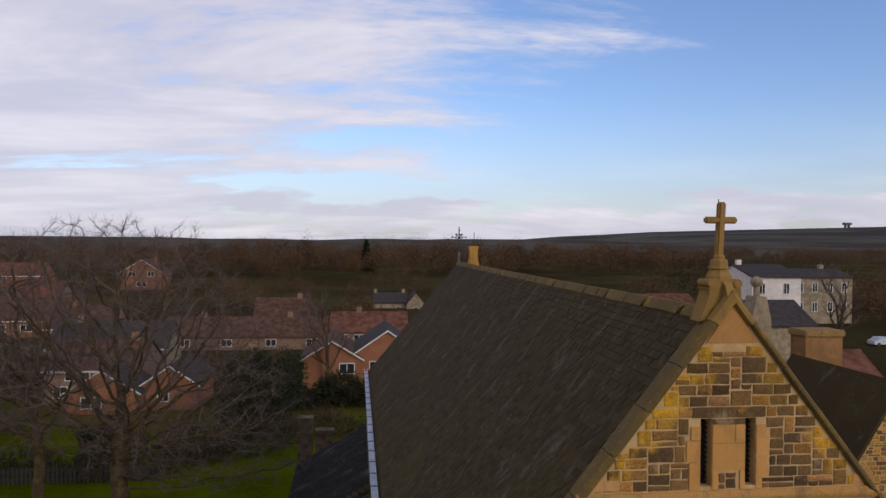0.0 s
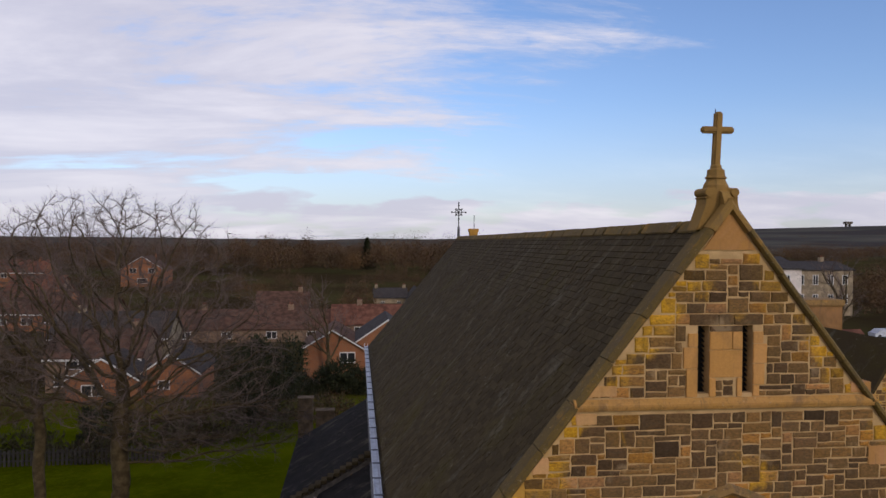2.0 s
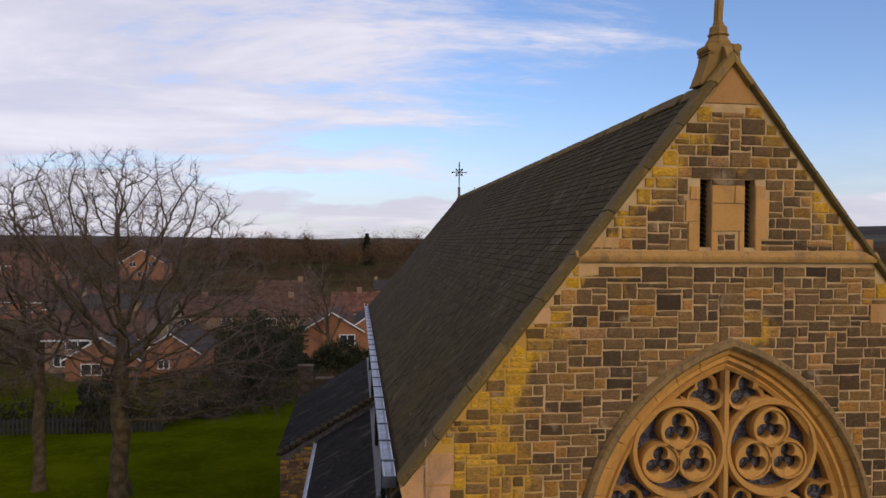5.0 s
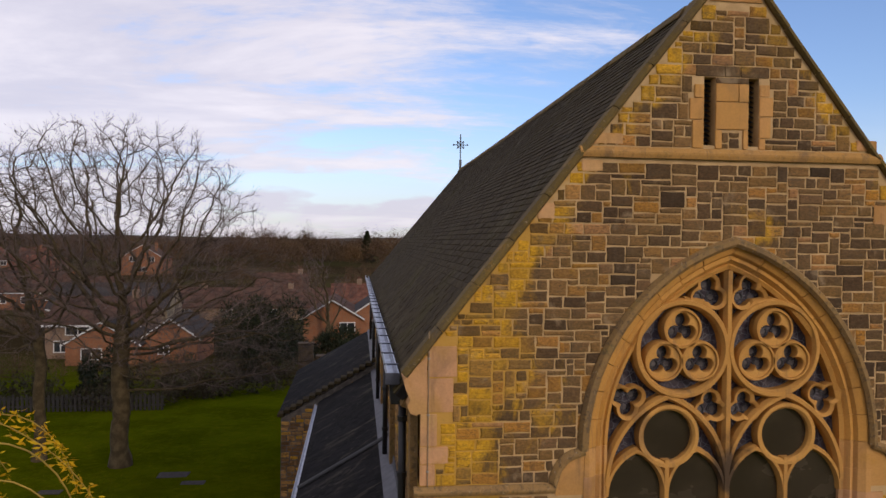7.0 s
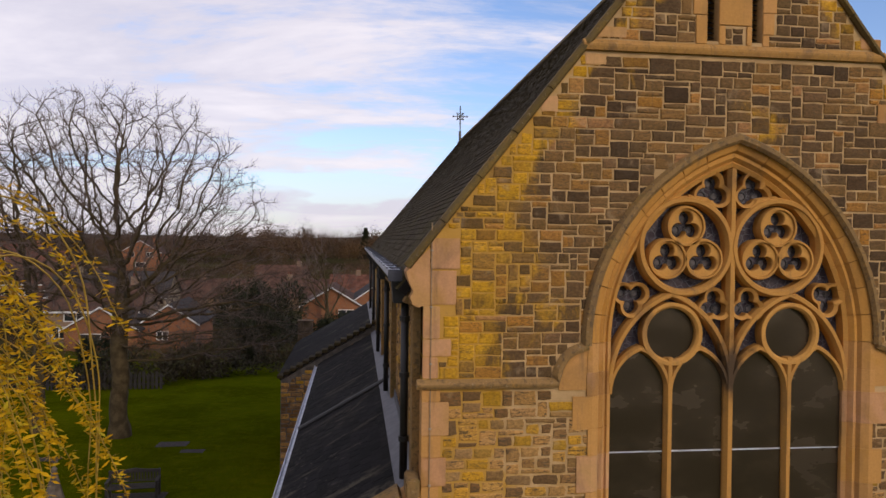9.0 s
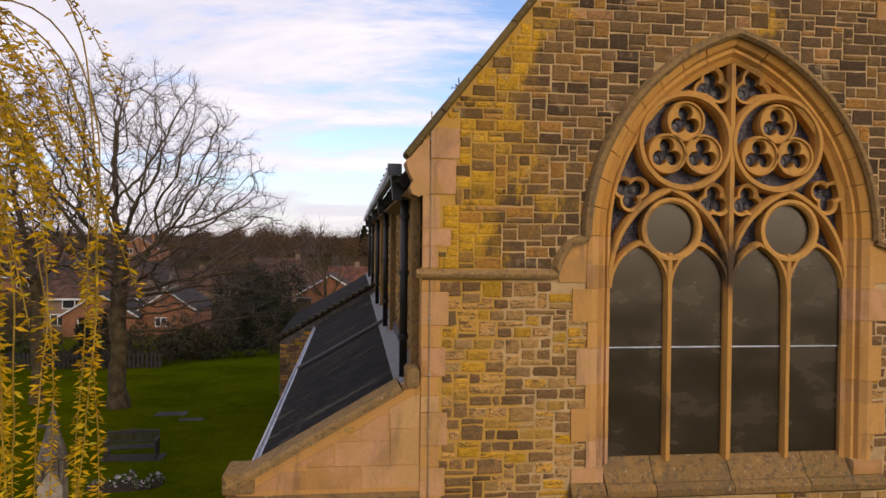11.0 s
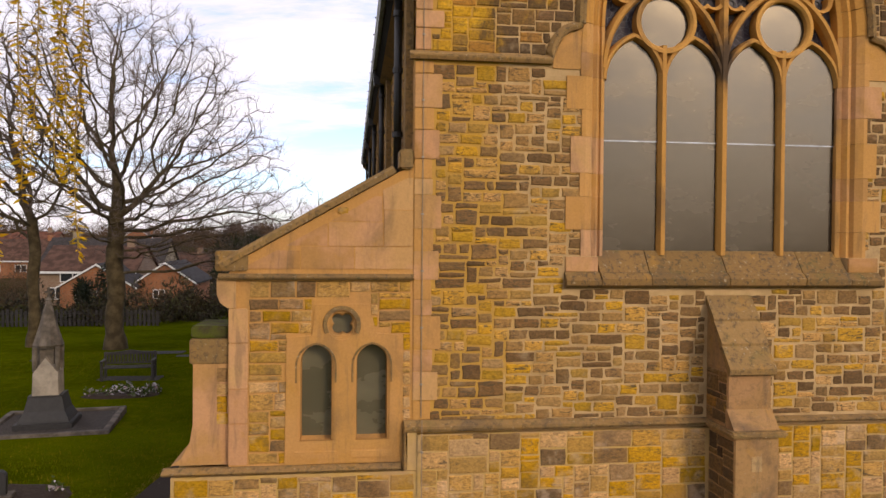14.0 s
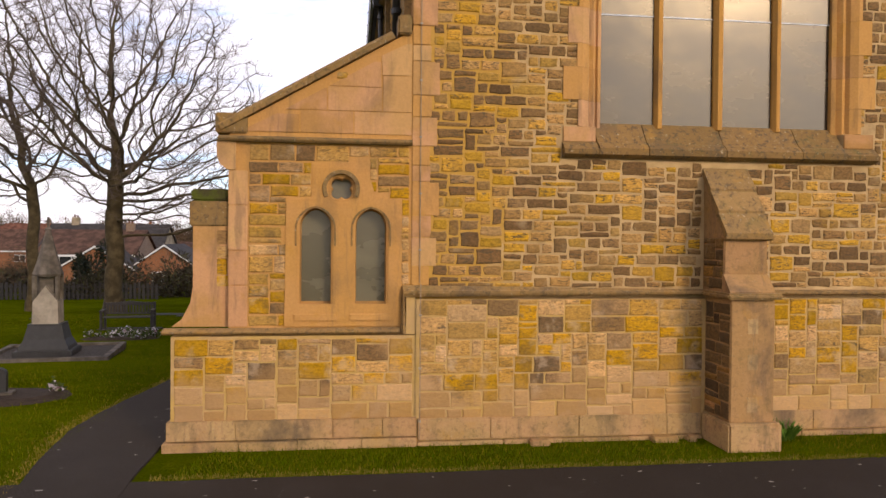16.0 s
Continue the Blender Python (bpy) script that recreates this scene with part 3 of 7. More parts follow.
def in_arch(x, z, half, cx=ARCC):
    if z < SPRING:
        return abs(x) < half
    r = half + cx
    return math.hypot(abs(x) + cx, z - SPRING) < r



# ---- backing walls ----
slit_l, slit_r = (-0.445, -0.29), (0.165, 0.308)
outer = [(-WALLX + 0.01, 1.8), (WALLX, 1.8), (WALLX, gable_z(WALLX)), (XC, APEX), (-WALLX + 0.01, gable_z(-WALLX))]
great = arch_line(HALF + 0.31, SPRING, ARCC, 4.0) + [(HALF + 0.1, 4.0), (HALF + 0.1, 3.68), (-HALF - 0.1, 3.68), (-HALF - 0.1, 4.0)]
holes = [great] + [[(a, 10.84), (b, 10.84), (b, 11.72), (a, 11.72)] for a, b in (slit_l, slit_r)]
wall_gable = single("wall_gable", plate(bmesh.new(), outer, holes, 0.0, 0.33), WALL_MORTAR, kind="structure")
wall_plinth = single("wall_plinth", boxes((-4.02, WALLX + 0.1, -0.085, 0.55, -0.5, 1.80), (-4.14, -4.022, -0.08, 0.3, 1.37, 1.84)), MORTAR, kind="structure")
lan = [arch_line(0.19, 2.69, 0.03, 1.70, 8, x) for x in (-5.25, -4.575)]
rose = arc(-4.94, 3.155, 0.17, 0, 337.5, 15)
wall_aisle = single("wall_aisle", plate(bmesh.new(), [(AISLE_L, 1.35), (-4.07, 1.35), (-4.07, 5.13), (-6.2, 3.91), (AISLE_L, 3.78)], lan + [rose], 0.0, 0.5), ASHLAR, kind="structure")
wall_aisle_plinth = single("wall_aisle_plinth", boxes((-6.93, -4.02, -0.075, 0.62, -0.5, 1.36)), MORTAR, kind="structure")
wall_flank = single("wall_flank", boxes((-WALLX + 0.02, -3.5, 0.33, 25.0, -2.5, 7.62)), MORTAR, kind="structure")
single("wall_south", boxes((3.5, WALLX, 0.33, 25.0, -2.5, 7.62)), MORTAR, kind="structure")
single("wall_east", boxes((-WALLX + 0.02, WALLX, 25.0, 25.35, -2.5, 7.62)), MORTAR, kind="structure")
single("wall_aisle_side", boxes((-6.10, -5.75, 0.5, 16.6, -2.0, 3.80)), MORTAR, kind="structure")
single("floor", boxes((-3.5, 3.5, 0.6, 25, -0.3, 0.02)), GREYSTONE, kind="structure")

# ---- nave roof ----
LEAN = Vector((1.0, 0.0, SLOPE)).normalized()
NORM = Vector((-SLOPE, 0.0, 1.0)).normalized()
EAVE = Vector((-4.36, 0.0, 13.10 - SLOPE * (4.36 + XC)))
RUN = (XC + 4.36) / LEAN.x
ROOF_END, RIDGE_END = 25.4, 25.3


def roof_point(s, y, n=0.0):
    return EAVE + LEAN * s + NORM * n + Vector((0, y, -(0.06 + 0.15 * min(1.0, y / 25)) * s / RUN))


def end_y(s):
    return ROOF_END - (ROOF_END - RIDGE_END) * s / RUN


def nave_roof():
    roof = thing("nave_roof", (0, 0, 0), "steep dark mossy slate roof of the church nave", "roof")
    bm = bmesh.new()
    a = [roof_point(0, 0.28), roof_point(0, ROOF_END), roof_point(RUN, RIDGE_END), roof_point(RUN, 0.28)]
    b = [p - NORM * 0.12 for p in a]
    va, vb = [bm.verts.new(p) for p in a], [bm.verts.new(p) for p in b]
    bm.faces.new(va), bm.faces.new(vb[::-1])
    for i in range(4):
        bm.faces.new((va[i], vb[i], vb[(i + 1) % 4], va[(i + 1) % 4]))
    part("underlay", bm, DARK, roof)
    bm = bmesh.new()
    mir = lambda p: Vector((2 * XC - p.x, p.y, p.z))
    va, vb = [bm.verts.new(mir(p)) for p in a], [bm.verts.new(mir(p)) for p in b]
    bm.faces.new(va), bm.faces.new(vb[::-1])
    for i in range(4):
        bm.faces.new((va[i], vb[i], vb[(i + 1) % 4], va[(i + 1) % 4]))
    part("slope", bm, SLATE[0], roof)
    bm = bmesh.new()
    vs = [bm.verts.new(p) for p in (a[1], mir(a[1]), a[2])]
    vs2 = [bm.verts.new(Vector(p) - Vector((0, 0.1, 0.1))) for p in (a[1], mir(a[1]), a[2])]
    bm.faces.new(vs), bm.faces.new(vs2[::-1])
    for i in range(3):
        bm.faces.new((vs[i], vs2[i], vs2[(i + 1) % 3], vs[(i + 1) % 3]))
    part("end_gable", bm, MORTAR, roof)
    # slates
    rnd = random.Random(4)
    exposure, wide = 0.135, 0.195

    def slate_shape(k):
        h = 0.089 + 0.006 * k
        return [(-h, -0.02, 0.006), (h, -0.02, 0.006), (h, exposure + 0.03, 0.001), (-h, exposure + 0.03, 0.001),
                (-h, -0.02, 0.020 + 0.003 * k), (h, -0.02, 0.018 + 0.004 * k), (h, exposure + 0.03, 0.008), (-h, exposure + 0.03, 0.008)]

    quads = [(4, 5, 6, 7), (0, 1, 5, 4), (1, 2, 6, 5), (0, 4, 7, 3)]
    shapes = [slate_shape(k) for k in range(3)]
    meshes = []
    for k in range(3):
        me = bpy.data.meshes.new("slate")
        me.from_pydata(shapes[k], [], quads)
        me.materials.append(SLATE[0])
        meshes.append(me)
    turn = Matrix((Vector((0, 1, 0)), LEAN, NORM)).transposed()
    verts, faces, singles = [], [], 0
    rows = int(RUN / exposure)
    for i in range(rows):
        s = i * exposure + 0.01
        y = 0.30 + (wide / 2 if i % 2 else 0) + wide / 2
        while y < end_y(s) - 0.1:
            k = rnd.randrange(3)
            if i >= rows - 15 and y < 4.2 and singles < 300:
                ob = new("slate", meshes[k])
                ob.matrix_world = Matrix.Translation(roof_point(s, y, 0.002)) @ (turn @ Matrix.Rotation(rnd.uniform(-0.02, 0.02), 3, "Z")).to_4x4()
                ob.parent = roof
                singles += 1
            else:
                base, sag = len(verts), rnd.uniform(0, 0.005)
                verts += [tuple(roof_point(s + p[1], y + p[0], p[2] + sag)) for p in shapes[k]]
                faces += [tuple(base + q for q in f) for f in quads]
            y += wide + rnd.uniform(-0.010, 0.010)
    tagged(from_data("slates", verts, faces, SLATE[1], roof), kind="stuff")
    # ridge stones
    bm = bmesh.new()
    for sx in (-1, 1):
        pts = [(XC, 13.145), (XC + sx * 0.04, 13.135), (XC + sx * 0.13, 13.135 - 0.11 * SLOPE), (XC + sx * 0.13, 13.11 - 0.11 * SLOPE), (XC, 13.10)]
        prism(bm, pts, -0.229, 0.229)
    ridge = finish("ridge_tile", bm, COPING)
    for i in range(54):
        ob = new("ridge_tile", ridge)
        y = 0.60 + i * 0.46
        ob.location = (0, y, -0.03 - 0.15 * min(1, y / 25) - 0.02 * math.sin(math.pi * min(1, y / 25)) + rnd.uniform(-0.004, 0.004))
        ob.rotation_euler = (rnd.uniform(-0.008, 0.008), 0, 0)
        ob.parent = roof
    return roof


nave_roof()

# ---- gable copings ----
rnd = random.Random(11)


def coping_run(sign, count=9):
    """Sloping coping stones, from the foot of the gable up to the apex stone."""
    length = math.hypot(WALLX + 0.16, SLOPE * (WALLX + 0.16))
    step = (length - 0.42) / count
    d = Vector((sign, 0, -SLOPE)).normalized()
    up = Vector((sign * SLOPE, 0, 1)).normalized()
    for i in range(count):
        a, b = 0.40 + i * step, 0.40 + (i + 1) * step - 0.012
        bm = bmesh.new()
        section = [(-0.075, -0.005), (-0.075, 0.03), (-0.02, 0.07), (0.30, 0.055), (0.36, 0.02), (0.36, -0.09), (0.01, -0.05), (0.01, -0.03), (-0.04, -0.03)]
        ends = []
        lift = rnd.uniform(0, 0.014)
        for s in (a, b):
            o = Vector((XC, 0, APEX)) + d * s
            ends.append([bm.verts.new(o + up * (h + lift) + Vector((0, y, 0))) for y, h in section])
        n = len(section)
        for j in range(n):
            bm.faces.new((ends[0][j], ends[0][(j + 1) % n], ends[1][(j + 1) % n], ends[1][j]))
        bm.faces.new(ends[0]), bm.faces.new(ends[1][::-1])
        part("coping_stone", bm, COPING, wall_gable)


coping_run(-1)
coping_run(1)
for sign in (-1, 1):   # the pair that meets in a point before the saddle stone
    d, up = Vector((sign, 0, -SLOPE)).normalized(), Vector((sign * SLOPE, 0, 1)).normalized()
    bm, ends = bmesh.new(), []
    for s in (-0.2, 0.39):
        o = Vector((XC, 0, APEX)) + d * s
        ends.append([bm.verts.new(o + up * h + Vector((0, y, 0))) for y, h in ((-0.08, -0.015), (-0.08, 0.03), (-0.03, 0.075), (0.10, 0.085), (0.10, -0.06), (0.0, -0.05), (-0.04, -0.03))])
    for j in range(7):
        bm.faces.new((ends[0][j], ends[0][(j + 1) % 7], ends[1][(j + 1) % 7], ends[1][j]))
    bm.faces.new(ends[0]), bm.faces.new(ends[1][::-1])
    bmesh.ops.recalc_face_normals(bm, faces=bm.faces)
    cut = bmesh.ops.bisect_plane(bm, geom=bm.verts[:] + bm.edges[:] + bm.faces[:], plane_co=(XC + sign * 0.002, 0, 0), plane_no=(-sign, 0, 0), clear_outer=True)
    bmesh.ops.holes_fill(bm, edges=[e for e in bm.edges if e.is_boundary])
    part("coping_stone", bm, FINIAL, wall_gable)

# kneelers at the feet of the gable
for sx in (-1, 1):
    bm = prism(bmesh.new(), [(sx * x, z) for x, z in ((3.99, 7.42), (4.09, 7.42), (4.12, 7.40), (4.20, 7.44), (4.23, 7.52), (4.19, 7.60), (4.25, 7.72), (4.28, 7.84), (4.24, 7.90), (3.99, 8.14))], -0.022, 0.45)
    part("kneeler", bm, PINK, wall_gable)

# apex stone and cross
apex = thing("gable_cross", (XC - 0.02, 0.28, 13.0), "lichened stone cross finial on the gable apex", "cross")


half = [(0.40, 12.96), (0.35, 13.06), (0.30, 13.18), (0.262, 13.29), (0.245, 13.40), (0.235, 13.50), (0.12, 13.52)]
outline = [(-x * 0.92, z) for x, z in half] + [(x * 0.80, z) for x, z in half[::-1]]
bm = prism(bmesh.new(), [(x, z - 13.0) for x, z in outline], -0.15, 0.14)
bmesh.ops.bevel(bm, geom=[e for e in bm.edges if abs(e.verts[0].co.y - e.verts[1].co.y) < 1e-5], offset=0.014, segments=2, affect="EDGES")
part("saddle_stone", bm, FINIAL, apex)
for x in (-0.20, 0.155):
    part("roll", rod(bmesh.new(), (x, -0.17, 0.455), (x, 0.15, 0.455), 0.058, 12), FINIAL, apex)
    part("fillet", boxes((x - 0.05, x + 0.05, -0.165, 0.15, 0.372, 0.396), bev=0.008), FINIAL, apex)
part("rib", prism_x(bmesh.new(), [(-0.30, 0.20), (-0.27, 0.33), (-0.21, 0.44), (-0.16, 0.47), (-0.10, 0.56), (-0.10, 0.15)], -0.05, 0.06), FINIAL, apex)
bm = bmesh.new()
prof = [(0.165, 0.49), (0.16, 0.55), (0.125, 0.61), (0.118, 0.635), (0.138, 0.645), (0.138, 0.665), (0.118, 0.675), (0.11, 0.76), (0.075, 0.775), (0.072, 0.81), (0.06, 0.83)]
rings = []
for r, z in prof:
    rings.append([bm.verts.new((r * math.cos(math.pi * (k + 0.5) / 4) - 0.03, r * math.sin(math.pi * (k + 0.5) / 4), z)) for k in range(8)])
for ra, rb in zip(rings, rings[1:]):
    for k in range(8):
        bm.faces.new((ra[k], ra[(k + 1) % 8], rb[(k + 1) % 8], rb[k]))
bm.faces.new(rings[-1]), bm.faces.new(rings[0][::-1])
part("pedestal", bm, FINIAL, apex)
bm = bmesh.new()
box(bm, -0.050, 0.050, -0.05, 0.05, 0.80, 1.53, 0.02)
for v in bm.verts:   # the shaft leans a little
    v.co.x += 0.045 * (v.co.z - 1.53) - 0.004
part("shaft", bm, FINIAL, apex)
bm = bmesh.new()
box(bm, -0.24, 0.205, -0.046, 0.046, 1.245, 1.335, 0.02)
part("arms", bm, FINIAL, apex)
part("lightning_rod", rod(bmesh.new(), (-0.035, 0.02, 1.5), (-0.035, 0.02, 1.575), 0.006), IRON, apex)

# ---- strings, sills and hood mould ----
drip = lambda w, t: [(-t, 0.02), (-t, -w * 0.75), (-t * 0.3, -w), (t * 0.1, -w), (t, -w * 0.3), (t, 0.02)]
part("string_course", sweep(bmesh.new(), [(-2.09, 10.72), (2.03, 10.72)], drip(0.075, 0.07)), BAND, wall_gable)
for sx in (-1, 1):
    shoulder = [(sx * 2.36 + sx * 0.0, 6.46)] + [(sx * (2.02 + 0.36 * math.cos(radians(a))), 6.47 + 0.43 * math.sin(radians(a))) for a in np.linspace(12, 84, 8)] + [(sx * 1.985, 6.93)]
    line = [(sx * (WALLX + 0.06), 6.46)] + shoulder
    part("string_course", sweep(bmesh.new(), line if sx < 0 else line[::-1], drip(0.09, 0.055)), STRING, wall_gable)
    # plain stone shoulder under the turned-up string
    bm = prism(bmesh.new(), [(sx * x, z) for x, z in ((1.955, 6.36), (2.34, 6.36), (2.33, 6.5), (2.22, 6.74), (2.0, 6.92), (1.955, 6.93))], -0.018, 0.05)
    part("shoulder_stone", bm, ASHLAR, wall_gable)
part("hood_mould", sweep(bmesh.new(), arch_line(1.99, SPRING - 0.02, 0.79, SPRING - 0.02, 16), [(-0.05, 0.02), (-0.06, -0.06), (-0.02, -0.10), (0.035, -0.09), (0.07, -0.03), (0.07, 0.02)]), STRING, wall_gable, "weathered hood mould over the great window")

# arch stones, each with its mouldings
MOULD = [(0.0, 0.30), (0.0, 0.12), (0.05, 0.09), (0.07, 0.12), (0.12, 0.06), (0.17, 0.075), (0.20, 0.02), (0.29, -0.027), (0.35, -0.027), (0.35, 0.30)]
r0 = HALF + ARCC
top = math.degrees(math.acos(ARCC / r0))
for sx in (-1, 1):
    for i in range(9):
        a0, a1 = top * i / 9, top * (i + 1) / 9 + (-0.06 if i < 8 else 9)
        pts = [(sx * (r0 * math.cos(radians(a)) - ARCC), SPRING + r0 * math.sin(radians(a))) for a in np.linspace(a0, a1, 5)]
        bm = sweep(bmesh.new(), pts if sx < 0 else pts[::-1], MOULD)
        if i == 8:
            bmesh.ops.recalc_face_normals(bm, faces=bm.faces)
            bmesh.ops.bisect_plane(bm, geom=bm.verts[:] + bm.edges[:] + bm.faces[:], plane_co=(sx * 0.002, 0, 0), plane_no=(-sx, 0, 0), clear_outer=True)
            bmesh.ops.holes_fill(bm, edges=[e for e in bm.edges if e.is_boundary])
        part("arch_stone", bm, GOLD, wall_gable)
    z, i = 4.0, 0
    while z < SPRING - 0.05:
        h = min((0.34, 0.42, 0.30, 0.46)[i % 4], SPRING - z)
        if SPRING - z - h < 0.15:
            h = SPRING - z
        wide = (0.34, 0.54, 0.36, 0.48)[i % 4]
        prof = MOULD[:-2] + [(wide if z < 6.3 else 0.35, -0.027), (wide if z < 6.3 else 0.35, 0.30)]
        pts = [(sx * HALF, z), (sx * HALF, z + h - 0.004)]
        part("jamb_stone", sweep(bmesh.new(), pts if sx < 0 else pts[::-1], prof), (PINK, ASHLAR, ASHLAR)[(i + (sx > 0)) % 3], wall_gable)
        z, i = z + h, i + 1

# sloping sill and its string
for a, b in ((-2.16, -1.05), (-1.04, 0.0), (0.01, 1.06), (1.07, 2.16)):
    bm = prism_x(bmesh.new(), [(-0.12, 3.64), (-0.13, 3.72), (-0.07, 3.79), (-0.03, 3.80), (0.16, 4.075), (0.30, 4.09), (0.30, 3.6), (0.0, 3.6), (-0.05, 3.60)], max(a, -1.70), min(b, 1.70))
    part("sill_stone", bm, SILL, wall_gable)
for a, b in ((-2.16, -1.71), (1.71, 2.16)):
    bm = prism_x(bmesh.new(), [(-0.12, 3.64), (-0.13, 3.70), (-0.02, 3.80), (0.02, 3.80), (0.02, 3.6), (-0.05, 3.60)], a, b)
    part("sill_stone", bm, SILL, wall_gable)

for a, b in ((-2.15, -1.725), (1.725, 2.15)):
    part("jamb_stone", boxes((a, b, -0.022, 0.1, 3.805, 3.995), bev=0.006), PINK, wall_gable)

# ---- great window ----
window = thing("window_1", (0.01, 0.2, 4.08), "large pointed church window with carved stone tracery", "window", kind="structure")
WX = 0.01
MULL, BAR0, BAR1 = 0.83, 0.10, 0.26


def wpart(name, bm, material, label="", smooth=False):
    bmesh.ops.translate(bm, verts=bm.verts, vec=(0, -0.2, -4.08))
    return part(name, bm, material, window, label, smooth)


def barprof(w, y0=BAR0, y1=BAR1):
    return [(-w / 2, y1), (-w / 2, y0 + 0.06), (-w * 0.22, y0), (w * 0.22, y0), (w / 2, y0 + 0.06), (w / 2, y1)]


for x in (-MULL, 0.0, MULL):
    topz = 9.22 if x == 0 else 6.74
    wpart("mullion", sweep(bmesh.new(), [(x, 4.02), (x, topz)], barprof(0.115 if x else 0.13, 0.093 if x else 0.085)), TRACERY)
# heads of the four lights
for c in (-1.232, -0.415, 0.415, 1.232):
    wpart("light_head", sweep(bmesh.new(), arch_line(0.40, 6.28, 0.22, 6.28, 9, c), barprof(0.085, 0.10 if c < -1 or 0 < c < 1 else 0.104)), TRACERY)
# two sub-arches over pairs of lights
for c in (-0.82, 0.82):
    wpart("sub_arch", sweep(bmesh.new(), arch_line(0.815, 6.42, 0.40, 6.42, 14, c), barprof(0.105, 0.09)), TRACERY)


def ring_plate(cx, cz, rin, rout, y0, y1, n=48, cham=0.03):
    """A pierced stone disc: inner edge rin(angle), round outer edge."""
    bm = bmesh.new()
    rings = []
    for r, y in ((lambda a: rin(a), y1), (lambda a: rin(a), y0 + cham), (lambda a: rin(a) + cham, y0), (lambda a: rout, y0), (lambda a: rout, y1)):
        rings.append([bm.verts.new((cx + r(2 * math.pi * k / n) * math.cos(2 * math.pi * k / n), y, cz + r(2 * math.pi * k / n) * math.sin(2 * math.pi * k / n))) for k in range(n)])
    for ra, rb in zip(rings, rings[1:] + rings[:1]):
        for k in range(n):
            bm.faces.new((ra[k], ra[(k + 1) % n], rb[(k + 1) % n], rb[k]))
    return bm


def foil(d, r, lobes, turn):
    """Polar outline of a foil: the furthest reach of its round lobes."""
    def f(a):
        best = 0.01
        for k in range(lobes):
            b = a - radians(turn + 360 * k / lobes)
            s = d * math.sin(b)
            if abs(s) < r:
                best = max(best, d * math.cos(b) + math.sqrt(r * r - s * s))
        return best
    return f


for sx in (-1, 1):
    # round openings under the sub-arches
    wpart("roundel", ring_plate(WX + sx * 0.82, 7.05, lambda a: 0.335, 0.41, 0.09, 0.255), TRACERY)
    # great circles, each with three trefoils
    cx, cz = sx * 0.64, 8.19
    wpart("circle", sweep(bmesh.new(), arc(cx, cz, 0.61, 0, 356, 60), barprof(0.11, 0.075), True), TRACERY)
    for ang in (90, 210, 330):
        tx, tz = cx + 0.285 * math.cos(radians(ang)), cz + 0.285 * math.sin(radians(ang)) - 0.02
        wpart("trefoil", ring_plate(tx, tz, foil(0.108, 0.094, 3, 90), 0.262, 0.12, 0.255, 60, 0.016), TRACERY)
        wpart("trefoil_ring", sweep(bmesh.new(), arc(tx, tz, 0.245, 0, 352, 36), barprof(0.055, 0.09), True), TRACERY)
    # loose trefoils in the spandrels
    for px, pz, d, r, turn in ((0.285, 8.915, 0.118, 0.108, 330 if sx > 0 else 210), (1.37, 7.52, 0.112, 0.10, 150 if sx < 0 else 30), (0.235, 7.42, 0.10, 0.095, 90)):
        ro = foil(d, r + 0.045, 3, turn)
        ri = foil(d, r, 3, turn)
        bm = bmesh.new()
        n, rings = 42, []
        for f, y in ((ri, 0.255), (ri, 0.13), (ro, 0.10), (ro, 0.255)):
            rings.append([bm.verts.new((sx * px + f(2 * math.pi * k / n) * math.cos(2 * math.pi * k / n), y, pz + f(2 * math.pi * k / n) * math.sin(2 * math.pi * k / n))) for k in range(n)])
        for ra, rb in zip(rings, rings[1:] + rings[:1]):
            for k in range(n):
                bm.faces.new((ra[k], ra[(k + 1) % n], rb[(k + 1) % n], rb[k]))
        wpart("spandrel_trefoil", bm, TRACERY)
    # curving bars that tie circle, arch and mullion
    wpart("tracery_bar", sweep(bmesh.new(), [(sx * x, z) for x, z in ((0.02, 8.15), (0.12, 8.55), (0.35, 8.80), (0.62, 8.84))][::-sx], barprof(0.08, 0.10)), TRACERY)

# pale roundels of glass in every foil, ringed with lead
FOILGLASS = plain_mat("pale_grey_glass", (0.085, 0.072, 0.072), 0.6, 0, 0.5, 30.0, 0.1)
LEADLINE = plain_mat("dark_lead_line", (0.035, 0.032, 0.034), 0.6)


def foil_glass(px, pz, d, turn):
    for k in range(3):
        a = radians(turn + 120 * k)
        x, z = px + d * math.cos(a), pz + d * math.sin(a)
        p = wpart("glass_roundel", prism(bmesh.new(), arc(x, z, 0.040, 0, 330, 11), 0.252, 0.258), FOILGLASS)
        bm = sweep(bmesh.new(), arc(x, z, 0.062, 0, 340, 18), [(-0.005, 0.261), (-0.005, 0.246), (0.005, 0.246), (0.005, 0.261)], True)
        bmesh.ops.translate(bm, verts=bm.verts, vec=(0, -0.2, -4.08))
        part("lead_ring", bm, LEADLINE, p)


for sx in (-1, 1):
    for ang in (90, 210, 330):
        foil_glass(sx * 0.64 + 0.285 * math.cos(radians(ang)), 8.17 + 0.285 * math.sin(radians(ang)), 0.105, 90)
    for px, pz, turn in ((0.285, 8.915, 330 if sx > 0 else 210), (1.37, 7.52, 150 if sx < 0 else 30), (0.235, 7.42, 90)):
        foil_glass(sx * px, pz, 0.108, turn)

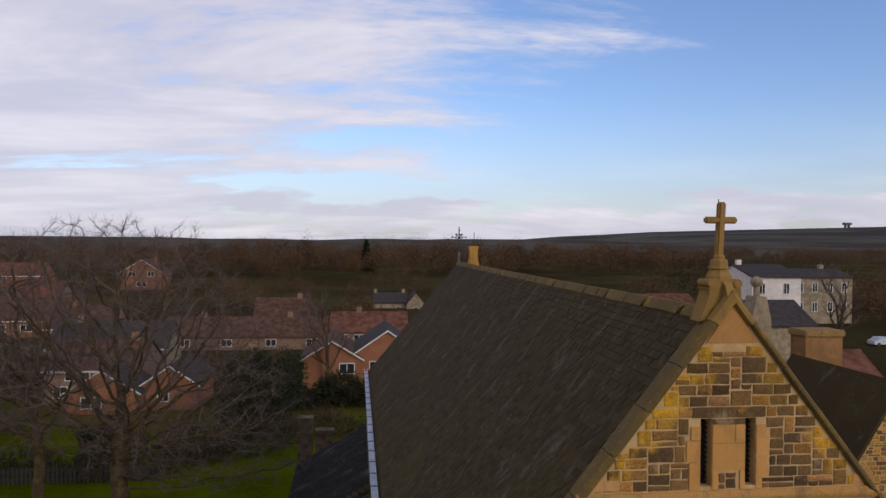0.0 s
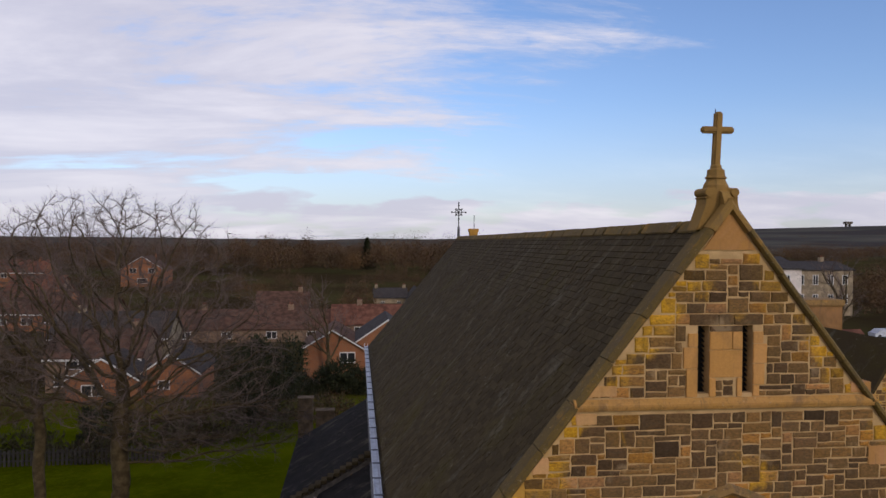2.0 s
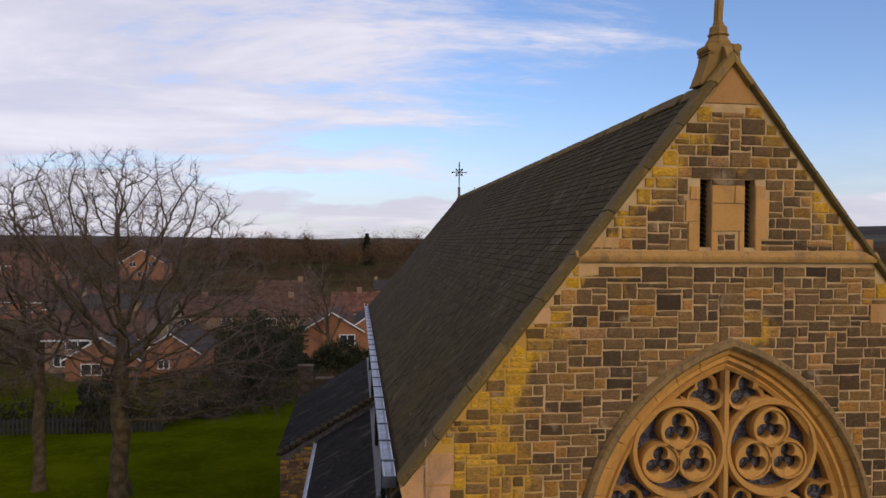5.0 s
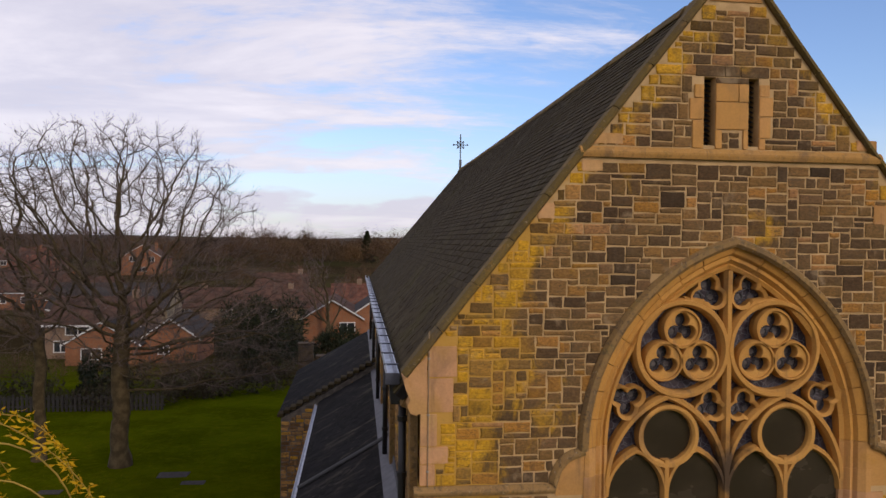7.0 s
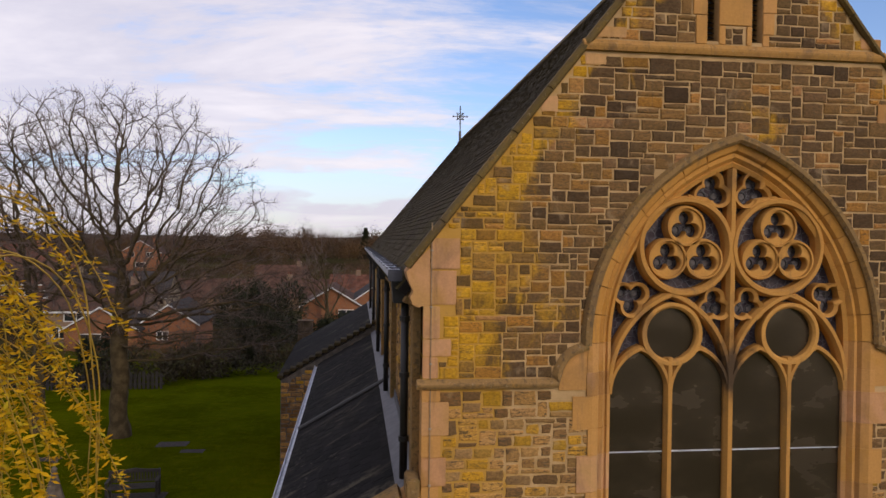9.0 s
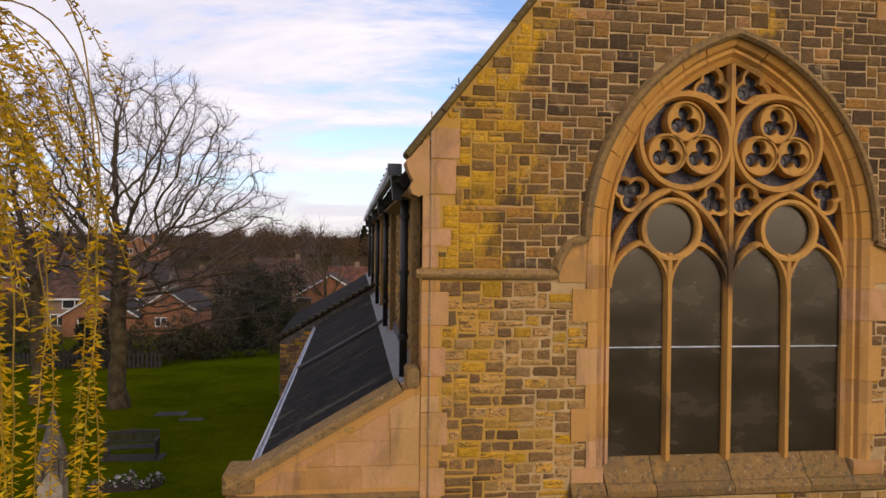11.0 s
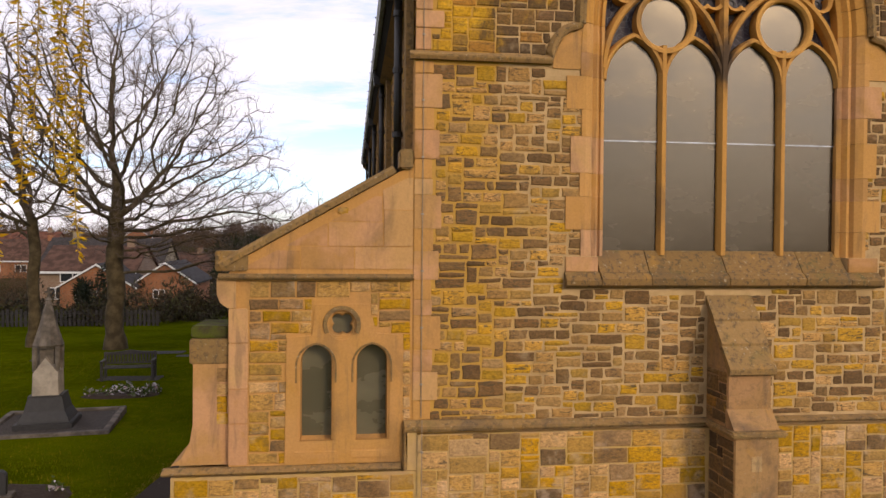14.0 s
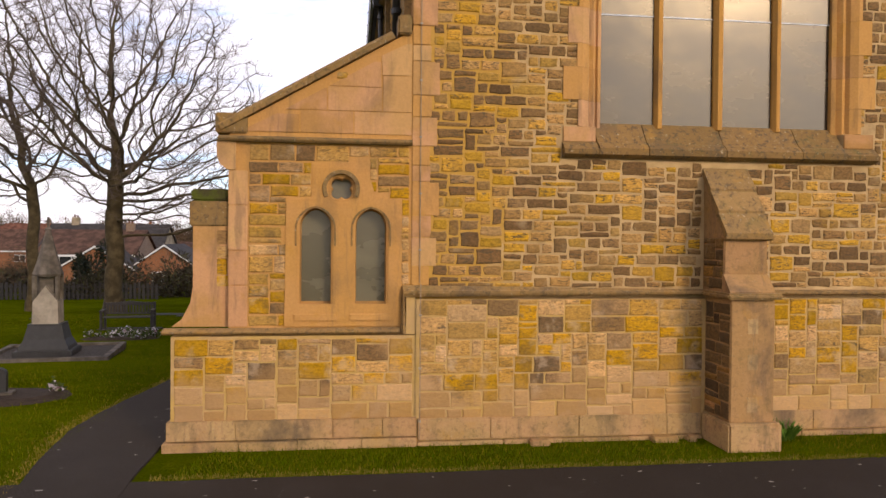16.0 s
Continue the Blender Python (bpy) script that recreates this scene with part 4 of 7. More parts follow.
# leaded glass behind the tracery, hazy sheets in the lights
glassline = arch_line(HALF + 0.06, SPRING, ARCC, 4.0)
bm = bmesh.new()
prism(bm, glassline, 0.262, 0.272)
wpart("leaded_glass", bm, STAINED, "dark leaded stained glass")
for i, c in enumerate((-1.235, -0.415, 0.415, 1.235)):
    hw = 0.345
    w0, w1 = (-HALF + 0.0 if i == 0 else c - hw - 0.03), (HALF if i == 3 else c + hw + 0.03)
    bm = bmesh.new()
    box(bm, w0, w1, 0.185, 0.191, 4.06, 5.495)
    wpart("pane", bm, PANE, "hazy protective glazing sheet")
    bm = bmesh.new()
    head = [p for p in arch_line((w1 - w0) / 2, 6.25, 0.22, 5.51, 9, (w0 + w1) / 2)]
    prism(bm, head, 0.187, 0.193)
    bmesh.ops.rotate(bm, verts=bm.verts, cent=(0, 0.19, 5.51), matrix=Matrix.Rotation(radians((-0.5, -0.3, -0.6, -0.1)[i]), 3, "X") @ Matrix.Rotation(radians((0.5, -0.4, 0.3, -0.6)[i]), 3, "Z"))
    wpart("pane", bm, PANE, "hazy protective glazing sheet")
    wpart("glazing_bar", boxes((w0, w1, 0.176, 0.195, 5.492, 5.508)), GUTTER)
for sx in (-1, 1):
    bm = bmesh.new()
    prism(bm, arc(WX + sx * 0.82, 7.05, 0.36, 0, 350, 35), 0.19, 0.197)
    wpart("pane", bm, PANE, "hazy round glazing sheet")

# ---- slit windows in the gable ----
for k, (a, b) in enumerate((slit_l, slit_r)):
    w = thing("window_%d" % (k + 2), ((a + b) / 2, 0.1, 10.84), "narrow slit window with dark louvres", "window", kind="structure")
    m = (b - a) / 2
    bm = bmesh.new()
    for i in range(14):
        z = i * 0.065
        prism_x(bm, [(0.02, z), (0.03, z + 0.012), (0.12, z + 0.06), (0.11, z + 0.048)], -m, m)
    part("louvre", bm, DARK, w)
    part("backing", boxes((-m, m, 0.2, 0.22, 0, 0.88)), DARK, w)
slit_rows = [(-0.60, -0.448, 10.80, 11.16), (-0.64, -0.448, 11.17, 11.44), (-0.58, -0.448, 11.45, 11.62), (-0.287, 0.162, 11.05, 11.40), (-0.287, 0.02, 11.41, 11.64),
             (0.025, 0.162, 11.41, 11.64), (0.311, 0.47, 10.95, 11.22), (0.311, 0.50, 11.23, 11.48), (0.311, 0.45, 11.49, 11.64), (-0.287, -0.20, 10.80, 11.04), (0.09, 0.162, 10.80, 11.04), (0.311, 0.40, 10.80, 10.94)]
for a, b, c, d in slit_rows:
    part("ashlar_block", boxes((a, b, -0.02, 0.16, c, d), bev=0.006), ASHLAR, wall_gable)
part("stone", boxes((-0.284, 0.16, -0.016, 0.16, 11.645, 11.716), bev=0.006), STONES["upper"][0], wall_gable)
part("stone", boxes((-0.164, 0.044, -0.014, 0.16,  11.73, 11.868), bev=0.006), STONES["upper"][0], wall_gable)
for a, b in ((-0.56, -0.17), (0.05, 0.44)):
    part("lintel", boxes((a, b, -0.016, 0.16,  11.73, 11.868), bev=0.006), STONES["upper"][0], wall_gable)

# big pale stones of the gable's corner and verge
corner = [(-4.07, -3.98 + 0.28, 8.02, 8.36), (-3.98, -3.62, 7.88, 8.26), (-4.07, -3.66, 7.44, 7.86), (-4.07, -3.86, 7.02, 7.42), (-4.07, -3.72, 6.80, 7.01), (-4.07, -3.88, 6.53, 6.79)]
for a, b, c, d in corner[1:]:
    part("quoin", boxes((a, b, -0.02, 0.3, c, d), bev=0.008), PINK, wall_gable)
z, i = 1.97, 0
while z < 6.36:
    h = (0.24, 0.36, 0.27, 0.42, 0.2)[i % 5]
    h = min(h, 6.39 - z)
    part("quoin", boxes((-4.075, -4.075 + (0.22, 0.31, 0.24, 0.34, 0.23)[i % 5], -0.02, 0.3, z, z + h - 0.006), bev=0.007), (ASHLAR, PINK, PINK, ASHLAR, PINK, ASHLAR, PINK)[i % 7], wall_gable)
    z, i = z + h, i + 1
for a, c, w, h in ((-2.06, 10.47, 0.28, 0.14), (-2.62, 9.86, 0.22, 0.2), (-1.92, 10.82, 0.4, 0.14), (1.68, 10.82, 0.3, 0.14), (1.95, 9.85, 0.45, 0.26), (-0.25, 12.52, 0.5, 0.0)):
    if h:
        part("ashlar_block", boxes((a, a + w, -0.018, 0.2, c, c + h), bev=0.008), PINK, wall_gable)
part("ashlar_block", prism(bmesh.new(), [(XC - 0.36, 12.70), (XC + 0.36, 12.70), (XC + 0.02, 13.16), (XC - 0.02, 13.16)], -0.018, 0.2), PINK, wall_gable)

# ---- rubble walling ----
UX, UZ = 0.05, 0.0715
STONE_SHAPES = {}


def stone_shape(wu, hu, k, gap=0.0, rough=1.0):
    """Vertices of one squared stone with worn edges; front towards -y."""
    r = random.Random(wu * 101 + hu * 17 + k)
    w, h = wu * UX / 2 - 0.0065 - (gap if wu > 2 else 0), hu * UZ / 2 - 0.0065 - (gap if hu > 1 else 0)
    d = 0.009 + 0.003 * k
    j = lambda s: r.uniform(-s, s)
    if hu > 1:
        w -= abs(j(0.006))
        h -= abs(j(0.005))
    cs = [(-w, -h), (0, -h), (w, -h), (w, 0), (w, h), (0, h), (-w, h), (-w, 0)]
    if rough > 1:
        cs = [(x * (0.975 if x and z else 1.0), z * (0.955 if x and z else 1.0)) for x, z in cs]
    cs = [(x + j(0.007 * rough), z + j(0.007 * rough)) for x, z in cs]
    ring0 = [(x, 0.004, z) for x, z in cs]
    ring1 = [(x * 0.995, -d * 0.45, z * 0.985) for x, z in cs]
    fx, fz = 1 - 0.013 / w, 1 - 0.012 / h
    ring2 = [(x * fx, -d + j(0.0035), z * fz) for x, z in cs]
    return ring0 + ring1 + ring2 + [(0, -d - 0.003, 0)]


STONE_FACES = [(16 + i, 16 + (i + 1) % 8, 24) for i in range(8)] + [(a + i, a + (i + 1) % 8, a + 8 + (i + 1) % 8, a + 8 + i) for a in (0, 8) for i in range(8)]


WALLING = {   # share of low, usual and tall stones, and the widths of each in units
    "fine": ((0.24, 0.66, 0.10), (3, 4, 5, 6, 7, 8), (3, 4, 4, 5, 5, 6, 6, 7), (4, 5, 6)),
    "wide": ((0.20, 0.70, 0.10), (4, 5, 6, 8), (4, 5, 5, 6, 6, 7, 7, 8), (5, 6, 7)),
    "block": ((0.04, 0.30, 0.66), (4, 6, 8), (4, 5, 6, 7, 8), (5, 6, 7, 7, 8, 9, 10)),
}


def lay(x0, x1, z0, z1, seed, style="wide"):
    """Snecked rubble: a grid filled with stones of one to three units' height, upright joints broken from course to course."""
    r = random.Random(seed)
    share, *widths = WALLING[style]
    nx, nz = int((x1 - x0) / UX), int((z1 - z0) / UZ)
    owner = np.full((nz, nx), -1)
    out = []
    joint = lambda j, e: j >= 0 and 0 < e < nx and owner[j, e - 1] != owner[j, e]
    for j in range(nz):
        i = 0
        while i < nx:
            if owner[j, i] >= 0:
                i += 1
                continue
            free = 1
            while i + free < nx and owner[j, i + free] < 0:
                free += 1
            h = min(r.choices((1, 2, 3), share)[0], nz - j)
            w = r.choice(widths[h - 1])
            for k in (0, 1, -1, 2, -2):
                if w + k > 1 and not joint(j - 1, i + w + k) and not joint(j - 1, i + w + k + 1):
                    w += k
                    break
            if free - w < 3:
                w = free if free < 11 else free // 2
            if nz - j - h == 1 and h < 3:
                h += 1
            while h > 1 and (owner[j : j + h, i : i + w] >= 0).any():
                h -= 1
            owner[j : j + h, i : i + w] = len(out)
            out.append((x0 + (i + w / 2) * UX, z0 + (j + h / 2) * UZ, w, h))
            i += w
    return out


def build_stones(parent, stones, kind, place, near, most=300, name="stone"):
    """The nearest as parts of their own, the rest in one mesh."""
    stones = sorted(stones, key=lambda s: (s[0] - near[0]) ** 2 + (s[1] - near[1]) ** 2)
    r = random.Random(len(stones))
    one, many = STONES[kind]
    verts, faces = [], []
    for n, (u, v, wu, hu) in enumerate(stones):
        k = r.randrange(3)
        worn = kind == "middle"
        key = (wu, hu, k, worn)
        if key not in STONE_SHAPES:
            STONE_SHAPES[key] = stone_shape(wu, hu, k, *((0.0045, 1.4) if worn else (0.0, 1.0)))
        m = place(u, v)
        if n < most:
            mk = (*key, kind)
            if mk not in STONE_SHAPES:
                me = bpy.data.meshes.new(name)
                me.from_pydata(STONE_SHAPES[key], [], STONE_FACES)
                me.materials.append(one)
                STONE_SHAPES[mk] = me
            ob = new(name, STONE_SHAPES[mk])
            ob.matrix_world = m
            ob.parent = parent
        else:
            base = len(verts)
            verts += [tuple(m @ Vector(p)) for p in STONE_SHAPES[key]]
            faces += [tuple(base + q for q in f) for f in STONE_FACES]
    if verts:
        tagged(from_data("stonework", verts, faces, many, parent), kind="stuff")


def corners(s, pad=0.0):
    w, h = s[2] * UX / 2 - pad, s[3] * UZ / 2 - pad
    return [(s[0] + a * w, s[1] + b * h) for a in (-1, 0, 1) for b in (-1, 0, 1)]


front = lambda y: (lambda u, v: Matrix.Translation((u, y, v)))
BLOCKS = corner[1:] + slit_rows


def clear_of_blocks(s):
    w, h = s[2] * UX / 2 - 0.01, s[3] * UZ / 2 - 0.01
    return not any(s[0] + w > a and s[0] - w < b and s[1] + h > c and s[1] - h < d for a, b, c, d in BLOCKS)


def shrink(stones, ok):
    """Keeps what fits; cuts down what only half fits."""
    out = []
    for s in stones:
        if ok(s):
            out.append(s)
            continue
        for wu in range(s[2] - 1, 1, -1):
            hit = None
            for sh in (-1, 1):
                t = (s[0] + sh * (s[2] - wu) * UX / 2, s[1], wu, s[3])
                if ok(t):
                    hit = t
            if hit:
                out.append(hit)
                break
    return out


# ---- aisle front ----
part("string_course", sweep(bmesh.new(), [(-6.40, 3.735), (-4.075, 3.735)], drip(0.09, 0.036)), STRING, wall_aisle)
# sloping gable of big pale blocks
for pts in ([(-6.15, 3.83), (-5.45, 3.83), (-5.45, 4.05), (-5.73, 4.05)], [(-5.44, 3.83), (-4.80, 3.83), (-4.80, 4.10), (-5.44, 4.10)], [(-4.79, 3.83), (-4.08, 3.83), (-4.08, 4.10), (-4.79, 4.10)],
            [(-5.62, 4.11), (-5.12, 4.11), (-5.12, 4.38), (-5.15, 4.38)], [(-5.11, 4.11), (-4.45, 4.11), (-4.45, 4.40), (-5.11, 4.40)], [(-4.44, 4.11), (-4.08, 4.11), (-4.08, 4.55), (-4.44, 4.55)],
            [(-5.09, 4.41), (-4.46, 4.41), (-4.46, 4.72), (-4.55, 4.72)], [(-4.45, 4.56), (-4.08, 4.56), (-4.08, 4.95), (-4.16, 4.95), (-4.45, 4.80)]):
    part("ashlar_block", prism(bmesh.new(), [(x + (0.004 if i in (0, 3) else -0.004), z) for i, (x, z) in enumerate(pts)], -0.012, 0.2), PINK, wall_aisle)
part("stone", boxes((-5.0, -4.87, -0.018, 0.1, 4.50, 4.58), bev=0.008), STONES["upper"][0], wall_aisle)
# raking coping, end block and kneeler
d = Vector((1.0, 0, 0.572)).normalized()
for i in range(4):
    a, b = 2.38 / 4 * i, 2.38 / 4 * (i + 1) - 0.001 * (i < 3)
    up = Vector((-0.572, 0, 1)).normalized()
    bm = bmesh.new()
    ends = []
    for s in (a, b):
        o = Vector((-6.36, 0, 3.83)) + d * s
        ends.append([bm.verts.new(o + up * h + Vector((0, y, 0))) for y, h in ((-0.07, 0.0), (-0.08, 0.06), (-0.03, 0.10), (0.42, 0.10), (0.42, 0.0))])
    for j in range(5):
        bm.faces.new((ends[0][j], ends[0][(j + 1) % 5], ends[1][(j + 1) % 5], ends[1][j]))
    bm.faces.new(ends[0]), bm.faces.new(ends[1][::-1])
    part("coping_stone", bm, STRING, wall_aisle)
part("end_block", boxes((-4.26, -4.09, -0.07, 0.32, 5.06, 5.30), bev=0.02), STRING, wall_aisle)
bm = boxes((-6.44, -6.06, -0.04, 0.55, 3.80, 4.04), bev=0.015)
part("kneeler", bm, STRING, wall_aisle)
bm = prism(bmesh.new(), [(-6.20, 3.36), (-6.30, 3.36), (-6.38, 3.42), (-6.42, 3.52), (-6.42, 3.71), (-6.20, 3.71)], -0.03, 0.5)
part("corbel", bm, PINK, wall_aisle)
# corner shaft of plain stone
z = 1.47
for h in (0.5, 0.42, 0.55, 0.42):
    part("quoin", boxes((-6.285, -6.06, -0.02, 0.3, z, z + h - 0.008), bev=0.01), PINK, wall_aisle)
    z += h
# panel of smooth stone round the lancets
panel = [(-5.62, 1.47), (-4.20, 1.47), (-4.20, 1.9), (-4.26, 2.2), (-4.26, 3.02), (-4.52, 3.05), (-4.62, 3.40), (-5.26, 3.40), (-5.30, 3.02), (-5.60, 3.0)]
part("lancet_surround", plate(bmesh.new(), panel, [arch_line(0.215, 2.69, 0.03, 1.74, 8, x) for x in (-5.25, -4.575)] + [arc(-4.94, 3.155, 0.19, 0, 337.5, 15)], -0.022, 0.06), ASHLAR, wall_aisle, "smooth buff stone surround of paired lancets")
for k, x in enumerate((-5.25, -4.575)):
    w = thing("window_%d" % (k + 4), (x, 0.1, 1.74), "small round-headed lancet window with hazy pane", "window", kind="structure")
    L = lambda p: [(a - x, b - 1.74) for a, b in p]
    part("reveal", sweep(bmesh.new(), L(arch_line(0.19, 2.69, 0.03, 1.74, 8, x)), [(-0.012, 0.1), (0.0, -0.05), (0.03, -0.10), (0.035, 0.1)]), ASHLAR, w)
    part("hood", sweep(bmesh.new(), L(arch_line(0.235, 2.66, 0.03, 2.45, 8, x)), [(-0.010, -0.105), (-0.010, -0.128), (0.012, -0.128), (0.020, -0.105)]), SILL, w)
    part("pane", prism(bmesh.new(), L(arch_line(0.20, 2.69, 0.03, 1.72, 8, x)), 0.075, 0.081), DUSTY_PANE, w)
    part("window_sill", prism_x(bmesh.new(), [(-0.14, -0.20), (-0.14, -0.13), (0.09, 0.03), (0.09, -0.2)], -0.25, 0.25), ASHLAR, w)
w = thing("window_6", (-4.94, 0.1, 3.155), "small quatrefoil window in a round hood", "window", kind="structure")
part("quatrefoil", ring_plate(0, 0, foil(0.075, 0.07, 4, 45), 0.20, -0.09, 0.05, 48, 0.02), ASHLAR, w)
part("hood", sweep(bmesh.new(), arc(0, 0, 0.2, -30, 210, 20)[::-1], [(-0.02, -0.09), (-0.02, -0.15), (0.025, -0.15), (0.035, -0.09)]), STRING, w)
part("pane", prism(bmesh.new(), arc(0, 0, 0.18, 0, 340, 17), 0.052, 0.058), DUSTY_PANE, w)

# plinth strings: low on the aisle, stepping up on to the nave
part("string_course", sweep(bmesh.new(), [(-7.03, 1.415), (-4.215, 1.415)], drip(0.12, 0.036)), STRING, wall_aisle)
part("string_course", sweep(bmesh.new(), [(-4.175, 1.38), (-4.175, 1.90), (-0.26, 1.885)], [(-0.034, 0.02), (-0.034, -0.10), (-0.012, -0.125), (0.005, -0.125), (0.036, -0.05), (0.036, 0.02)]), STRING, wall_plinth)
part("string_course", sweep(bmesh.new(), [(0.35, 1.88), (4.2, 1.88)], drip(0.125, 0.035)), STRING, wall_plinth)
# foot courses
for x0, x1, y0, rows in ((-6.94, -4.0, -0.105, ((-0.3, 0.12, 0.07), (0.12, 0.36, 0.03))), (-3.99, -0.3, -0.112, ((-0.3, 0.06, 0.05), (0.06, 0.34, 0.015))), (0.35, 4.2, -0.112, ((-0.3, 0.08, 0.05), (0.08, 0.34, 0.015)))):
    for z0, z1, out in rows:
        x, r = x0 - (out if x0 < -6 else 0), random.Random(int(z1 * 100))
        while x < x1 - 0.05:
            w = min(r.uniform(0.6, 1.2), x1 - x)
            part("foot_stone", boxes((x, x + w - 0.005, y0 - out + r.uniform(-0.006, 0.006), 0.2, z0, z1 - 0.008 + r.uniform(-0.012, 0.0)), bev=0.008), FOOT, wall_aisle_plinth if x0 < -4.5 else wall_plinth)
            x += w

# side buttress of the aisle
side = thing("side_buttress", (-6.5, 0.35, 0), "small stone buttress at the aisle corner with mossy cap", "buttress")
part("shaft", prism(bmesh.new(), [(-0.21, 1.95), (-0.24, 1.75), (-0.34, 1.55), (-0.46, 1.46), (0.25, 1.46), (0.25, 2.68), (-0.21, 2.68)], -0.28, 0.5), PINK, side)
part("cap", boxes((-0.25, 0.24, -0.30, 0.5, 2.68, 2.98), bev=0.015), STRING, side)
bm = boxes((-0.24, 0.24, -0.27, 0.5, 2.985, 3.13), bev=0.02)
MOSS = plain_mat("green_moss", (0.075, 0.085, 0.012), 0.95, 0, 0.6, 7.0, 0.8, (0.05, 0.04, 0.02))
part("top_slab", bm, MOSS, side, "moss-covered top slab")
for zz, wz, hz in ((1.95, 0.14, 0.13), (2.09, 0.12, 0.2), (2.30, 0.13, 0.14), (2.46, 0.12, 0.17)):
    part("stone", boxes((0.07, 0.07 + wz, -0.29, 0.0, zz, zz + hz), bev=0.008), STONES["plinth"][0], side)

# ---- front buttress ----
butt = thing("front_buttress", (0.045, -0.3, 0), "stepped sandstone buttress below the great window", "buttress")
bx0, bx1 = -0.285, 0.285
part("upper_shaft", boxes((bx0, bx1, -0.24, 0.30, 1.90, 2.64), bev=0.012), BUTTRESS, butt)
for i in range(3):
    f = i / 3
    y0, z0, y1, z1 = -0.30 + 0.60 * f, 2.62 + 0.86 * f, -0.30 + 0.6 * (f + 1 / 3), 2.62 + 0.86 * (f + 1 / 3)
    part("weathering_slab", prism_x(bmesh.new(), [(y0 - 0.02, z0 - 0.04), (y0 - 0.03, z0 + 0.03), (y1 - 0.004, z1 + 0.024), (y1, z1 - 0.06), (y0 + 0.02, z0 - 0.06)], bx0 - 0.02 - 0.003 * i, bx1 + 0.02 + 0.003 * i), STRING, butt)
part("core", prism_x(bmesh.new(), [(-0.235, 2.60), (-0.235, 2.67), (0.3, 3.45), (0.3, 2.60)], bx0 + 0.004, bx1 - 0.004), BUTTRESS, butt)
part("sloping_set_off", prism_x(bmesh.new(), [(-0.41, 1.90), (-0.41, 1.93), (-0.24, 2.14), (-0.2, 2.14), (-0.2, 1.90)], bx0 - 0.01, bx1 + 0.01), BUTTRESS, butt)
part("string", boxes((bx0 - 0.08, bx1 + 0.08, -0.50, 0.2, 1.845, 1.92), bev=0.025), STRING, butt)
part("lower_shaft", boxes((bx0, bx1, -0.42, 0.25, 0.34, 1.84), bev=0.012), BUTTRESS, butt)
part("foot", boxes((bx0 - 0.05, bx1 + 0.07, -0.50, 0.22, -0.3, 0.34), bev=0.025), FOOT, butt)
for z in (0.46, 0.98, 1.42):
    part("pale_patch", boxes((-0.07, 0.07, -0.424, -0.3, z, z + 0.19), bev=0.004), FOOT, butt)

# ---- rubble on every front wall ----
def upper_ok(s):
    for x, z in corners(s, 0.012):
        if z > gable_z(x) - 0.02 or in_arch(x, z, HALF + 0.30) or abs(x) > WALLX:
            return False
        if z < 6.95 and abs(x) < 2.40 and (z < 6.5 or math.hypot(abs(x) - 2.02, z - 6.47) < 0.40 or abs(x) < 2.0):
            return False
    return clear_of_blocks(s)


def top_ok(s):
    for x, z in corners(s, 0.012):
        if z > gable_z(x) - 0.02 or (z > 12.70 and abs(x - XC) < 0.37):
            return False
        if 10.84 < z < 11.72 and (slit_l[0] < x < slit_l[1] or slit_r[0] < x < slit_r[1]):
            return False
        if 11.72 < z < 11.86 and (-0.56 < x < -0.17 or 0.05 < x < 0.44):
            return False
    return clear_of_blocks(s)


def mid_ok(s):
    for x, z in corners(s, 0.012):
        if z > 3.60 and abs(x) < HALF + 0.31 and z > 4.0 or (3.6 < z < 4.0 and abs(x) < 2.15):
            return False
        if z > 6.34 and abs(x) < 2.36:
            return False
        if -0.25 < x < 0.34 and z < 3.5:
            return False
        if x < -3.86:
            return False
    return True


def plinth_ok(s):
    return all(not (-0.25 < x < 0.34) for x, z in corners(s, 0.012))


def aisle_ok(s):
    for x, z in corners(s, 0.012):
        if x > -5.60 and x < -4.22 and z < 3.03:
            return False
        if -5.28 < x < -4.6 and z < 3.42:
            return False
    return True


build_stones(wall_gable, shrink(lay(-2.05, 2.0, 10.80, 11.73, 5, "fine") + lay(-2.05, 2.0, 11.73, 11.875, 3) + lay(-2.05, 2.0, 11.873, 13.2, 6, "fine"), top_ok), "upper", front(0.0), (0, 11.5), 230)
build_stones(wall_gable, shrink(lay(-4.07, 4.05, 6.52, 10.64, 6, "fine"), upper_ok), "upper", front(0.0), (-2.2, 8.5), 300)
build_stones(wall_gable, shrink(lay(-4.07, 4.05, 1.94, 6.40, 7, "fine"), mid_ok), "middle", front(0.0), (-2.6, 4.0), 300)
build_stones(wall_plinth, shrink(lay(-3.98, 4.1, 0.30, 1.83, 8, "block"), plinth_ok), "plinth", front(-0.085), (-1.5, 1.0), 300)
build_stones(wall_aisle_plinth, lay(-6.90, -4.02, 0.33, 1.37, 9, "block"), "plinth", front(-0.075), (-5, 1.0), 200)
build_stones(wall_aisle, shrink(lay(-6.05, -4.08, 1.47, 3.70, 10, "wide"), aisle_ok), "plinth", front(0.0), (-5, 2.5), 200)
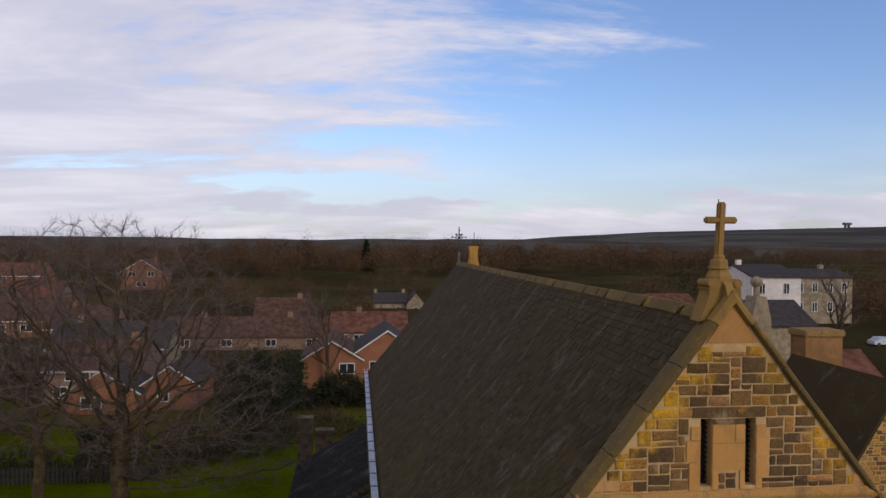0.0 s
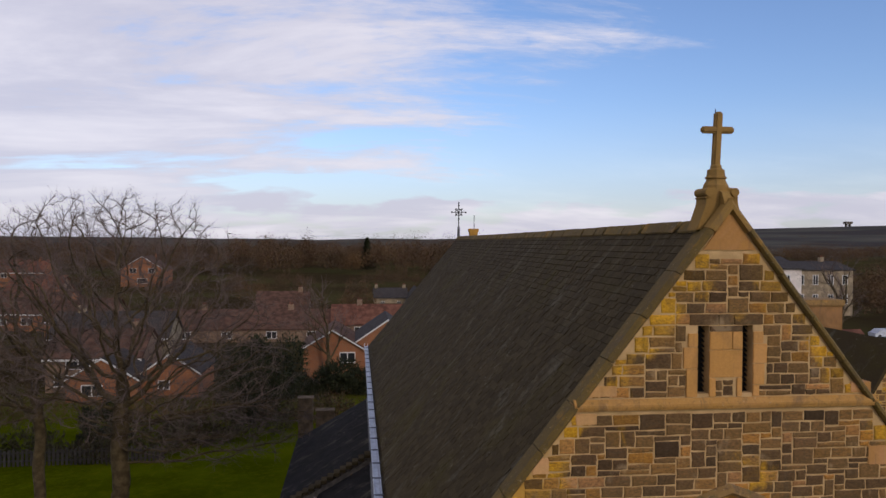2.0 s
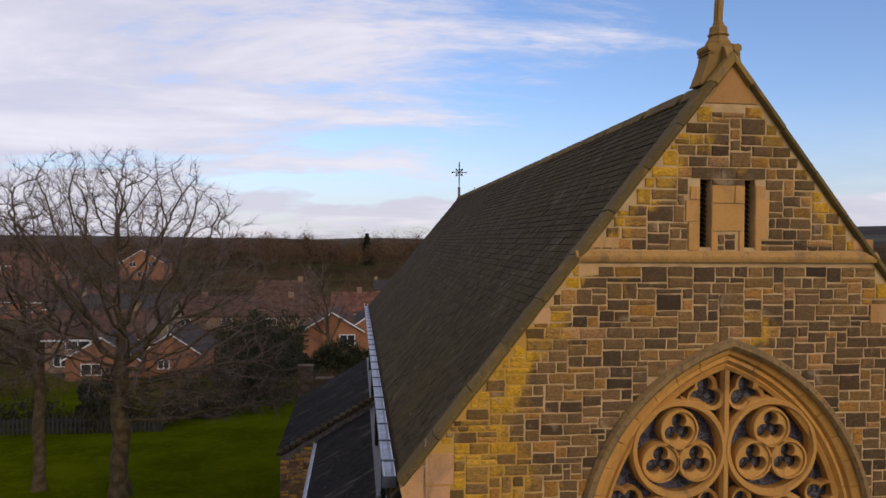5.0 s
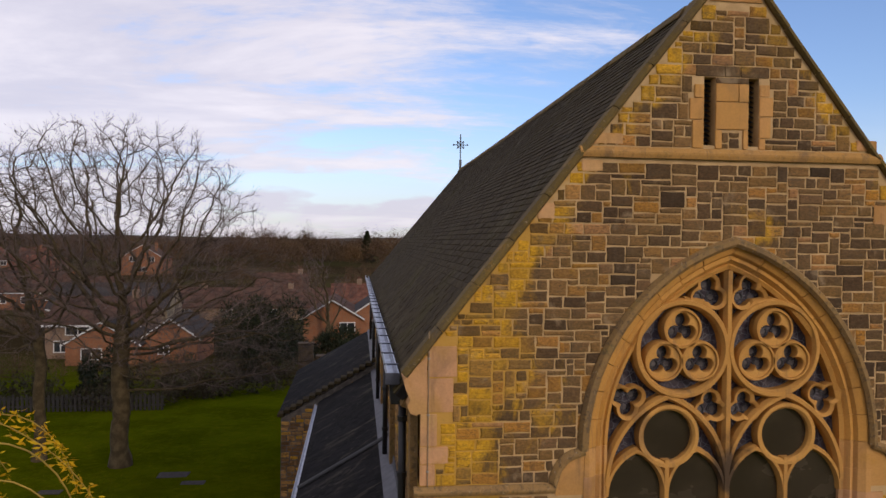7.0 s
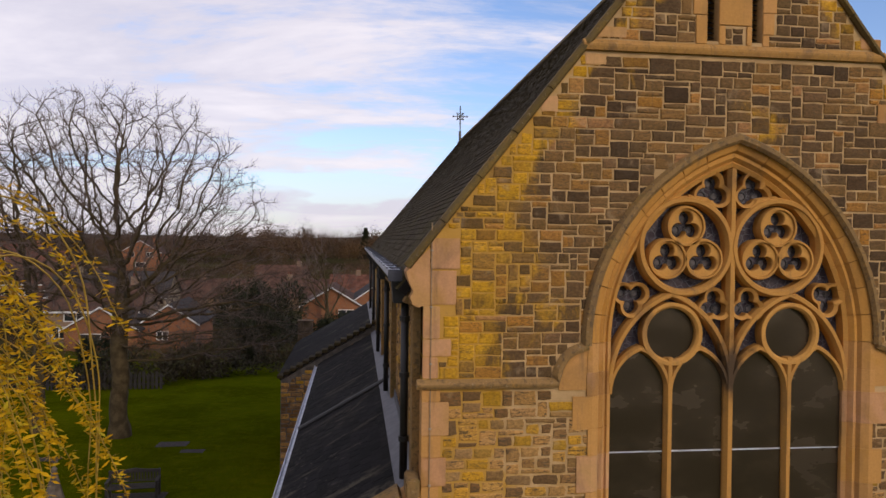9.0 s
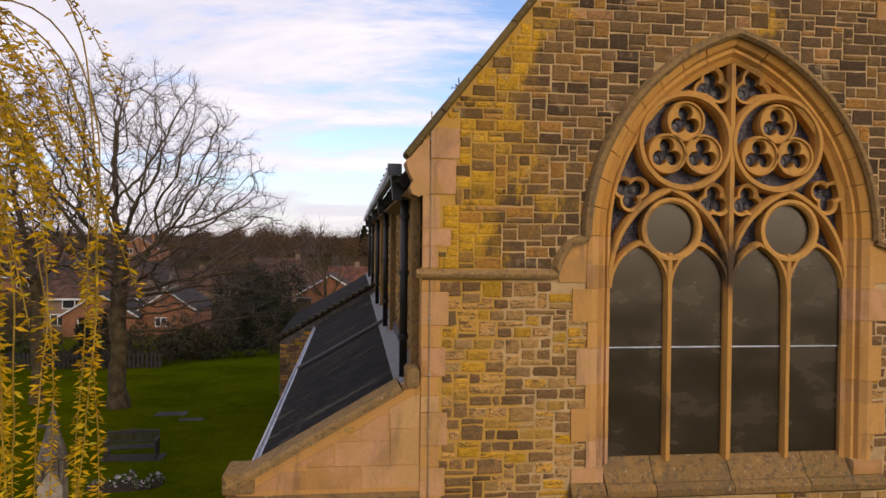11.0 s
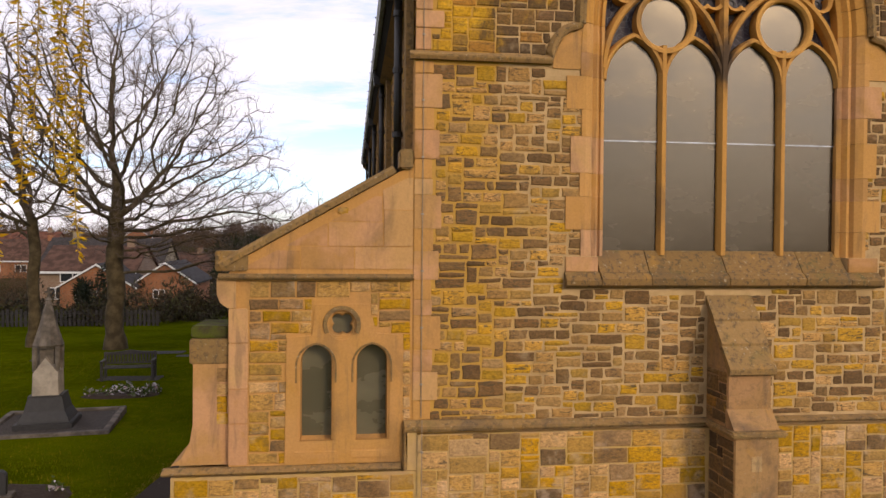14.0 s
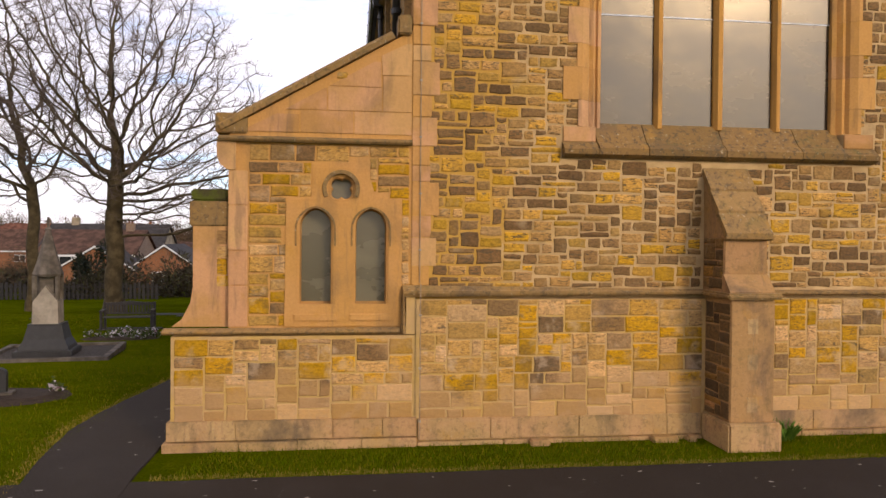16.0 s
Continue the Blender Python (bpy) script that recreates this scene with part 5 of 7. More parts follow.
# the buttress's flank is rubble too; dark stones carry its stain and shade
westward = lambda x: (lambda u, v: Matrix.Translation((x, u, v)) @ Matrix.Rotation(radians(-90), 4, "Z"))
build_stones(wall_flank, lay(0.6, 17.0, 4.9, 7.55, 12), "middle", westward(-WALLX + 0.02), (1.0, 6.5), 120)
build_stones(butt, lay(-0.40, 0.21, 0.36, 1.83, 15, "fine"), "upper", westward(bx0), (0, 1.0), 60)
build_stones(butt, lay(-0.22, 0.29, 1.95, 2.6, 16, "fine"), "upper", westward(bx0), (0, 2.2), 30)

# ---- flank: pilasters, gutter, pipes ----
for y in (0.28, 5.6, 10.9, 16.2, 21.5):
    part("pilaster", boxes((-4.17, -4.04, y, y + 0.38, 4.9, 7.5), bev=0.01), STRING, wall_flank)
bm = bmesh.new()
prism(bm, [(-4.29, 7.44), (-4.06, 7.34), (-4.06, 7.74), (-4.25, 7.50)], 0.36, 25.3)
part("eaves_cornice", bm, STRING, wall_flank)
gut = thing("eaves_gutter", (-4.37, 0.5, 7.72), "pale grey metal gutter along the eaves", "gutter")
bm = bmesh.new()
prism(bm, [(-0.075, 0.13), (-0.09, 0.13), (-0.095, 0.03), (-0.06, -0.02), (0.03, -0.02), (0.07, 0.03), (0.07, 0.11), (0.055, 0.11), (0.055, 0.035), (0.03, 0.0), (-0.05, 0.0), (-0.075, 0.04)], -0.05, 24.9)
part("trough", bm, GUTTER, gut)
part("end_cap", boxes((-0.115, 0.07, -0.07, -0.051, -0.02, 0.13), bev=0.004), LEAD, gut)
for i in range(24):
    part("bracket", boxes((-0.11, 0.09, 0.6 + i, 0.64 + i, 0.115, 0.135)), LEAD, gut)
for y in (0.75, 6.3, 11.6, 16.9, 22.2):
    p = thing("downpipe", (-4.30, y, 5.05), "black cast-iron downpipe with square hopper head", "downpipe", "downpipes on the nave flank")
    bm = prism(bmesh.new(), [(-0.13, 2.66), (-0.10, 2.35), (0.10, 2.35), (0.13, 2.66)], -0.12, 0.12)
    part("hopper", bm, IRON, p)
    part("pipe", rod(bmesh.new(), (0.06, 0, 0.0), (0.06, 0, 2.4), 0.055, 10), IRON, p, smooth=True)
    for z in (0.5, 1.35, 2.1):
        part("collar", rod(bmesh.new(), (0.06, 0, z), (0.06, 0, z + 0.07), 0.072, 10), IRON, p)

# conductor tape down the gable corner
tape = thing("lightning_conductor", (-3.97, -0.03, 0), "thin conductor tape clipped down the gable corner", "cable")
part("strip", boxes((-0.007, 0.007, -0.004, 0.01, 2.0, 8.45)), COPPER, tape)
part("strip", boxes((-0.007, 0.007, -0.146, -0.134, 0.1, 2.0)), COPPER, tape)
for z in (0.3, 0.95, 1.6, 2.4, 3.1, 3.8, 4.5, 5.2, 5.9, 6.7, 7.4, 8.1):
    part("clip", boxes((-0.016, 0.016, (-0.155 if z < 2 else -0.012), (-0.1 if z < 2 else 0.02), z, z + 0.02)), MARBLE, tape)

# ---- aisle roofs ----
def lean_to(name, x_low, z_low, x_high, z_high, y0, y1, label, courses, singles):
    roof = thing(name, (0, 0, 0), label, "roof")
    run = Vector((x_high - x_low, 0, z_high - z_low))
    length = run.length
    d = run.normalized()
    nrm = Vector((-d.z, 0, d.x))
    o = Vector((x_low, 0, z_low))
    bm = bmesh.new()
    prism(bm, [(x_low, z_low), (x_high, z_high), (x_high + 0.05, z_high - 0.14), (x_low + 0.05, z_low - 0.14)], y0, y1)
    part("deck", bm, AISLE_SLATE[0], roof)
    step, wide = length / courses, 0.30
    verts, faces = [], []
    r = random.Random(int(y0 * 10))
    quads = [(4, 5, 6, 7), (0, 1, 5, 4), (1, 2, 6, 5), (0, 4, 7, 3)]
    one = bpy.data.meshes.new("slate")
    shape = [(-0.145, -0.015, 0.0), (0.145, -0.015, 0.0), (0.145, step + 0.02, 0.0), (-0.145, step + 0.02, 0.0), (-0.145, -0.015, 0.016), (0.145, -0.015, 0.016), (0.145, step + 0.02, 0.006), (-0.145, step + 0.02, 0.006)]
    one.from_pydata(shape, [], quads)
    one.materials.append(AISLE_SLATE[0])
    turn = Matrix((Vector((0, 1, 0)), d, nrm)).transposed().to_4x4()
    n = 0
    for i in range(courses):
        y = y0 + 0.15 + (0.15 if i % 2 else 0)
        while y < y1 - 0.1:
            m = Matrix.Translation(o + d * (i * step) + nrm * (0.004 + r.uniform(0, 0.003)) + Vector((0, y, 0))) @ turn
            if n < singles and y < y0 + 5:
                ob = new("slate", one)
                ob.matrix_world = m
                ob.parent = roof
                n += 1
            else:
                base = len(verts)
                verts += [tuple(m @ Vector(p)) for p in shape]
                faces += [tuple(base + q for q in f) for f in quads]
            y += wide
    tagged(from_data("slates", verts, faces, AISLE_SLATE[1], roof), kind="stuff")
    part("flashing", prism(bmesh.new(), [(x_high - 0.24, z_high - 0.24 * d.z / d.x + 0.028), (x_high + 0.02, z_high + 0.035), (x_high + 0.02, z_high + 0.20), (x_high, z_high + 0.20), (x_high - 0.01, z_high + 0.05), (x_high - 0.24, z_high - 0.24 * d.z / d.x + 0.034)], y0, y1), LEAD, roof, "pale lead flashing")
    return roof


ra = lean_to("aisle_roof", -6.12, 3.877, -4.10, 5.03, 0.42, 16.5, "dark slate lean-to roof of the aisle", 12, 200)
roll = bmesh.new()
verts, faces = [], []
for y in (7.6,):
    rod(roll, (-6.12, y, 3.917), (-4.08, y, 5.08), 0.07, 10)
part("roll", roll, IRON, ra)
part("eaves_gutter", prism(bmesh.new(), [(-6.26, 3.837), (-6.24, 3.757), (-6.14, 3.757), (-6.10, 3.837), (-6.12, 3.837), (-6.15, 3.777), (-6.23, 3.777), (-6.245, 3.837)], 0.56, 16.4), GUTTER, ra)
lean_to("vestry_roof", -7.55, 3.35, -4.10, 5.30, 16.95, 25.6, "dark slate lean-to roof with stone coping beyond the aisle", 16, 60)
wall_vestry = single("wall_vestry", prism(bmesh.new(), [(-7.42, -2.6), (-4.1, -2.6), (-4.1, 5.22), (-7.42, 3.30)], 16.5, 16.95), GREYSTONE, kind="structure")
single("wall_vestry_side", boxes((-7.42, -7.0, 16.95, 25.5, -3, 3.30)), MORTAR, kind="structure")
vest = [s for s in lay(-7.42, -4.2, -0.5, 5.2, 14) if s[1] + 0.1 < 3.28 + (s[0] - 0.2 + 7.42) * 0.578]
build_stones(wall_vestry, vest, "middle", front(16.5), (-7, 3), 100)
for i in range(16):
    a = -7.55 + i * 0.2165
    bm = boxes((a, a + 0.21, 16.46, 16.98, 3.36 + i * 0.125, 3.47 + i * 0.125), bev=0.015)
    part("coping_stone", bm, SLATE[0], wall_vestry)

# finial at the far end of the ridge
fin = thing("ridge_finial", (XC + 0.02, RIDGE_END - 0.1, 12.86), "wrought-iron cross finial at the far ridge end", "finial")
part("stem", rod(bmesh.new(), (0, 0, 0), (0, 0, 1.75), 0.025), IRON, fin)
part("base", rod(bmesh.new(), (0, 0, 0), (0, 0, 0.55), 0.06), LEAD, fin)
for a, r in ((0, 0.33), (90, 0.33), (45, 0.20), (135, 0.20)):
    ca, sa = math.cos(radians(a)), math.sin(radians(a))
    bm = rod(bmesh.new(), (-r * ca, 0, 1.25 - r * sa), (r * ca, 0, 1.25 + r * sa), 0.018)
    for e in (-1, 1):
        box(bm, e * r * ca - 0.035, e * r * ca + 0.035, -0.02, 0.02, 1.25 + e * r * sa - 0.035, 1.25 + e * r * sa + 0.035)
    part("arm", bm, IRON, fin)
part("ring", sweep(bmesh.new(), arc(0, 1.25, 0.15, 0, 345, 23), [(-0.015, 0.015), (-0.015, -0.015), (0.015, -0.015), (0.015, 0.015)], True), IRON, fin)


# ---- trees ----
def bare_tree(name, at, seed, trunk_r, trunk_h, limbs, first, levels, label, lean=(0, 0), ratio=0.79, spread=34, twig_from=3, flat=0.0):
    """A leafless broad-leaved tree: tapered trunk, limbs and ever finer twigs."""
    r = random.Random(seed)
    tree = thing(name, at, label, "tree")
    tv, tf, wv, wf = [], [], [], []
    stack = []
    line = [Vector((0, 0, -0.4)), Vector((0, 0, 0.0)), Vector((0, 0, 0.35))]
    rad = [trunk_r * 1.6, trunk_r * 1.45, trunk_r * 1.1]
    for k in range(1, 7):
        f = k / 6
        line.append(Vector((lean[0] * f + r.uniform(-0.05, 0.05), lean[1] * f + r.uniform(-0.05, 0.05), 0.35 + (trunk_h - 0.35) * f)))
        rad.append(trunk_r * (1.08 - 0.42 * f))
    tube(tv, tf, line, rad, 10)
    for h, az, el, ln, rr in limbs:
        f = h / trunk_h
        p = Vector((lean[0] * f, lean[1] * f, h))
        d = Vector((math.cos(radians(az)) * math.cos(radians(el)), math.sin(radians(az)) * math.cos(radians(el)), math.sin(radians(el))))
        stack.append((p, d, ln * first, rr * trunk_r, 0))
    while stack:
        p, d, ln, rr, lv = stack.pop()
        segs = 4 if lv < 3 else 3 if lv < 5 else 2
        line, rad = [p.copy()], [rr]
        end_r = rr * (0.70 if lv < levels else 0.4)
        bend = Vector((r.uniform(-1, 1), r.uniform(-1, 1), r.uniform(-0.4, 0.8))) * (0.10 + 0.02 * lv)
        side_from = []
        for k in range(segs):
            wob_v = Vector((r.uniform(-1, 1), r.uniform(-1, 1), r.uniform(-1, 1))) * 0.17
            lift = Vector((0, 0, 0.07 if d.z < 0.85 else -0.02)) * (1 - flat)
            d = (d + bend / segs + wob_v + lift).normalized()
            p = p + d * (ln / segs)
            line.append(p.copy())
            rad.append(rr + (end_r - rr) * (k + 1) / segs)
            side_from.append((p.copy(), d.copy(), rad[-1]))
        if lv < twig_from:
            tube(tv, tf, line, rad, 7 if lv < 2 else 5)
        else:
            tube(wv, wf, line, rad, 3)
        if lv >= levels:
            continue
        kids = [(side_from[-1], spread * r.uniform(0.35, 0.85)), (side_from[-1], spread * r.uniform(0.6, 1.2))]
        if r.random() < (0.85 if lv < 4 else 0.55):
            kids.append((side_from[r.randrange(max(1, segs - 1))], spread * r.uniform(1.0, 1.7)))
        if lv >= 3 and r.random() < 0.35:
            kids.append((side_from[0], spread * r.uniform(1.0, 1.7)))
        for n, ((q, dd, qr), ang) in enumerate(kids):
            ax = dd.cross(Vector((r.uniform(-1, 1), r.uniform(-1, 1), r.uniform(-1, 1)))).normalized()
            nd = Matrix.Rotation(radians(ang), 3, ax) @ dd
            if nd.z < -0.25:
                nd.z *= 0.4
                nd.normalize()
            stack.append((q, nd, ln * ratio * r.uniform(0.75, 1.1) * (1 if n < 2 else 0.85), max(0.006, qr * (0.92 if n == 0 else 0.66)), lv + 1))
    tr = from_data("trunk", tv, tf, BARK, tree, True)
    tw = from_data("crown", wv, wf, TWIG, tree)
    return tree


def grown_tree(name, at, seed, fork, trunk_r, balls, count, label, step=0.34, reach=3.4, kill=0.52):
    """A leafless tree grown into its crown's room: limbs part and seek the free space, twigs end at a rounded outline."""
    r = random.Random(seed)
    tree = thing(name, at, label, "tree")
    goals = []
    while len(goals) < count:
        cx, cy, cz, rx, ry, rz = balls[r.randrange(len(balls))]
        v = Vector((r.gauss(0, 1), r.gauss(0, 1), r.gauss(0, 1))).normalized() * r.uniform(0.12, 1.0) ** 0.42
        goals.append((cx + v.x * rx, cy + v.y * ry, cz + v.z * rz))
    goals = np.array(goals)
    nodes, parent = [np.array((0.0, 0.0, -0.4))], [-1]
    n = int(fork / step)
    for k in range(1, n + 2):
        nodes.append(np.array((0.05 * math.sin(k * 0.7 + seed), 0.04 * math.cos(k * 0.9), k * step)))
        parent.append(k - 1)
    best = np.full(len(goals), 1e9)
    who = np.zeros(len(goals), int)
    alive = np.ones(len(goals), bool)
    fresh = list(range(int(n * 0.42), len(nodes)))
    for turn in range(140):
        for k in fresh:
            dist = np.linalg.norm(goals - nodes[k], axis=1)
            near = dist < best
            best[near], who[near] = dist[near], k
        alive &= best > kill
        pull = {}
        for g in np.nonzero(alive & (best < (reach if turn > 12 else 7.0)))[0]:
            pull.setdefault(int(who[g]), []).append((goals[g] - nodes[who[g]]) / best[g])
        if not pull:
            break
        fresh = []
        for k, vs in pull.items():
            d = np.sum(vs, axis=0)
            d = d / (np.linalg.norm(d) + 1e-6) + np.array((r.gauss(0, 0.26), r.gauss(0, 0.26), r.gauss(0, 0.22) + 0.05))
            if parent[k] >= 0:
                q = nodes[k] - nodes[parent[k]]
                d = d + 0.55 * q / (np.linalg.norm(q) + 1e-6)
            d /= np.linalg.norm(d) + 1e-6
            fresh.append(len(nodes))
            nodes.append(nodes[k] + d * step)
            parent.append(k)
    kids = [[] for _ in nodes]
    for k, p in enumerate(parent):
        if p >= 0:
            kids[p].append(k)
    area = [0.0] * len(nodes)
    for k in range(len(nodes) - 1, -1, -1):
        area[k] = max(area[k], 0.011 ** 2.05)
        if parent[k] >= 0:
            area[parent[k]] += area[k]
    full = area[2] ** (1 / 2.05)
    rad = [max(0.0055, a ** (1 / 2.05) * trunk_r / full) for a in area]
    rad[0], rad[1] = trunk_r * 1.5, trunk_r * 1.25
    tv, tf, wv, wf = [], [], [], []
    starts = [(0, None)]
    while starts:
        k, before = starts.pop()
        line, rr = ([Vector(nodes[before])], [rad[k]]) if before is not None else ([], [])
        while True:
            line.append(Vector(nodes[k]))
            rr.append(rad[k])
            ks = sorted(kids[k], key=lambda c: -area[c])
            for c in ks[1:]:
                starts.append((c, k))
            if not ks:
                break
            k = ks[0]
        if rr[0] > 0.035:
            tube(tv, tf, line, rr, 10 if rr[0] > 0.2 else 6)
        else:
            tube(wv, wf, line, rr, 3)
    for k in range(int(n * 0.5), len(nodes)):        # fine twigs along every thin branch
        if rad[k] > 0.05:
            continue
        ahead = Vector(nodes[k] - nodes[parent[k]]).normalized()
        for _ in range(6 if kids[k] else 10):
            d = (ahead + Vector((r.gauss(0, 0.6), r.gauss(0, 0.6), r.gauss(0, 0.5) + 0.1))).normalized()
            p = Vector(nodes[k])
            line = [p.copy()]
            ln = r.uniform(0.22, 0.70)
            for _s in range(2):
                d = (d + Vector((r.gauss(0, 0.2), r.gauss(0, 0.2), r.gauss(0, 0.2) + 0.08))).normalized()
                p = p + d * ln * 0.5
                line.append(p.copy())
            tube(wv, wf, line, [0.0048, 0.004, 0.003], 3)
    from_data("trunk", tv, tf, BARK, tree, True)
    from_data("crown", wv, wf, TWIG, tree)
    return tree


big_tree = grown_tree("bare_tree", (-15.48, 25.3, ground_z(-16, 25.3) + 0.1), 21, 6.4, 0.40,
           [(0.0, 0, 11.0, 6.7, 6.3, 6.1), (-1.0, 0, 11.9, 6.3, 6.0, 4.9), (3.4, -0.5, 7.5, 5.6, 5.0, 3.6), (1.7, 0, 9.5, 6.2, 6.0, 5.7), (0.0, 0, 11.0, 6.7, 6.3, 6.1), (-1.0, 0, 11.9, 6.3, 6.0, 4.9), (4.8, -1.0, 5.4, 4.4, 3.0, 1.8)],
           4200, "large bare deciduous tree on the churchyard lawn")
big_tree.scale = (0.965, 0.95, 0.94)
slim_tree = grown_tree("bare_tree", (-19.45, 26.5, ground_z(-20, 26.5) + 0.1), 5, 6.0, 0.27,
           [(-1.2, 0, 10.5, 4.4, 4.2, 5.6), (-2.0, 0, 8.0, 4.2, 4.0, 3.2)],
           900, "slim bare deciduous tree beside the larger one")
slim_tree.scale = (0.95, 0.95, 0.93)
bare_tree("bare_tree", (-7.8, 68, ground_z(-8, 68)), 9, 0.25, 4.0,
          [(2.5, 10, 50, 0.9, 0.5), (3.2, 190, 50, 0.9, 0.5), (3.8, 90, 75, 1.1, 0.6), (4.0, 280, 75, 1.1, 0.6)], 2.4, 5, "bare tree behind the churchyard hedge")
bare_tree("bare_tree", (62, 84, ground_z(62, 84) + 1), 13, 0.35, 4.0,
          [(2.5, 10, 50, 0.9, 0.5), (3.2, 190, 50, 0.9, 0.5), (3.8, 90, 75, 1.1, 0.6), (4.0, 280, 75, 1.1, 0.6)], 2.8, 5, "bare tree before the stone house")


# weeping willow, its shoots hanging at the side of the way
def willow():
    r = random.Random(8)
    root = Vector((-12.72, -6.2, 0))
    tree = thing("weeping_willow", root, "weeping willow with long yellow shoots in young leaf", "tree")
    tv, tf, sv, sf, lv, lf = [], [], [], [], [], []
    tube(tv, tf, [Vector((0, 0, -0.3)), Vector((0.1, 0, 1.5)), Vector((0.3, 0.1, 3.5)), Vector((0.5, 0.2, 5.5))], [0.55, 0.42, 0.36, 0.30], 10)
    from_data("trunk", tv, tf, BARK, tree, True)
    hang = []
    for k in range(24):
        az = r.uniform(-0.35, 0.5) if k < 12 else r.uniform(0.6, 5.8)
        reach = r.uniform(3.9, 4.9)
        line, rad = [], []
        top = r.uniform(8.4, 9.2)
        for i in range(10):
            f = i / 9
            z = 5.3 + (top - 5.3) * math.sin(min(1.0, f * 1.25) * math.pi / 2) - 0.9 * max(0, f - 0.7) ** 1.3 * 3
            line.append(Vector((0.5 + math.cos(az) * reach * f, 0.2 + math.sin(az) * reach * f, z)) + Vector((r.uniform(-.1, .1), r.uniform(-.1, .1), r.uniform(-.08, .08))))
            rad.append(0.12 * (1 - f) + 0.012)
        bv, bf = [], []
        tube(bv, bf, line, rad, 6)
        from_data("limb", bv, bf, BARK, tree, True)
        for i in range(4, 10):
            for _ in range(2):
                hang.append((line[i] + Vector((r.uniform(-.35, .35), r.uniform(-.35, .35), r.uniform(-.1, .15))), r.choice((1.0, 1.6, 2.2, 3.0, 4.0)), 0.15))
    # dense outer spray that arches towards the church
    for k in range(44):
        hang.append((Vector((r.uniform(4.3, 5.2), r.uniform(0.4, 1.9), r.uniform(7.7, 8.7))), r.uniform(1.1, 2.4), 0.62))
    # long hanging shoots
    for k in range(13):
        hang.append((Vector((r.uniform(4.9, 5.85), r.uniform(0.6, 1.9), r.uniform(7.4, 8.7))), r.uniform(3.2, 4.4), 0.25))
    for k in range(5):
        hang.append((Vector((r.uniform(4.6, 5.0), r.uniform(0.8, 1.7), r.uniform(9.8, 10.6))), r.uniform(2.3, 3.2), 0.2))
    for h, ln, fling in hang:
        n = int(ln / 0.1) + 2
        out = Vector((h.x - 0.5, h.y - 0.2, 0)).normalized()
        line, p = [], h.copy()
        d = (out * fling + Vector((0, 0, 0.22))).normalized()
        for i in range(n):
            line.append(p.copy())
            d = (d + Vector((r.uniform(-.08, .08), r.uniform(-.08, .08), -0.11 - (0.22 if fling < 0.5 else 0.0)))).normalized()
            p = p + d * 0.1
        tube(sv, sf, line, [0.005 * (1 - 0.6 * i / n) + 0.0012 for i in range(n)], 3)
        for q in line[3 if ln < 2.4 else int(n * 0.45):]:
            for _ in range(16 if ln < 2.4 else 17):
                a = r.uniform(0, 2 * math.pi)
                s = r.uniform(0.025, 0.075)
                e = Vector((math.cos(a), math.sin(a), r.uniform(-0.9, 0.4))).normalized()
                w = e.cross(Vector((r.uniform(-1, 1), r.uniform(-1, 1), r.uniform(-1, 1)))).normalized() * s * 0.13
                o = q + Vector((0, 0, r.uniform(-0.06, 0.06)))
                b = len(lv)
                lv.extend([tuple(o), tuple(o + e * s * 0.5 + w), tuple(o + e * s), tuple(o + e * s * 0.5 - w)])
                lf.append((b, b + 1, b + 2, b + 3))
    tagged(from_data("spray", sv, sf, SHOOT, tree), kind="stuff")
    tagged(from_data("leaves", lv, lf, WILLOW, tree), kind="stuff")


willow()


def bush(verts, faces, c, rx, ry, rz, count, size, r, sliver=0.35):
    """A loose shell of small leaf blades round a point; gaps stay open."""
    lumps = [(Vector((r.gauss(0, 0.45) * rx, r.gauss(0, 0.45) * ry, abs(r.gauss(0.5, 0.3)) * rz)), r.uniform(0.3, 0.55)) for _ in range(14)]
    for _ in range(count):
        o, f = r.choice(lumps)
        d = Vector((r.gauss(0, 1), r.gauss(0, 1), r.gauss(0, 1))).normalized()
        p = c + o + Vector((d.x * rx, d.y * ry, d.z * rz)) * f * r.uniform(0.6, 1.0)
        if p.z < c.z - 0.1:
            continue
        s = size * r.uniform(0.5, 1.4)
        e = (d + Vector((r.uniform(-.8, .8), r.uniform(-.8, .8), r.uniform(-.3, 1.0)))).normalized()
        w = e.cross(Vector((r.uniform(-1, 1), r.uniform(-1, 1), r.uniform(-1, 1)))).normalized() * s * sliver
        b = len(verts)
        verts.extend([tuple(p - e * s * 0.5 - w * 0.5), tuple(p + e * s * 0.5), tuple(p - e * s * 0.5 + w * 0.5)])
        faces.append((b, b + 1, b + 2))


def shrub(name, at, rx, ry, rz, count, size, material, label, seed, cat="shrub"):
    r = random.Random(seed)
    verts, faces, sv, sf = [], [], [], []
    bush(verts, faces, Vector((0, 0, 0)), rx, ry, rz, count, size, r)
    t = thing(name, at, label, cat)
    for k in range(7):
        a = r.uniform(0, 6.28)
        tube(sv, sf, [Vector((0.2 * math.cos(a), 0.2 * math.sin(a), -0.2)), Vector((rx * 0.4 * math.cos(a), ry * 0.4 * math.sin(a), rz * 0.7))], [0.08, 0.03], 5)
    from_data("stems", sv, sf, BARK, t)
    from_data("leaves", verts, faces, material, t)


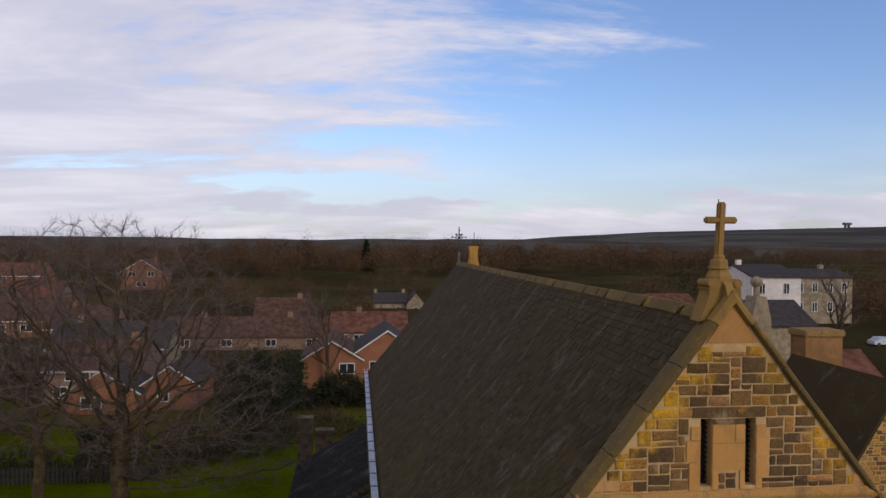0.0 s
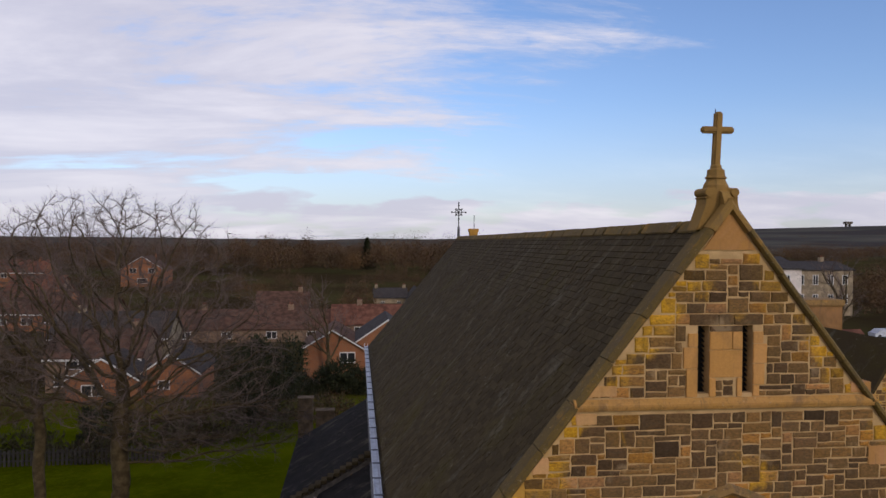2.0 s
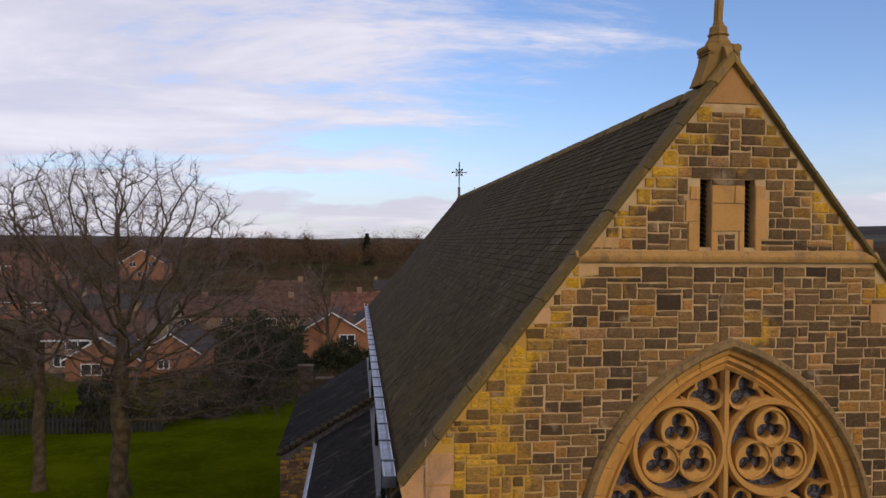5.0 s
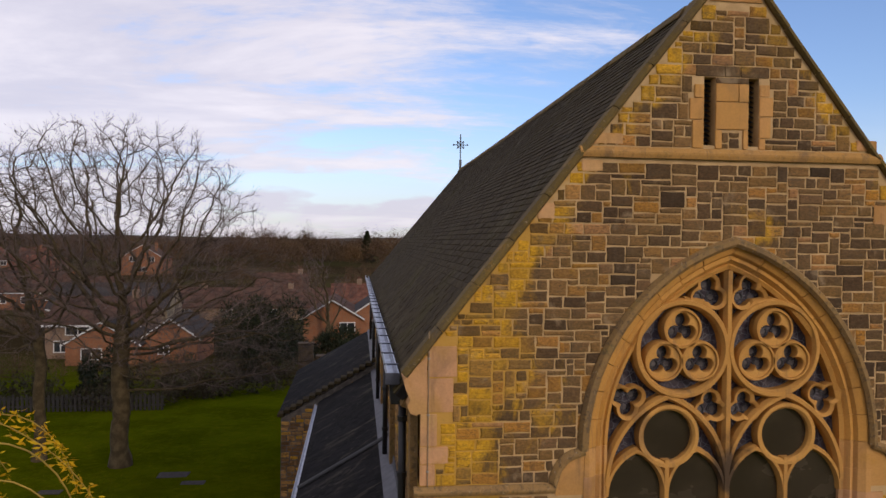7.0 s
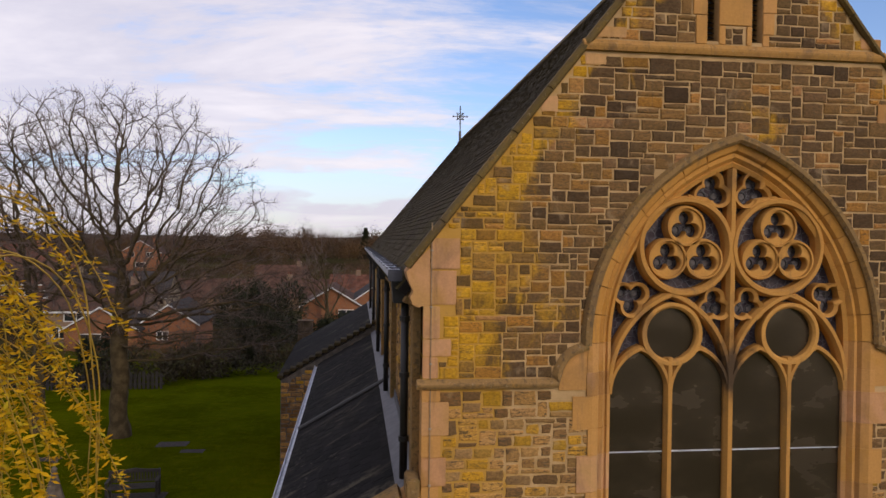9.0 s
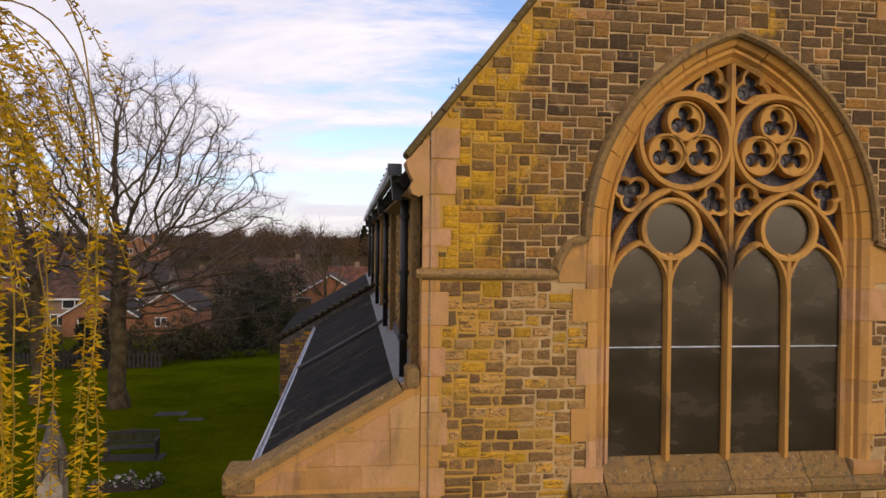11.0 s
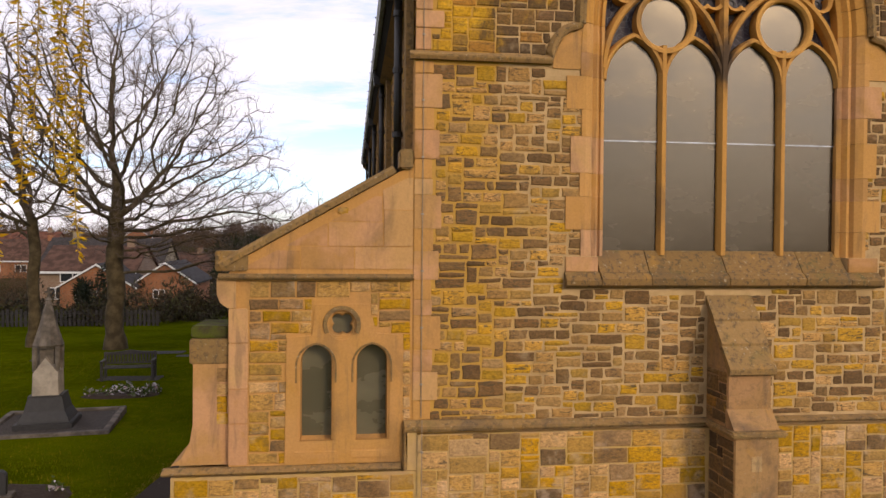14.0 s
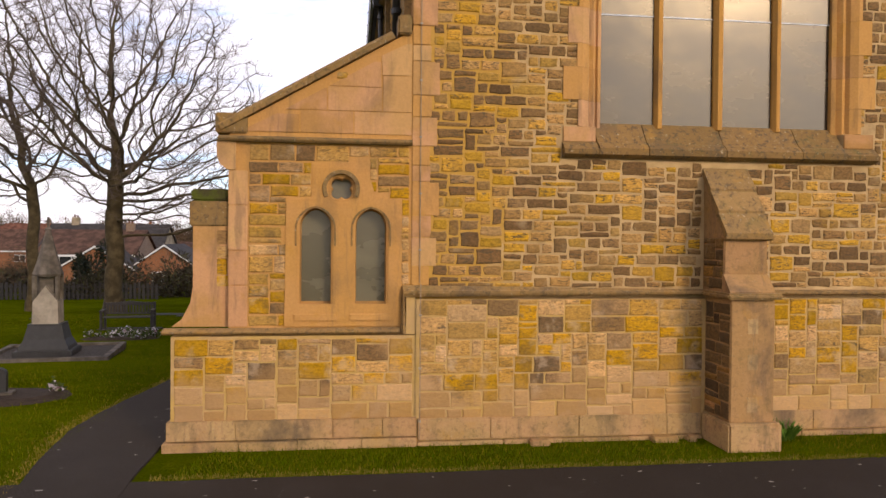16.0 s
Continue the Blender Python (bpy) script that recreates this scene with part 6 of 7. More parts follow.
GZ = lambda x, y: (x, y, ground_z(x, y) - 0.1)
shrub("evergreen_bush", GZ(-13.4, 52), 3.5, 2.8, 6.2, 17000, 0.34, EVERGREEN, "big dark evergreen holly bush at the lawn's edge", 1)
shrub("evergreen_bush", GZ(-16.5, 44), 2.4, 2.0, 2.6, 5000, 0.32, SHRUB, "brown twiggy shrub at the lawn's edge", 2)
shrub("evergreen_bush", GZ(-6.2, 62.0), 4.8, 1.8, 2.8, 11000, 0.34, EVERGREEN, "dark evergreen bush before the brick houses", 3)
shrub("evergreen_bush", GZ(-22.0, 42), 2.2, 1.6, 2.4, 3500, 0.32, EVERGREEN, "dark evergreen bush by the fence", 4)

# clipped hedge and scrub along the end of the lawn
r = random.Random(31)
verts, faces = [], []
for k in range(46):
    x = -46 + k * 1.02
    y = 39.5 + 1.0 * math.sin(k * 0.7) + 10 * max(0.0, min(1.0, (x + 17) / 8))
    bush(verts, faces, Vector((x, y, ground_z(x, y) - 0.1)), 1.1, 0.9, r.uniform(1.0, 2.1), 420, 0.26, r)
tagged(from_data("hedge", verts, faces, SHRUB), "brown winter hedge and scrub along the lawn", "hedge", kind="stuff")

cyp = thing("cypress", GZ(0.1, 352), "tall narrow dark cypress above the woods", "tree")
verts, faces = [], []
for i in range(5000):
    f = r.random() ** 0.8
    rad = 2.7 * (1 - f) ** 0.7 * (0.75 + 0.25 * math.sin(f * 40)) + 0.1
    a = r.uniform(0, 6.283)
    p = Vector((rad * math.cos(a), rad * math.sin(a), 0.5 + f * 13.6))
    e = Vector((math.cos(a) * 0.5, math.sin(a) * 0.5, 0.9)).normalized()
    w = Vector((-math.sin(a), math.cos(a), 0)) * 0.16
    b = len(verts)
    verts.extend([tuple(p - w), tuple(p + w), tuple(p + e * 0.8)])
    faces.append((b, b + 1, b + 2))
cyp.scale = (1.5, 1.5, 1.12)
from_data("foliage", verts, faces, EVERGREEN, cyp)
sv, sf = [], []
tube(sv, sf, [Vector((0, 0, -0.5)), Vector((0, 0, 7)), Vector((0, 0, 13.0))], [0.35, 0.22, 0.05], 6)
from_data("trunk", sv, sf, BARK, cyp)


def woods():
    """Far leafless woods, tree beside tree, with fine upright crowns."""
    r = random.Random(77)
    verts, faces = [], []

    def one(x, y, h, w, n):
        z0 = ground_z(x, y) - 0.3
        c = Vector((x, y, z0))
        for k in range(int(n * 2.6)):
            a, t = r.uniform(0, 6.283), r.random()
            ph = math.acos(1 - 1.05 * t) if t < 0.95 else 1.3
            d = Vector((math.sin(ph) * math.cos(a), math.sin(ph) * math.sin(a), math.cos(ph)))
            f = r.uniform(0.35, 1.0)
            p = c + Vector((d.x * w * f, d.y * w * f, h * 0.35 + d.z * h * 0.62 * f + r.uniform(-0.25, 0.05) * h))
            if p.z < z0:
                p.z = z0 + 0.2
            e = (d * 0.7 + Vector((r.uniform(-.9, .9), r.uniform(-.9, .9), r.uniform(-0.4, 0.7)))).normalized()
            s = h * r.uniform(0.03, 0.085)
            thin = f > 0.72   # bare twigs outside, dense branches within
            wd = e.cross(Vector((r.uniform(-1, 1), r.uniform(-1, 1), r.uniform(-.2, .2)))).normalized() * s * (r.uniform(0.02, 0.06) if thin else r.uniform(0.08, 0.2))
            b = len(verts)
            verts.extend([tuple(p - e * s * 0.5 - wd), tuple(p + e * s * 0.5), tuple(p - e * s * 0.5 + wd)])
            faces.append((b, b + 1, b + 2))

    for k in range(60):             # thicket along the garden fences
        one(r.uniform(-38, -5), r.uniform(47, 55), r.uniform(2.2, 3.8), r.uniform(1.2, 2.2), 150)
    for k in range(30):             # garden trees among the houses
        one(r.uniform(-60, -6), r.uniform(78, 96), r.uniform(4, 6.5), r.uniform(1.6, 2.8), 130)
    for k in range(120):            # small trees behind the houses
        x, y = r.uniform(-120, 22), r.uniform(118, 250)
        if not (-3 < x - 0.045 * y + 5 < 12 and y < 168):
            one(x, y, r.uniform(5, 9.5) if x > -0.2 * y else r.uniform(3.5, 6), r.uniform(2.5, 4.5), 260)
    for k in range(300):           # the near wood; to the west only gardens with small trees
        x, y = r.uniform(-300, 170), r.uniform(290, 420)
        h = r.choice((14.5, 16.0, 17.5, 19.0, 21.0)) * r.uniform(0.94, 1.06) * (1 - 0.15 * (-22 < x < -6))
        if x < -0.21 * y - 5 and k % 2:
            h *= 0.6
        one(x, y, h, r.uniform(5, 9.5), 400)
    for k in range(330):           # the tree line
        x = r.uniform(-460, 560)
        one(x, r.uniform(420, 620), r.uniform(12, 19), r.uniform(7, 12), 330)
    for k in range(200):
        x = r.uniform(-700, 1000)
        one(x, r.uniform(620, 950), r.uniform(7, 12), r.uniform(9, 16), 220)
    for k in range(420):           # hedgerows and copses far off
        x = r.uniform(-1300, 2100)
        one(x, r.uniform(700, 1900), r.uniform(9, 16), r.uniform(12, 26), 90)
    for k in range(60):            # woods to the east, behind the manor
        one(r.uniform(70, 210), r.uniform(118, 190), r.uniform(9, 14), r.uniform(4, 7), 380)
    tagged(from_data("bare_woods", verts, faces, WOODS), "brown leafless woods stretching to the horizon", "woods", kind="stuff")


woods()


# ---- houses ----
def window_part(parent, x, y, z, w, h, ydir=-1):
    """A framed pane; its frame is the part, the pane its piece."""
    fr = bmesh.new()
    t = 0.09
    for a, b, c, d in ((-w / 2, w / 2, 0, t), (-w / 2, w / 2, h - t, h), (-w / 2, -w / 2 + t, t, h - t), (w / 2 - t, w / 2, t, h - t), (-t / 2, t / 2, t, h - t)):
        box(fr, x + a, x + b, y - 0.06, y + 0.05, z + c, z + d)
    f = part("window", fr, WHITE, parent)
    part("pane", boxes((x - w / 2 + t, x + w / 2 - t, y - 0.01, y + 0.01, z + t, z + h - t)), HOUSE_GLASS, f)


def house(at, w, d, eave, apex, gable_front, wall_m, roof_m, label, wins=(), chimneys=(), trim=True, rot=0):
    """A pitched-roof house; at: the middle of its front wall on the ground."""
    h = thing("house", (at[0], at[1], at[2] - 0.4), label, "house", "houses beyond the churchyard")
    h.rotation_euler = (0, 0, radians(rot))
    hw = w / 2
    E_, A = eave + 0.4, apex + 0.4
    if gable_front:
        part("wall", prism(bmesh.new(), [(-hw, 0), (hw, 0), (hw, E_), (0, A), (-hw, E_)], 0, d), wall_m, h)
        for s in (-1, 1):
            k = (A - E_) / hw
            pts = [(s * (hw + 0.35), E_ - 0.35 * k + 0.03), (0, A + 0.03), (0, A + 0.22), (s * (hw + 0.35), E_ - 0.35 * k + 0.2)]
            part("roof", prism(bmesh.new(), pts, -0.25, d + 0.2), roof_m, h)
            if trim:
                pts = [(s * (hw + 0.37), E_ - 0.37 * k + 0.02), (0, A + 0.02), (0, A + 0.2), (s * (hw + 0.37), E_ - 0.37 * k + 0.18)]
                part("bargeboard", prism(bmesh.new(), pts, -0.31, -0.252), WHITE, h)
    else:
        part("wall", prism_x(bmesh.new(), [(0, 0), (d, 0), (d, E_), (d / 2, A), (0, E_)], -hw, hw), wall_m, h)
        for s in (0, 1):
            k = (A - E_) / (d / 2)
            y0 = -0.35 if s == 0 else d + 0.35
            pts = [(y0, E_ - 0.35 * k + 0.03), (d / 2, A + 0.03), (d / 2, A + 0.2), (y0, E_ - 0.35 * k + 0.2)]
            part("roof", prism_x(bmesh.new(), pts, -hw - 0.25, hw + 0.25), roof_m, h)
        if trim:
            part("fascia", boxes((-hw - 0.2, hw + 0.2, -0.42, -0.36, E_ - 0.35 * k - 0.08, E_ - 0.35 * k + 0.12)), WHITE, h)
    for x, z, ww, hh in wins:
        window_part(h, x, -0.02, z + 0.4, ww, hh)
    for x, y in chimneys:
        c = part("chimney", boxes((x - 0.4, x + 0.4, y - 0.3, y + 0.3, E_ - 0.2, A + 0.9), bev=0.02), wall_m, h)
        part("pot", rod(bmesh.new(), (x - 0.15, y, A + 0.9), (x - 0.15, y, A + 1.25), 0.11), TILE_RED, c)
        part("pot", rod(bmesh.new(), (x + 0.17, y, A + 0.9), (x + 0.17, y, A + 1.2), 0.11), TILE_RED, c)
    return h


HZ = lambda x, y: (x, y, ground_z(x, y))
house(HZ(-28.1, 60.5), 6.4, 6, 1.95, 3.9, True, BRICK, TILE_GREY, "orange brick gable with white bargeboards", [(-0.9, 0.5, 1.9, 1.1)])
house(HZ(-30.8, 66), 9.0, 8, 3.45, 5.7, False, BROWNBRICK, TILE, "brown brick house with brown tiled roof", [(-1.4, 2.3, 2.4, 0.95), (2.4, 2.3, 1.5, 0.95), (-3.0, 0.6, 1.4, 1.2)], [(3, 4)])
house(HZ(-22.4, 62), 5.0, 8, 2.4, 4.1, True, BRICK, TILE_GREY, "small orange brick gable with white bargeboards", [(-0.6, 0.8, 1.1, 0.9)])
house(HZ(-7.4, 69.5), 6.2, 9, 3.7, 5.55, True, BRICK, TILE, "orange brick gabled house with white trim", [(1.6, 2.1, 1.7, 1.2)])
house(HZ(-1.4, 70), 6.8, 9, 4.3, 6.6, True, BRICK, TILE_GREY, "orange brick gabled house with grey roof", [(-1.2, 2.2, 1.6, 1.2)])
house(HZ(-2.8, 101), 11.5, 8, 2.6, 5.1, False, BROWNBRICK, TILE_RED, "brick terrace end under a red-brown tiled roof", [(x, 1.0, 1.6, 1.2) for x in (-4.0, -1.6, 0.8)], [(-1.6, 4)], False)
house(HZ(-21.0, 101), 24.4, 8, 2.0, 4.4, False, BROWNBRICK, TILE, "long low terrace under a brown tiled roof", [(x, 0.5, 1.6, 1.1) for x in (-9, -3, 3.5, 9.5)], [(-7, 4), (6, 4)], False)
house(HZ(-72, 227), 13.0, 11, 5.4, 9.4, True, BRICK, TILE, "two-storey brick gable house with white trim", [(-2.8, 4.2, 2.0, 1.6), (2.8, 4.2, 2.0, 1.6), (0, 1.0, 3.0, 1.6)], [(3, 5)])
house(HZ(-108, 225), 15, 9, 4.6, 8.2, False, BRICK, TILE_RED, "red-roofed brick house in the far gardens", [(-4, 2.8, 1.8, 1.4), (4, 2.8, 1.8, 1.4)], [(5, 4)])
house(HZ(-58.5, 116), 13, 8, 3.0, 6.2, False, BRICK, TILE, "orange brick house with sunlit front", [(-4, 1.0, 1.8, 1.2), (0, 1.0, 1.8, 1.2), (4, 1.0, 1.8, 1.2)], [(3, 4)])
house(HZ(-47.5, 108), 10, 8, 2.6, 5.6, False, BRICK, TILE, "orange brick bungalow with brown roof", [(-3, 0.8, 1.8, 1.2), (2, 0.8, 1.8, 1.2)], [(-2, 4)])
house(HZ(-33.0, 77), 13.0, 7, 4.1, 6.6, False, FARSTONE, TILE_GREY, "grey-roofed house behind bare trees", [(-3, 2.5, 1.8, 1.1), (2, 2.5, 1.8, 1.1)], [(-4, 3.5)])
house((3.3, 165, -5.0), 8.0, 8, 3.6, 5.6, False, FARSTONE, TILE_GREY, "old stone cottage with slate roof and chimneys", [(-2, 1.6, 1.0, 1.2), (2, 1.6, 1.0, 1.2)], [(-3.4, 4), (3.4, 4)], False)
house((9.4, 163, -5.0), 4.4, 8, 3.4, 6.0, True, FARSTONE, TILE_GREY, "old stone gable end of a cottage", [(0, 1.6, 1.0, 1.2)], (), False)
house(HZ(-18, 120), 9, 8, 3.0, 5.8, False, BROWNBRICK, TILE, "brown brick house among bare trees", [(-2, 1.2, 1.4, 1.2), (2, 1.2, 1.4, 1.2)], [(3, 4)])
house(HZ(-68, 140), 10, 8, 4.6, 7.6, False, BROWNBRICK, TILE_RED, "brick house with red roof among trees", [(-2, 2.8, 1.4, 1.2), (2, 2.8, 1.4, 1.2)], [(3, 4)])
# buildings east of the church
house((59.5, 95, 0.6), 8.0, 12, 8.0, 9.6, False, RENDER_WHITE, TILE_GREY, "white rendered house with sash windows", [(-2.4, 5.4, 1.0, 1.7), (1.6, 5.4, 1.0, 1.7), (-2.4, 2.0, 1.0, 1.7), (1.8, 2.0, 1.0, 1.9)], [(-3, 6)], False)
house((74.0, 105, 0.6), 11.0, 10, 7.4, 8.6, False, FARSTONE, TILE_GREY, "old stone house with white sash windows", [(x, z, 1.0, 1.7) for x in (-4, -1.4, 1.4, 4) for z in (1.6, 4.9)], [(3, 5)], False)
house((38.5, 60, 1.0), 7.0, 8, 4.5, 6.6, False, FARSTONE, TILE_GREY, "dark slate-roofed stone house beyond the nave", [(1.5, 2.0, 1.0, 1.4)], (), False)
house((53.0, 118, 0.6), 11.0, 10, 0.5, 3.2, False, BRICK, TILE_RED, "red-roofed house beyond the nave", (), (), False)
house((24.6, 30, 0.9), 3.0, 5, 4.6, 6.3, False, FARSTONE, TILE_RED, "low outbuilding with red pantile roof", (), (), False)
hall = house((11.25, 11.0, 0), 3.7, 5.0, 6.7, 9.65, True, MORTAR, SLATE[0], "stone church hall with steep dark slate roof", (), (), False)
build_stones(hall, [t for t in lay(-1.85, 1.85, 4.0, 10.0, 17, "fine") if t[1] + 0.1 < 7.1 + (1.85 - abs(t[0]) - t[2] * UX / 2) * 1.55 and not (abs(t[0] - 0.3) < 0.6 and 5.4 < t[1] < 8.1)], "middle", front(0.0), (-1, 7), 120)
lw = part("window", sweep(bmesh.new(), arch_line(0.34, 7.5, 0.1, 5.8, 8, 0.3), [(-0.05, 0.05), (-0.05, -0.06), (0.10, -0.06), (0.10, 0.05)]), ASHLAR, hall, "round-headed stone window")
part("pane", prism(bmesh.new(), arch_line(0.32, 7.5, 0.1, 5.8, 8, 0.3), -0.012, -0.004), HOUSE_GLASS, lw)
part("glazing_bar", boxes((-0.03, 0.63, -0.03, -0.013, 6.6, 6.66), (0.27, 0.33, -0.03, -0.013, 5.8, 7.8)), WHITE, lw)
STACKSTONE = ashlar_mat("brown_stack_stone", (0.22, 0.135, 0.072), (0.25, 0.155, 0.082), False, 0.5, 0.2)
stack = thing("chimney_stack", (13.6, 18.2, 4.8), "broad stone chimney stack with moulded cap", "chimney")
part("shaft", boxes((-0.8, 0.8, -0.5, 0.5, 0, 5.45), bev=0.02), STACKSTONE, stack)
part("cap", boxes((-0.88, 0.88, -0.58, 0.58, 5.45, 5.72), bev=0.05), STRING, stack)
pin = thing("stone_pinnacle", (15.0, 25, 6), "small stone pinnacle with ball finial", "pinnacle")
part("body", prism(bmesh.new(), [(-0.7, 0), (0.7, 0), (0.5, 4.2), (0.25, 5.3), (-0.25, 5.3), (-0.5, 4.2)], -0.5, 0.5), FARSTONE, pin)
bm = bmesh.new()
bmesh.ops.create_icosphere(bm, subdivisions=2, radius=0.3, matrix=Matrix.Translation((0, 0, 6.0)))
rod(bm, (0, 0, 5.2), (0, 0, 6.2), 0.16)
part("ball", bm, FARSTONE, pin)
tur = thing("bell_turret", (3.1, 40, 6.4), "slim stone turret with weather vane behind the nave", "turret")
part("body", prism(bmesh.new(), [(-0.75, 0), (0.75, 0), (0.42, 5.6), (0.26, 6.3), (0.26, 6.9), (0.32, 6.95), (0.32, 7.15), (-0.32, 7.15), (-0.32, 6.95), (-0.26, 6.9), (-0.26, 6.3), (-0.42, 5.6)], -0.3, 0.3), ashlar_mat("ochre_turret_stone", (0.40, 0.25, 0.07), (0.46, 0.28, 0.08)), tur)
part("vane", rod(bmesh.new(), (0.05, 0, 7.1), (0.05, 0, 8.1), 0.022), IRON, tur)
water = thing("water_tower", (1830, 2500, ground_z(1830, 2500)), "water tower on the distant hill", "tower")
part("tank", boxes((-13, 13, -9, 9, 11, 20)), GREYSTONE, water)
part("leg", boxes((-9, -5, -5, 5, -4, 11)), GREYSTONE, water)
part("leg", boxes((5, 9, -5, 5, -4, 11)), GREYSTONE, water)
# parked car by the manor
car = thing("car", (80.5, 99, ground_z(80, 99)), "silver-blue parked car by the stone house", "car")
part("body", prism(bmesh.new(), [(-2.0, 0.3), (2.0, 0.3), (2.0, 0.8), (1.2, 0.95), (0.7, 1.45), (-1.0, 1.45), (-1.6, 0.95), (-2.0, 0.9)], -0.85, 0.85), GUTTER, car)
for x in (-1.2, 1.2):
    part("wheel", rod(bmesh.new(), (x, -0.9, 0.32), (x, 0.9, 0.32), 0.32, 14), IRON, car)

# ---- churchyard things ----
def bench():
    b = thing("garden_bench", (-12.2, 16.2, ground_z(-12, 16.2)), "dark wooden slatted bench on a stone slab", "bench")
    b.rotation_euler = (0, 0, radians(6))
    w = 0.78
    for s in (-1, 1):
        part("front_leg", boxes((s * w - 0.04, s * w + 0.04, -0.32, -0.25, 0, 0.64), bev=0.008), BENCHWOOD, b)
        part("back_leg", boxes((s * w - 0.04, s * w + 0.04, 0.25, 0.32, 0, 0.90), bev=0.008), BENCHWOOD, b)
        part("armrest", boxes((s * w - 0.05, s * w + 0.05, -0.36, 0.30, 0.64, 0.68), bev=0.008), BENCHWOOD, b)
    for i in range(5):
        part("seat_slat", boxes((-w, w, -0.30 + i * 0.115, -0.21 + i * 0.115, 0.42, 0.445), bev=0.004), BENCHWOOD, b)
    top = [(-w, 0.80), (-w, 0.88), (-0.35, 0.90), (0, 0.95), (0.35, 0.90), (w, 0.88), (w, 0.80)]
    part("top_rail", prism(bmesh.new(), top, 0.26, 0.31), BENCHWOOD, b)
    part("bottom_rail", boxes((-w, w, 0.26, 0.31, 0.49, 0.55), bev=0.004), BENCHWOOD, b)
    for i in range(15):
        x = -w + 0.1 + i * (2 * w - 0.2) / 14
        part("back_slat", boxes((x - 0.03, x + 0.03, 0.275, 0.295, 0.55, 0.82)), BENCHWOOD, b)
    single("bench_slab", boxes((-13.2, -11.2, 15.65, 16.75, ground_z(0, 16.2) - 0.12, ground_z(0, 16.2) + 0.015), bev=0.01), GRAVEL, "worn stone slab under the bench", "slab")


bench()


def monument():
    x, y = -11.92, 9.1
    z = ground_z(x, y)
    m = thing("grave_monument", (x, y, z), "gabled stone grave monument with spire on dark steps", "monument")
    m.rotation_euler = (0, 0, radians(8))
    part("base_step", boxes((-0.62, 0.62, -0.54, 0.54, 0, 0.20), bev=0.02), BLACKSTONE, m)
    bm = bmesh.new()
    rings = []
    for h, k in ((0.20, 0.54), (0.27, 0.52), (0.45, 0.43), (0.75, 0.36), (0.80, 0.36)):
        rings.append([bm.verts.new((sx * k, sy * k * 0.85, h)) for sx, sy in ((-1, -1), (1, -1), (1, 1), (-1, 1))])
    for ra_, rb_ in zip(rings, rings[1:]):
        for k in range(4):
            bm.faces.new((ra_[k], ra_[(k + 1) % 4], rb_[(k + 1) % 4], rb_[k]))
    bm.faces.new(rings[-1]), bm.faces.new(rings[0][::-1])
    part("sloped_plinth", bm, BLACKSTONE, m)
    part("die", prism(bmesh.new(), [(-0.28, 0.80), (0.28, 0.80), (0.265, 1.32), (0, 1.68), (-0.265, 1.32)], -0.27, 0.27), MARBLE, m, "weathered white marble tablet")
    for sx in (-1, 1):
        for sy in (-1, 1):
            part("colonnette", rod(bmesh.new(), (sx * 0.24, sy * 0.2, 1.35), (sx * 0.24, sy * 0.2, 1.92), 0.055), GREYSTONE, m)
    part("shaft", boxes((-0.15, 0.15, -0.14, 0.14, 1.5, 1.95), bev=0.01), GREYSTONE, m)
    bm = bmesh.new()
    rings = []
    for h, k in ((1.90, 0.31), (1.96, 0.34), (2.06, 0.30), (2.40, 0.20), (2.98, 0.055), (3.01, 0.08), (3.07, 0.03)):
        rings.append([bm.verts.new((k * math.cos(math.pi * (q + 0.5) / 4), k * math.sin(math.pi * (q + 0.5) / 4), h)) for q in range(8)])
    for ra_, rb_ in zip(rings, rings[1:]):
        for k in range(8):
            bm.faces.new((ra_[k], ra_[(k + 1) % 8], rb_[(k + 1) % 8], rb_[k]))
    bm.faces.new(rings[-1]), bm.faces.new(rings[0][::-1])
    part("spire", bm, GREYSTONE, m, "sooty stone spire")
    part("cross", boxes((-0.022, 0.022, -0.022, 0.022, 3.05, 3.30), (-0.075, 0.075, -0.02, 0.02, 3.17, 3.215)), GREYSTONE, m)
    k = thing("grave_kerb", (x + 0.15, y + 0.1, z), "grey stone grave kerb filled with gravel", "grave")
    k.rotation_euler = (0, 0, radians(8))
    for a in ((-1.35, 1.35, -1.25, -1.1), (-1.35, 1.35, 1.1, 1.25), (-1.35, -1.2, -1.1, 1.1), (1.2, 1.35, -1.1, 1.1)):
        part("kerb_stone", boxes((a[0], a[1], a[2], a[3], -0.15, 0.13), bev=0.015), GREYSTONE, k)
    part("gravel", boxes((-1.2, 1.2, -1.1, 1.1, -0.15, 0.07)), GRAVEL, k)


monument()


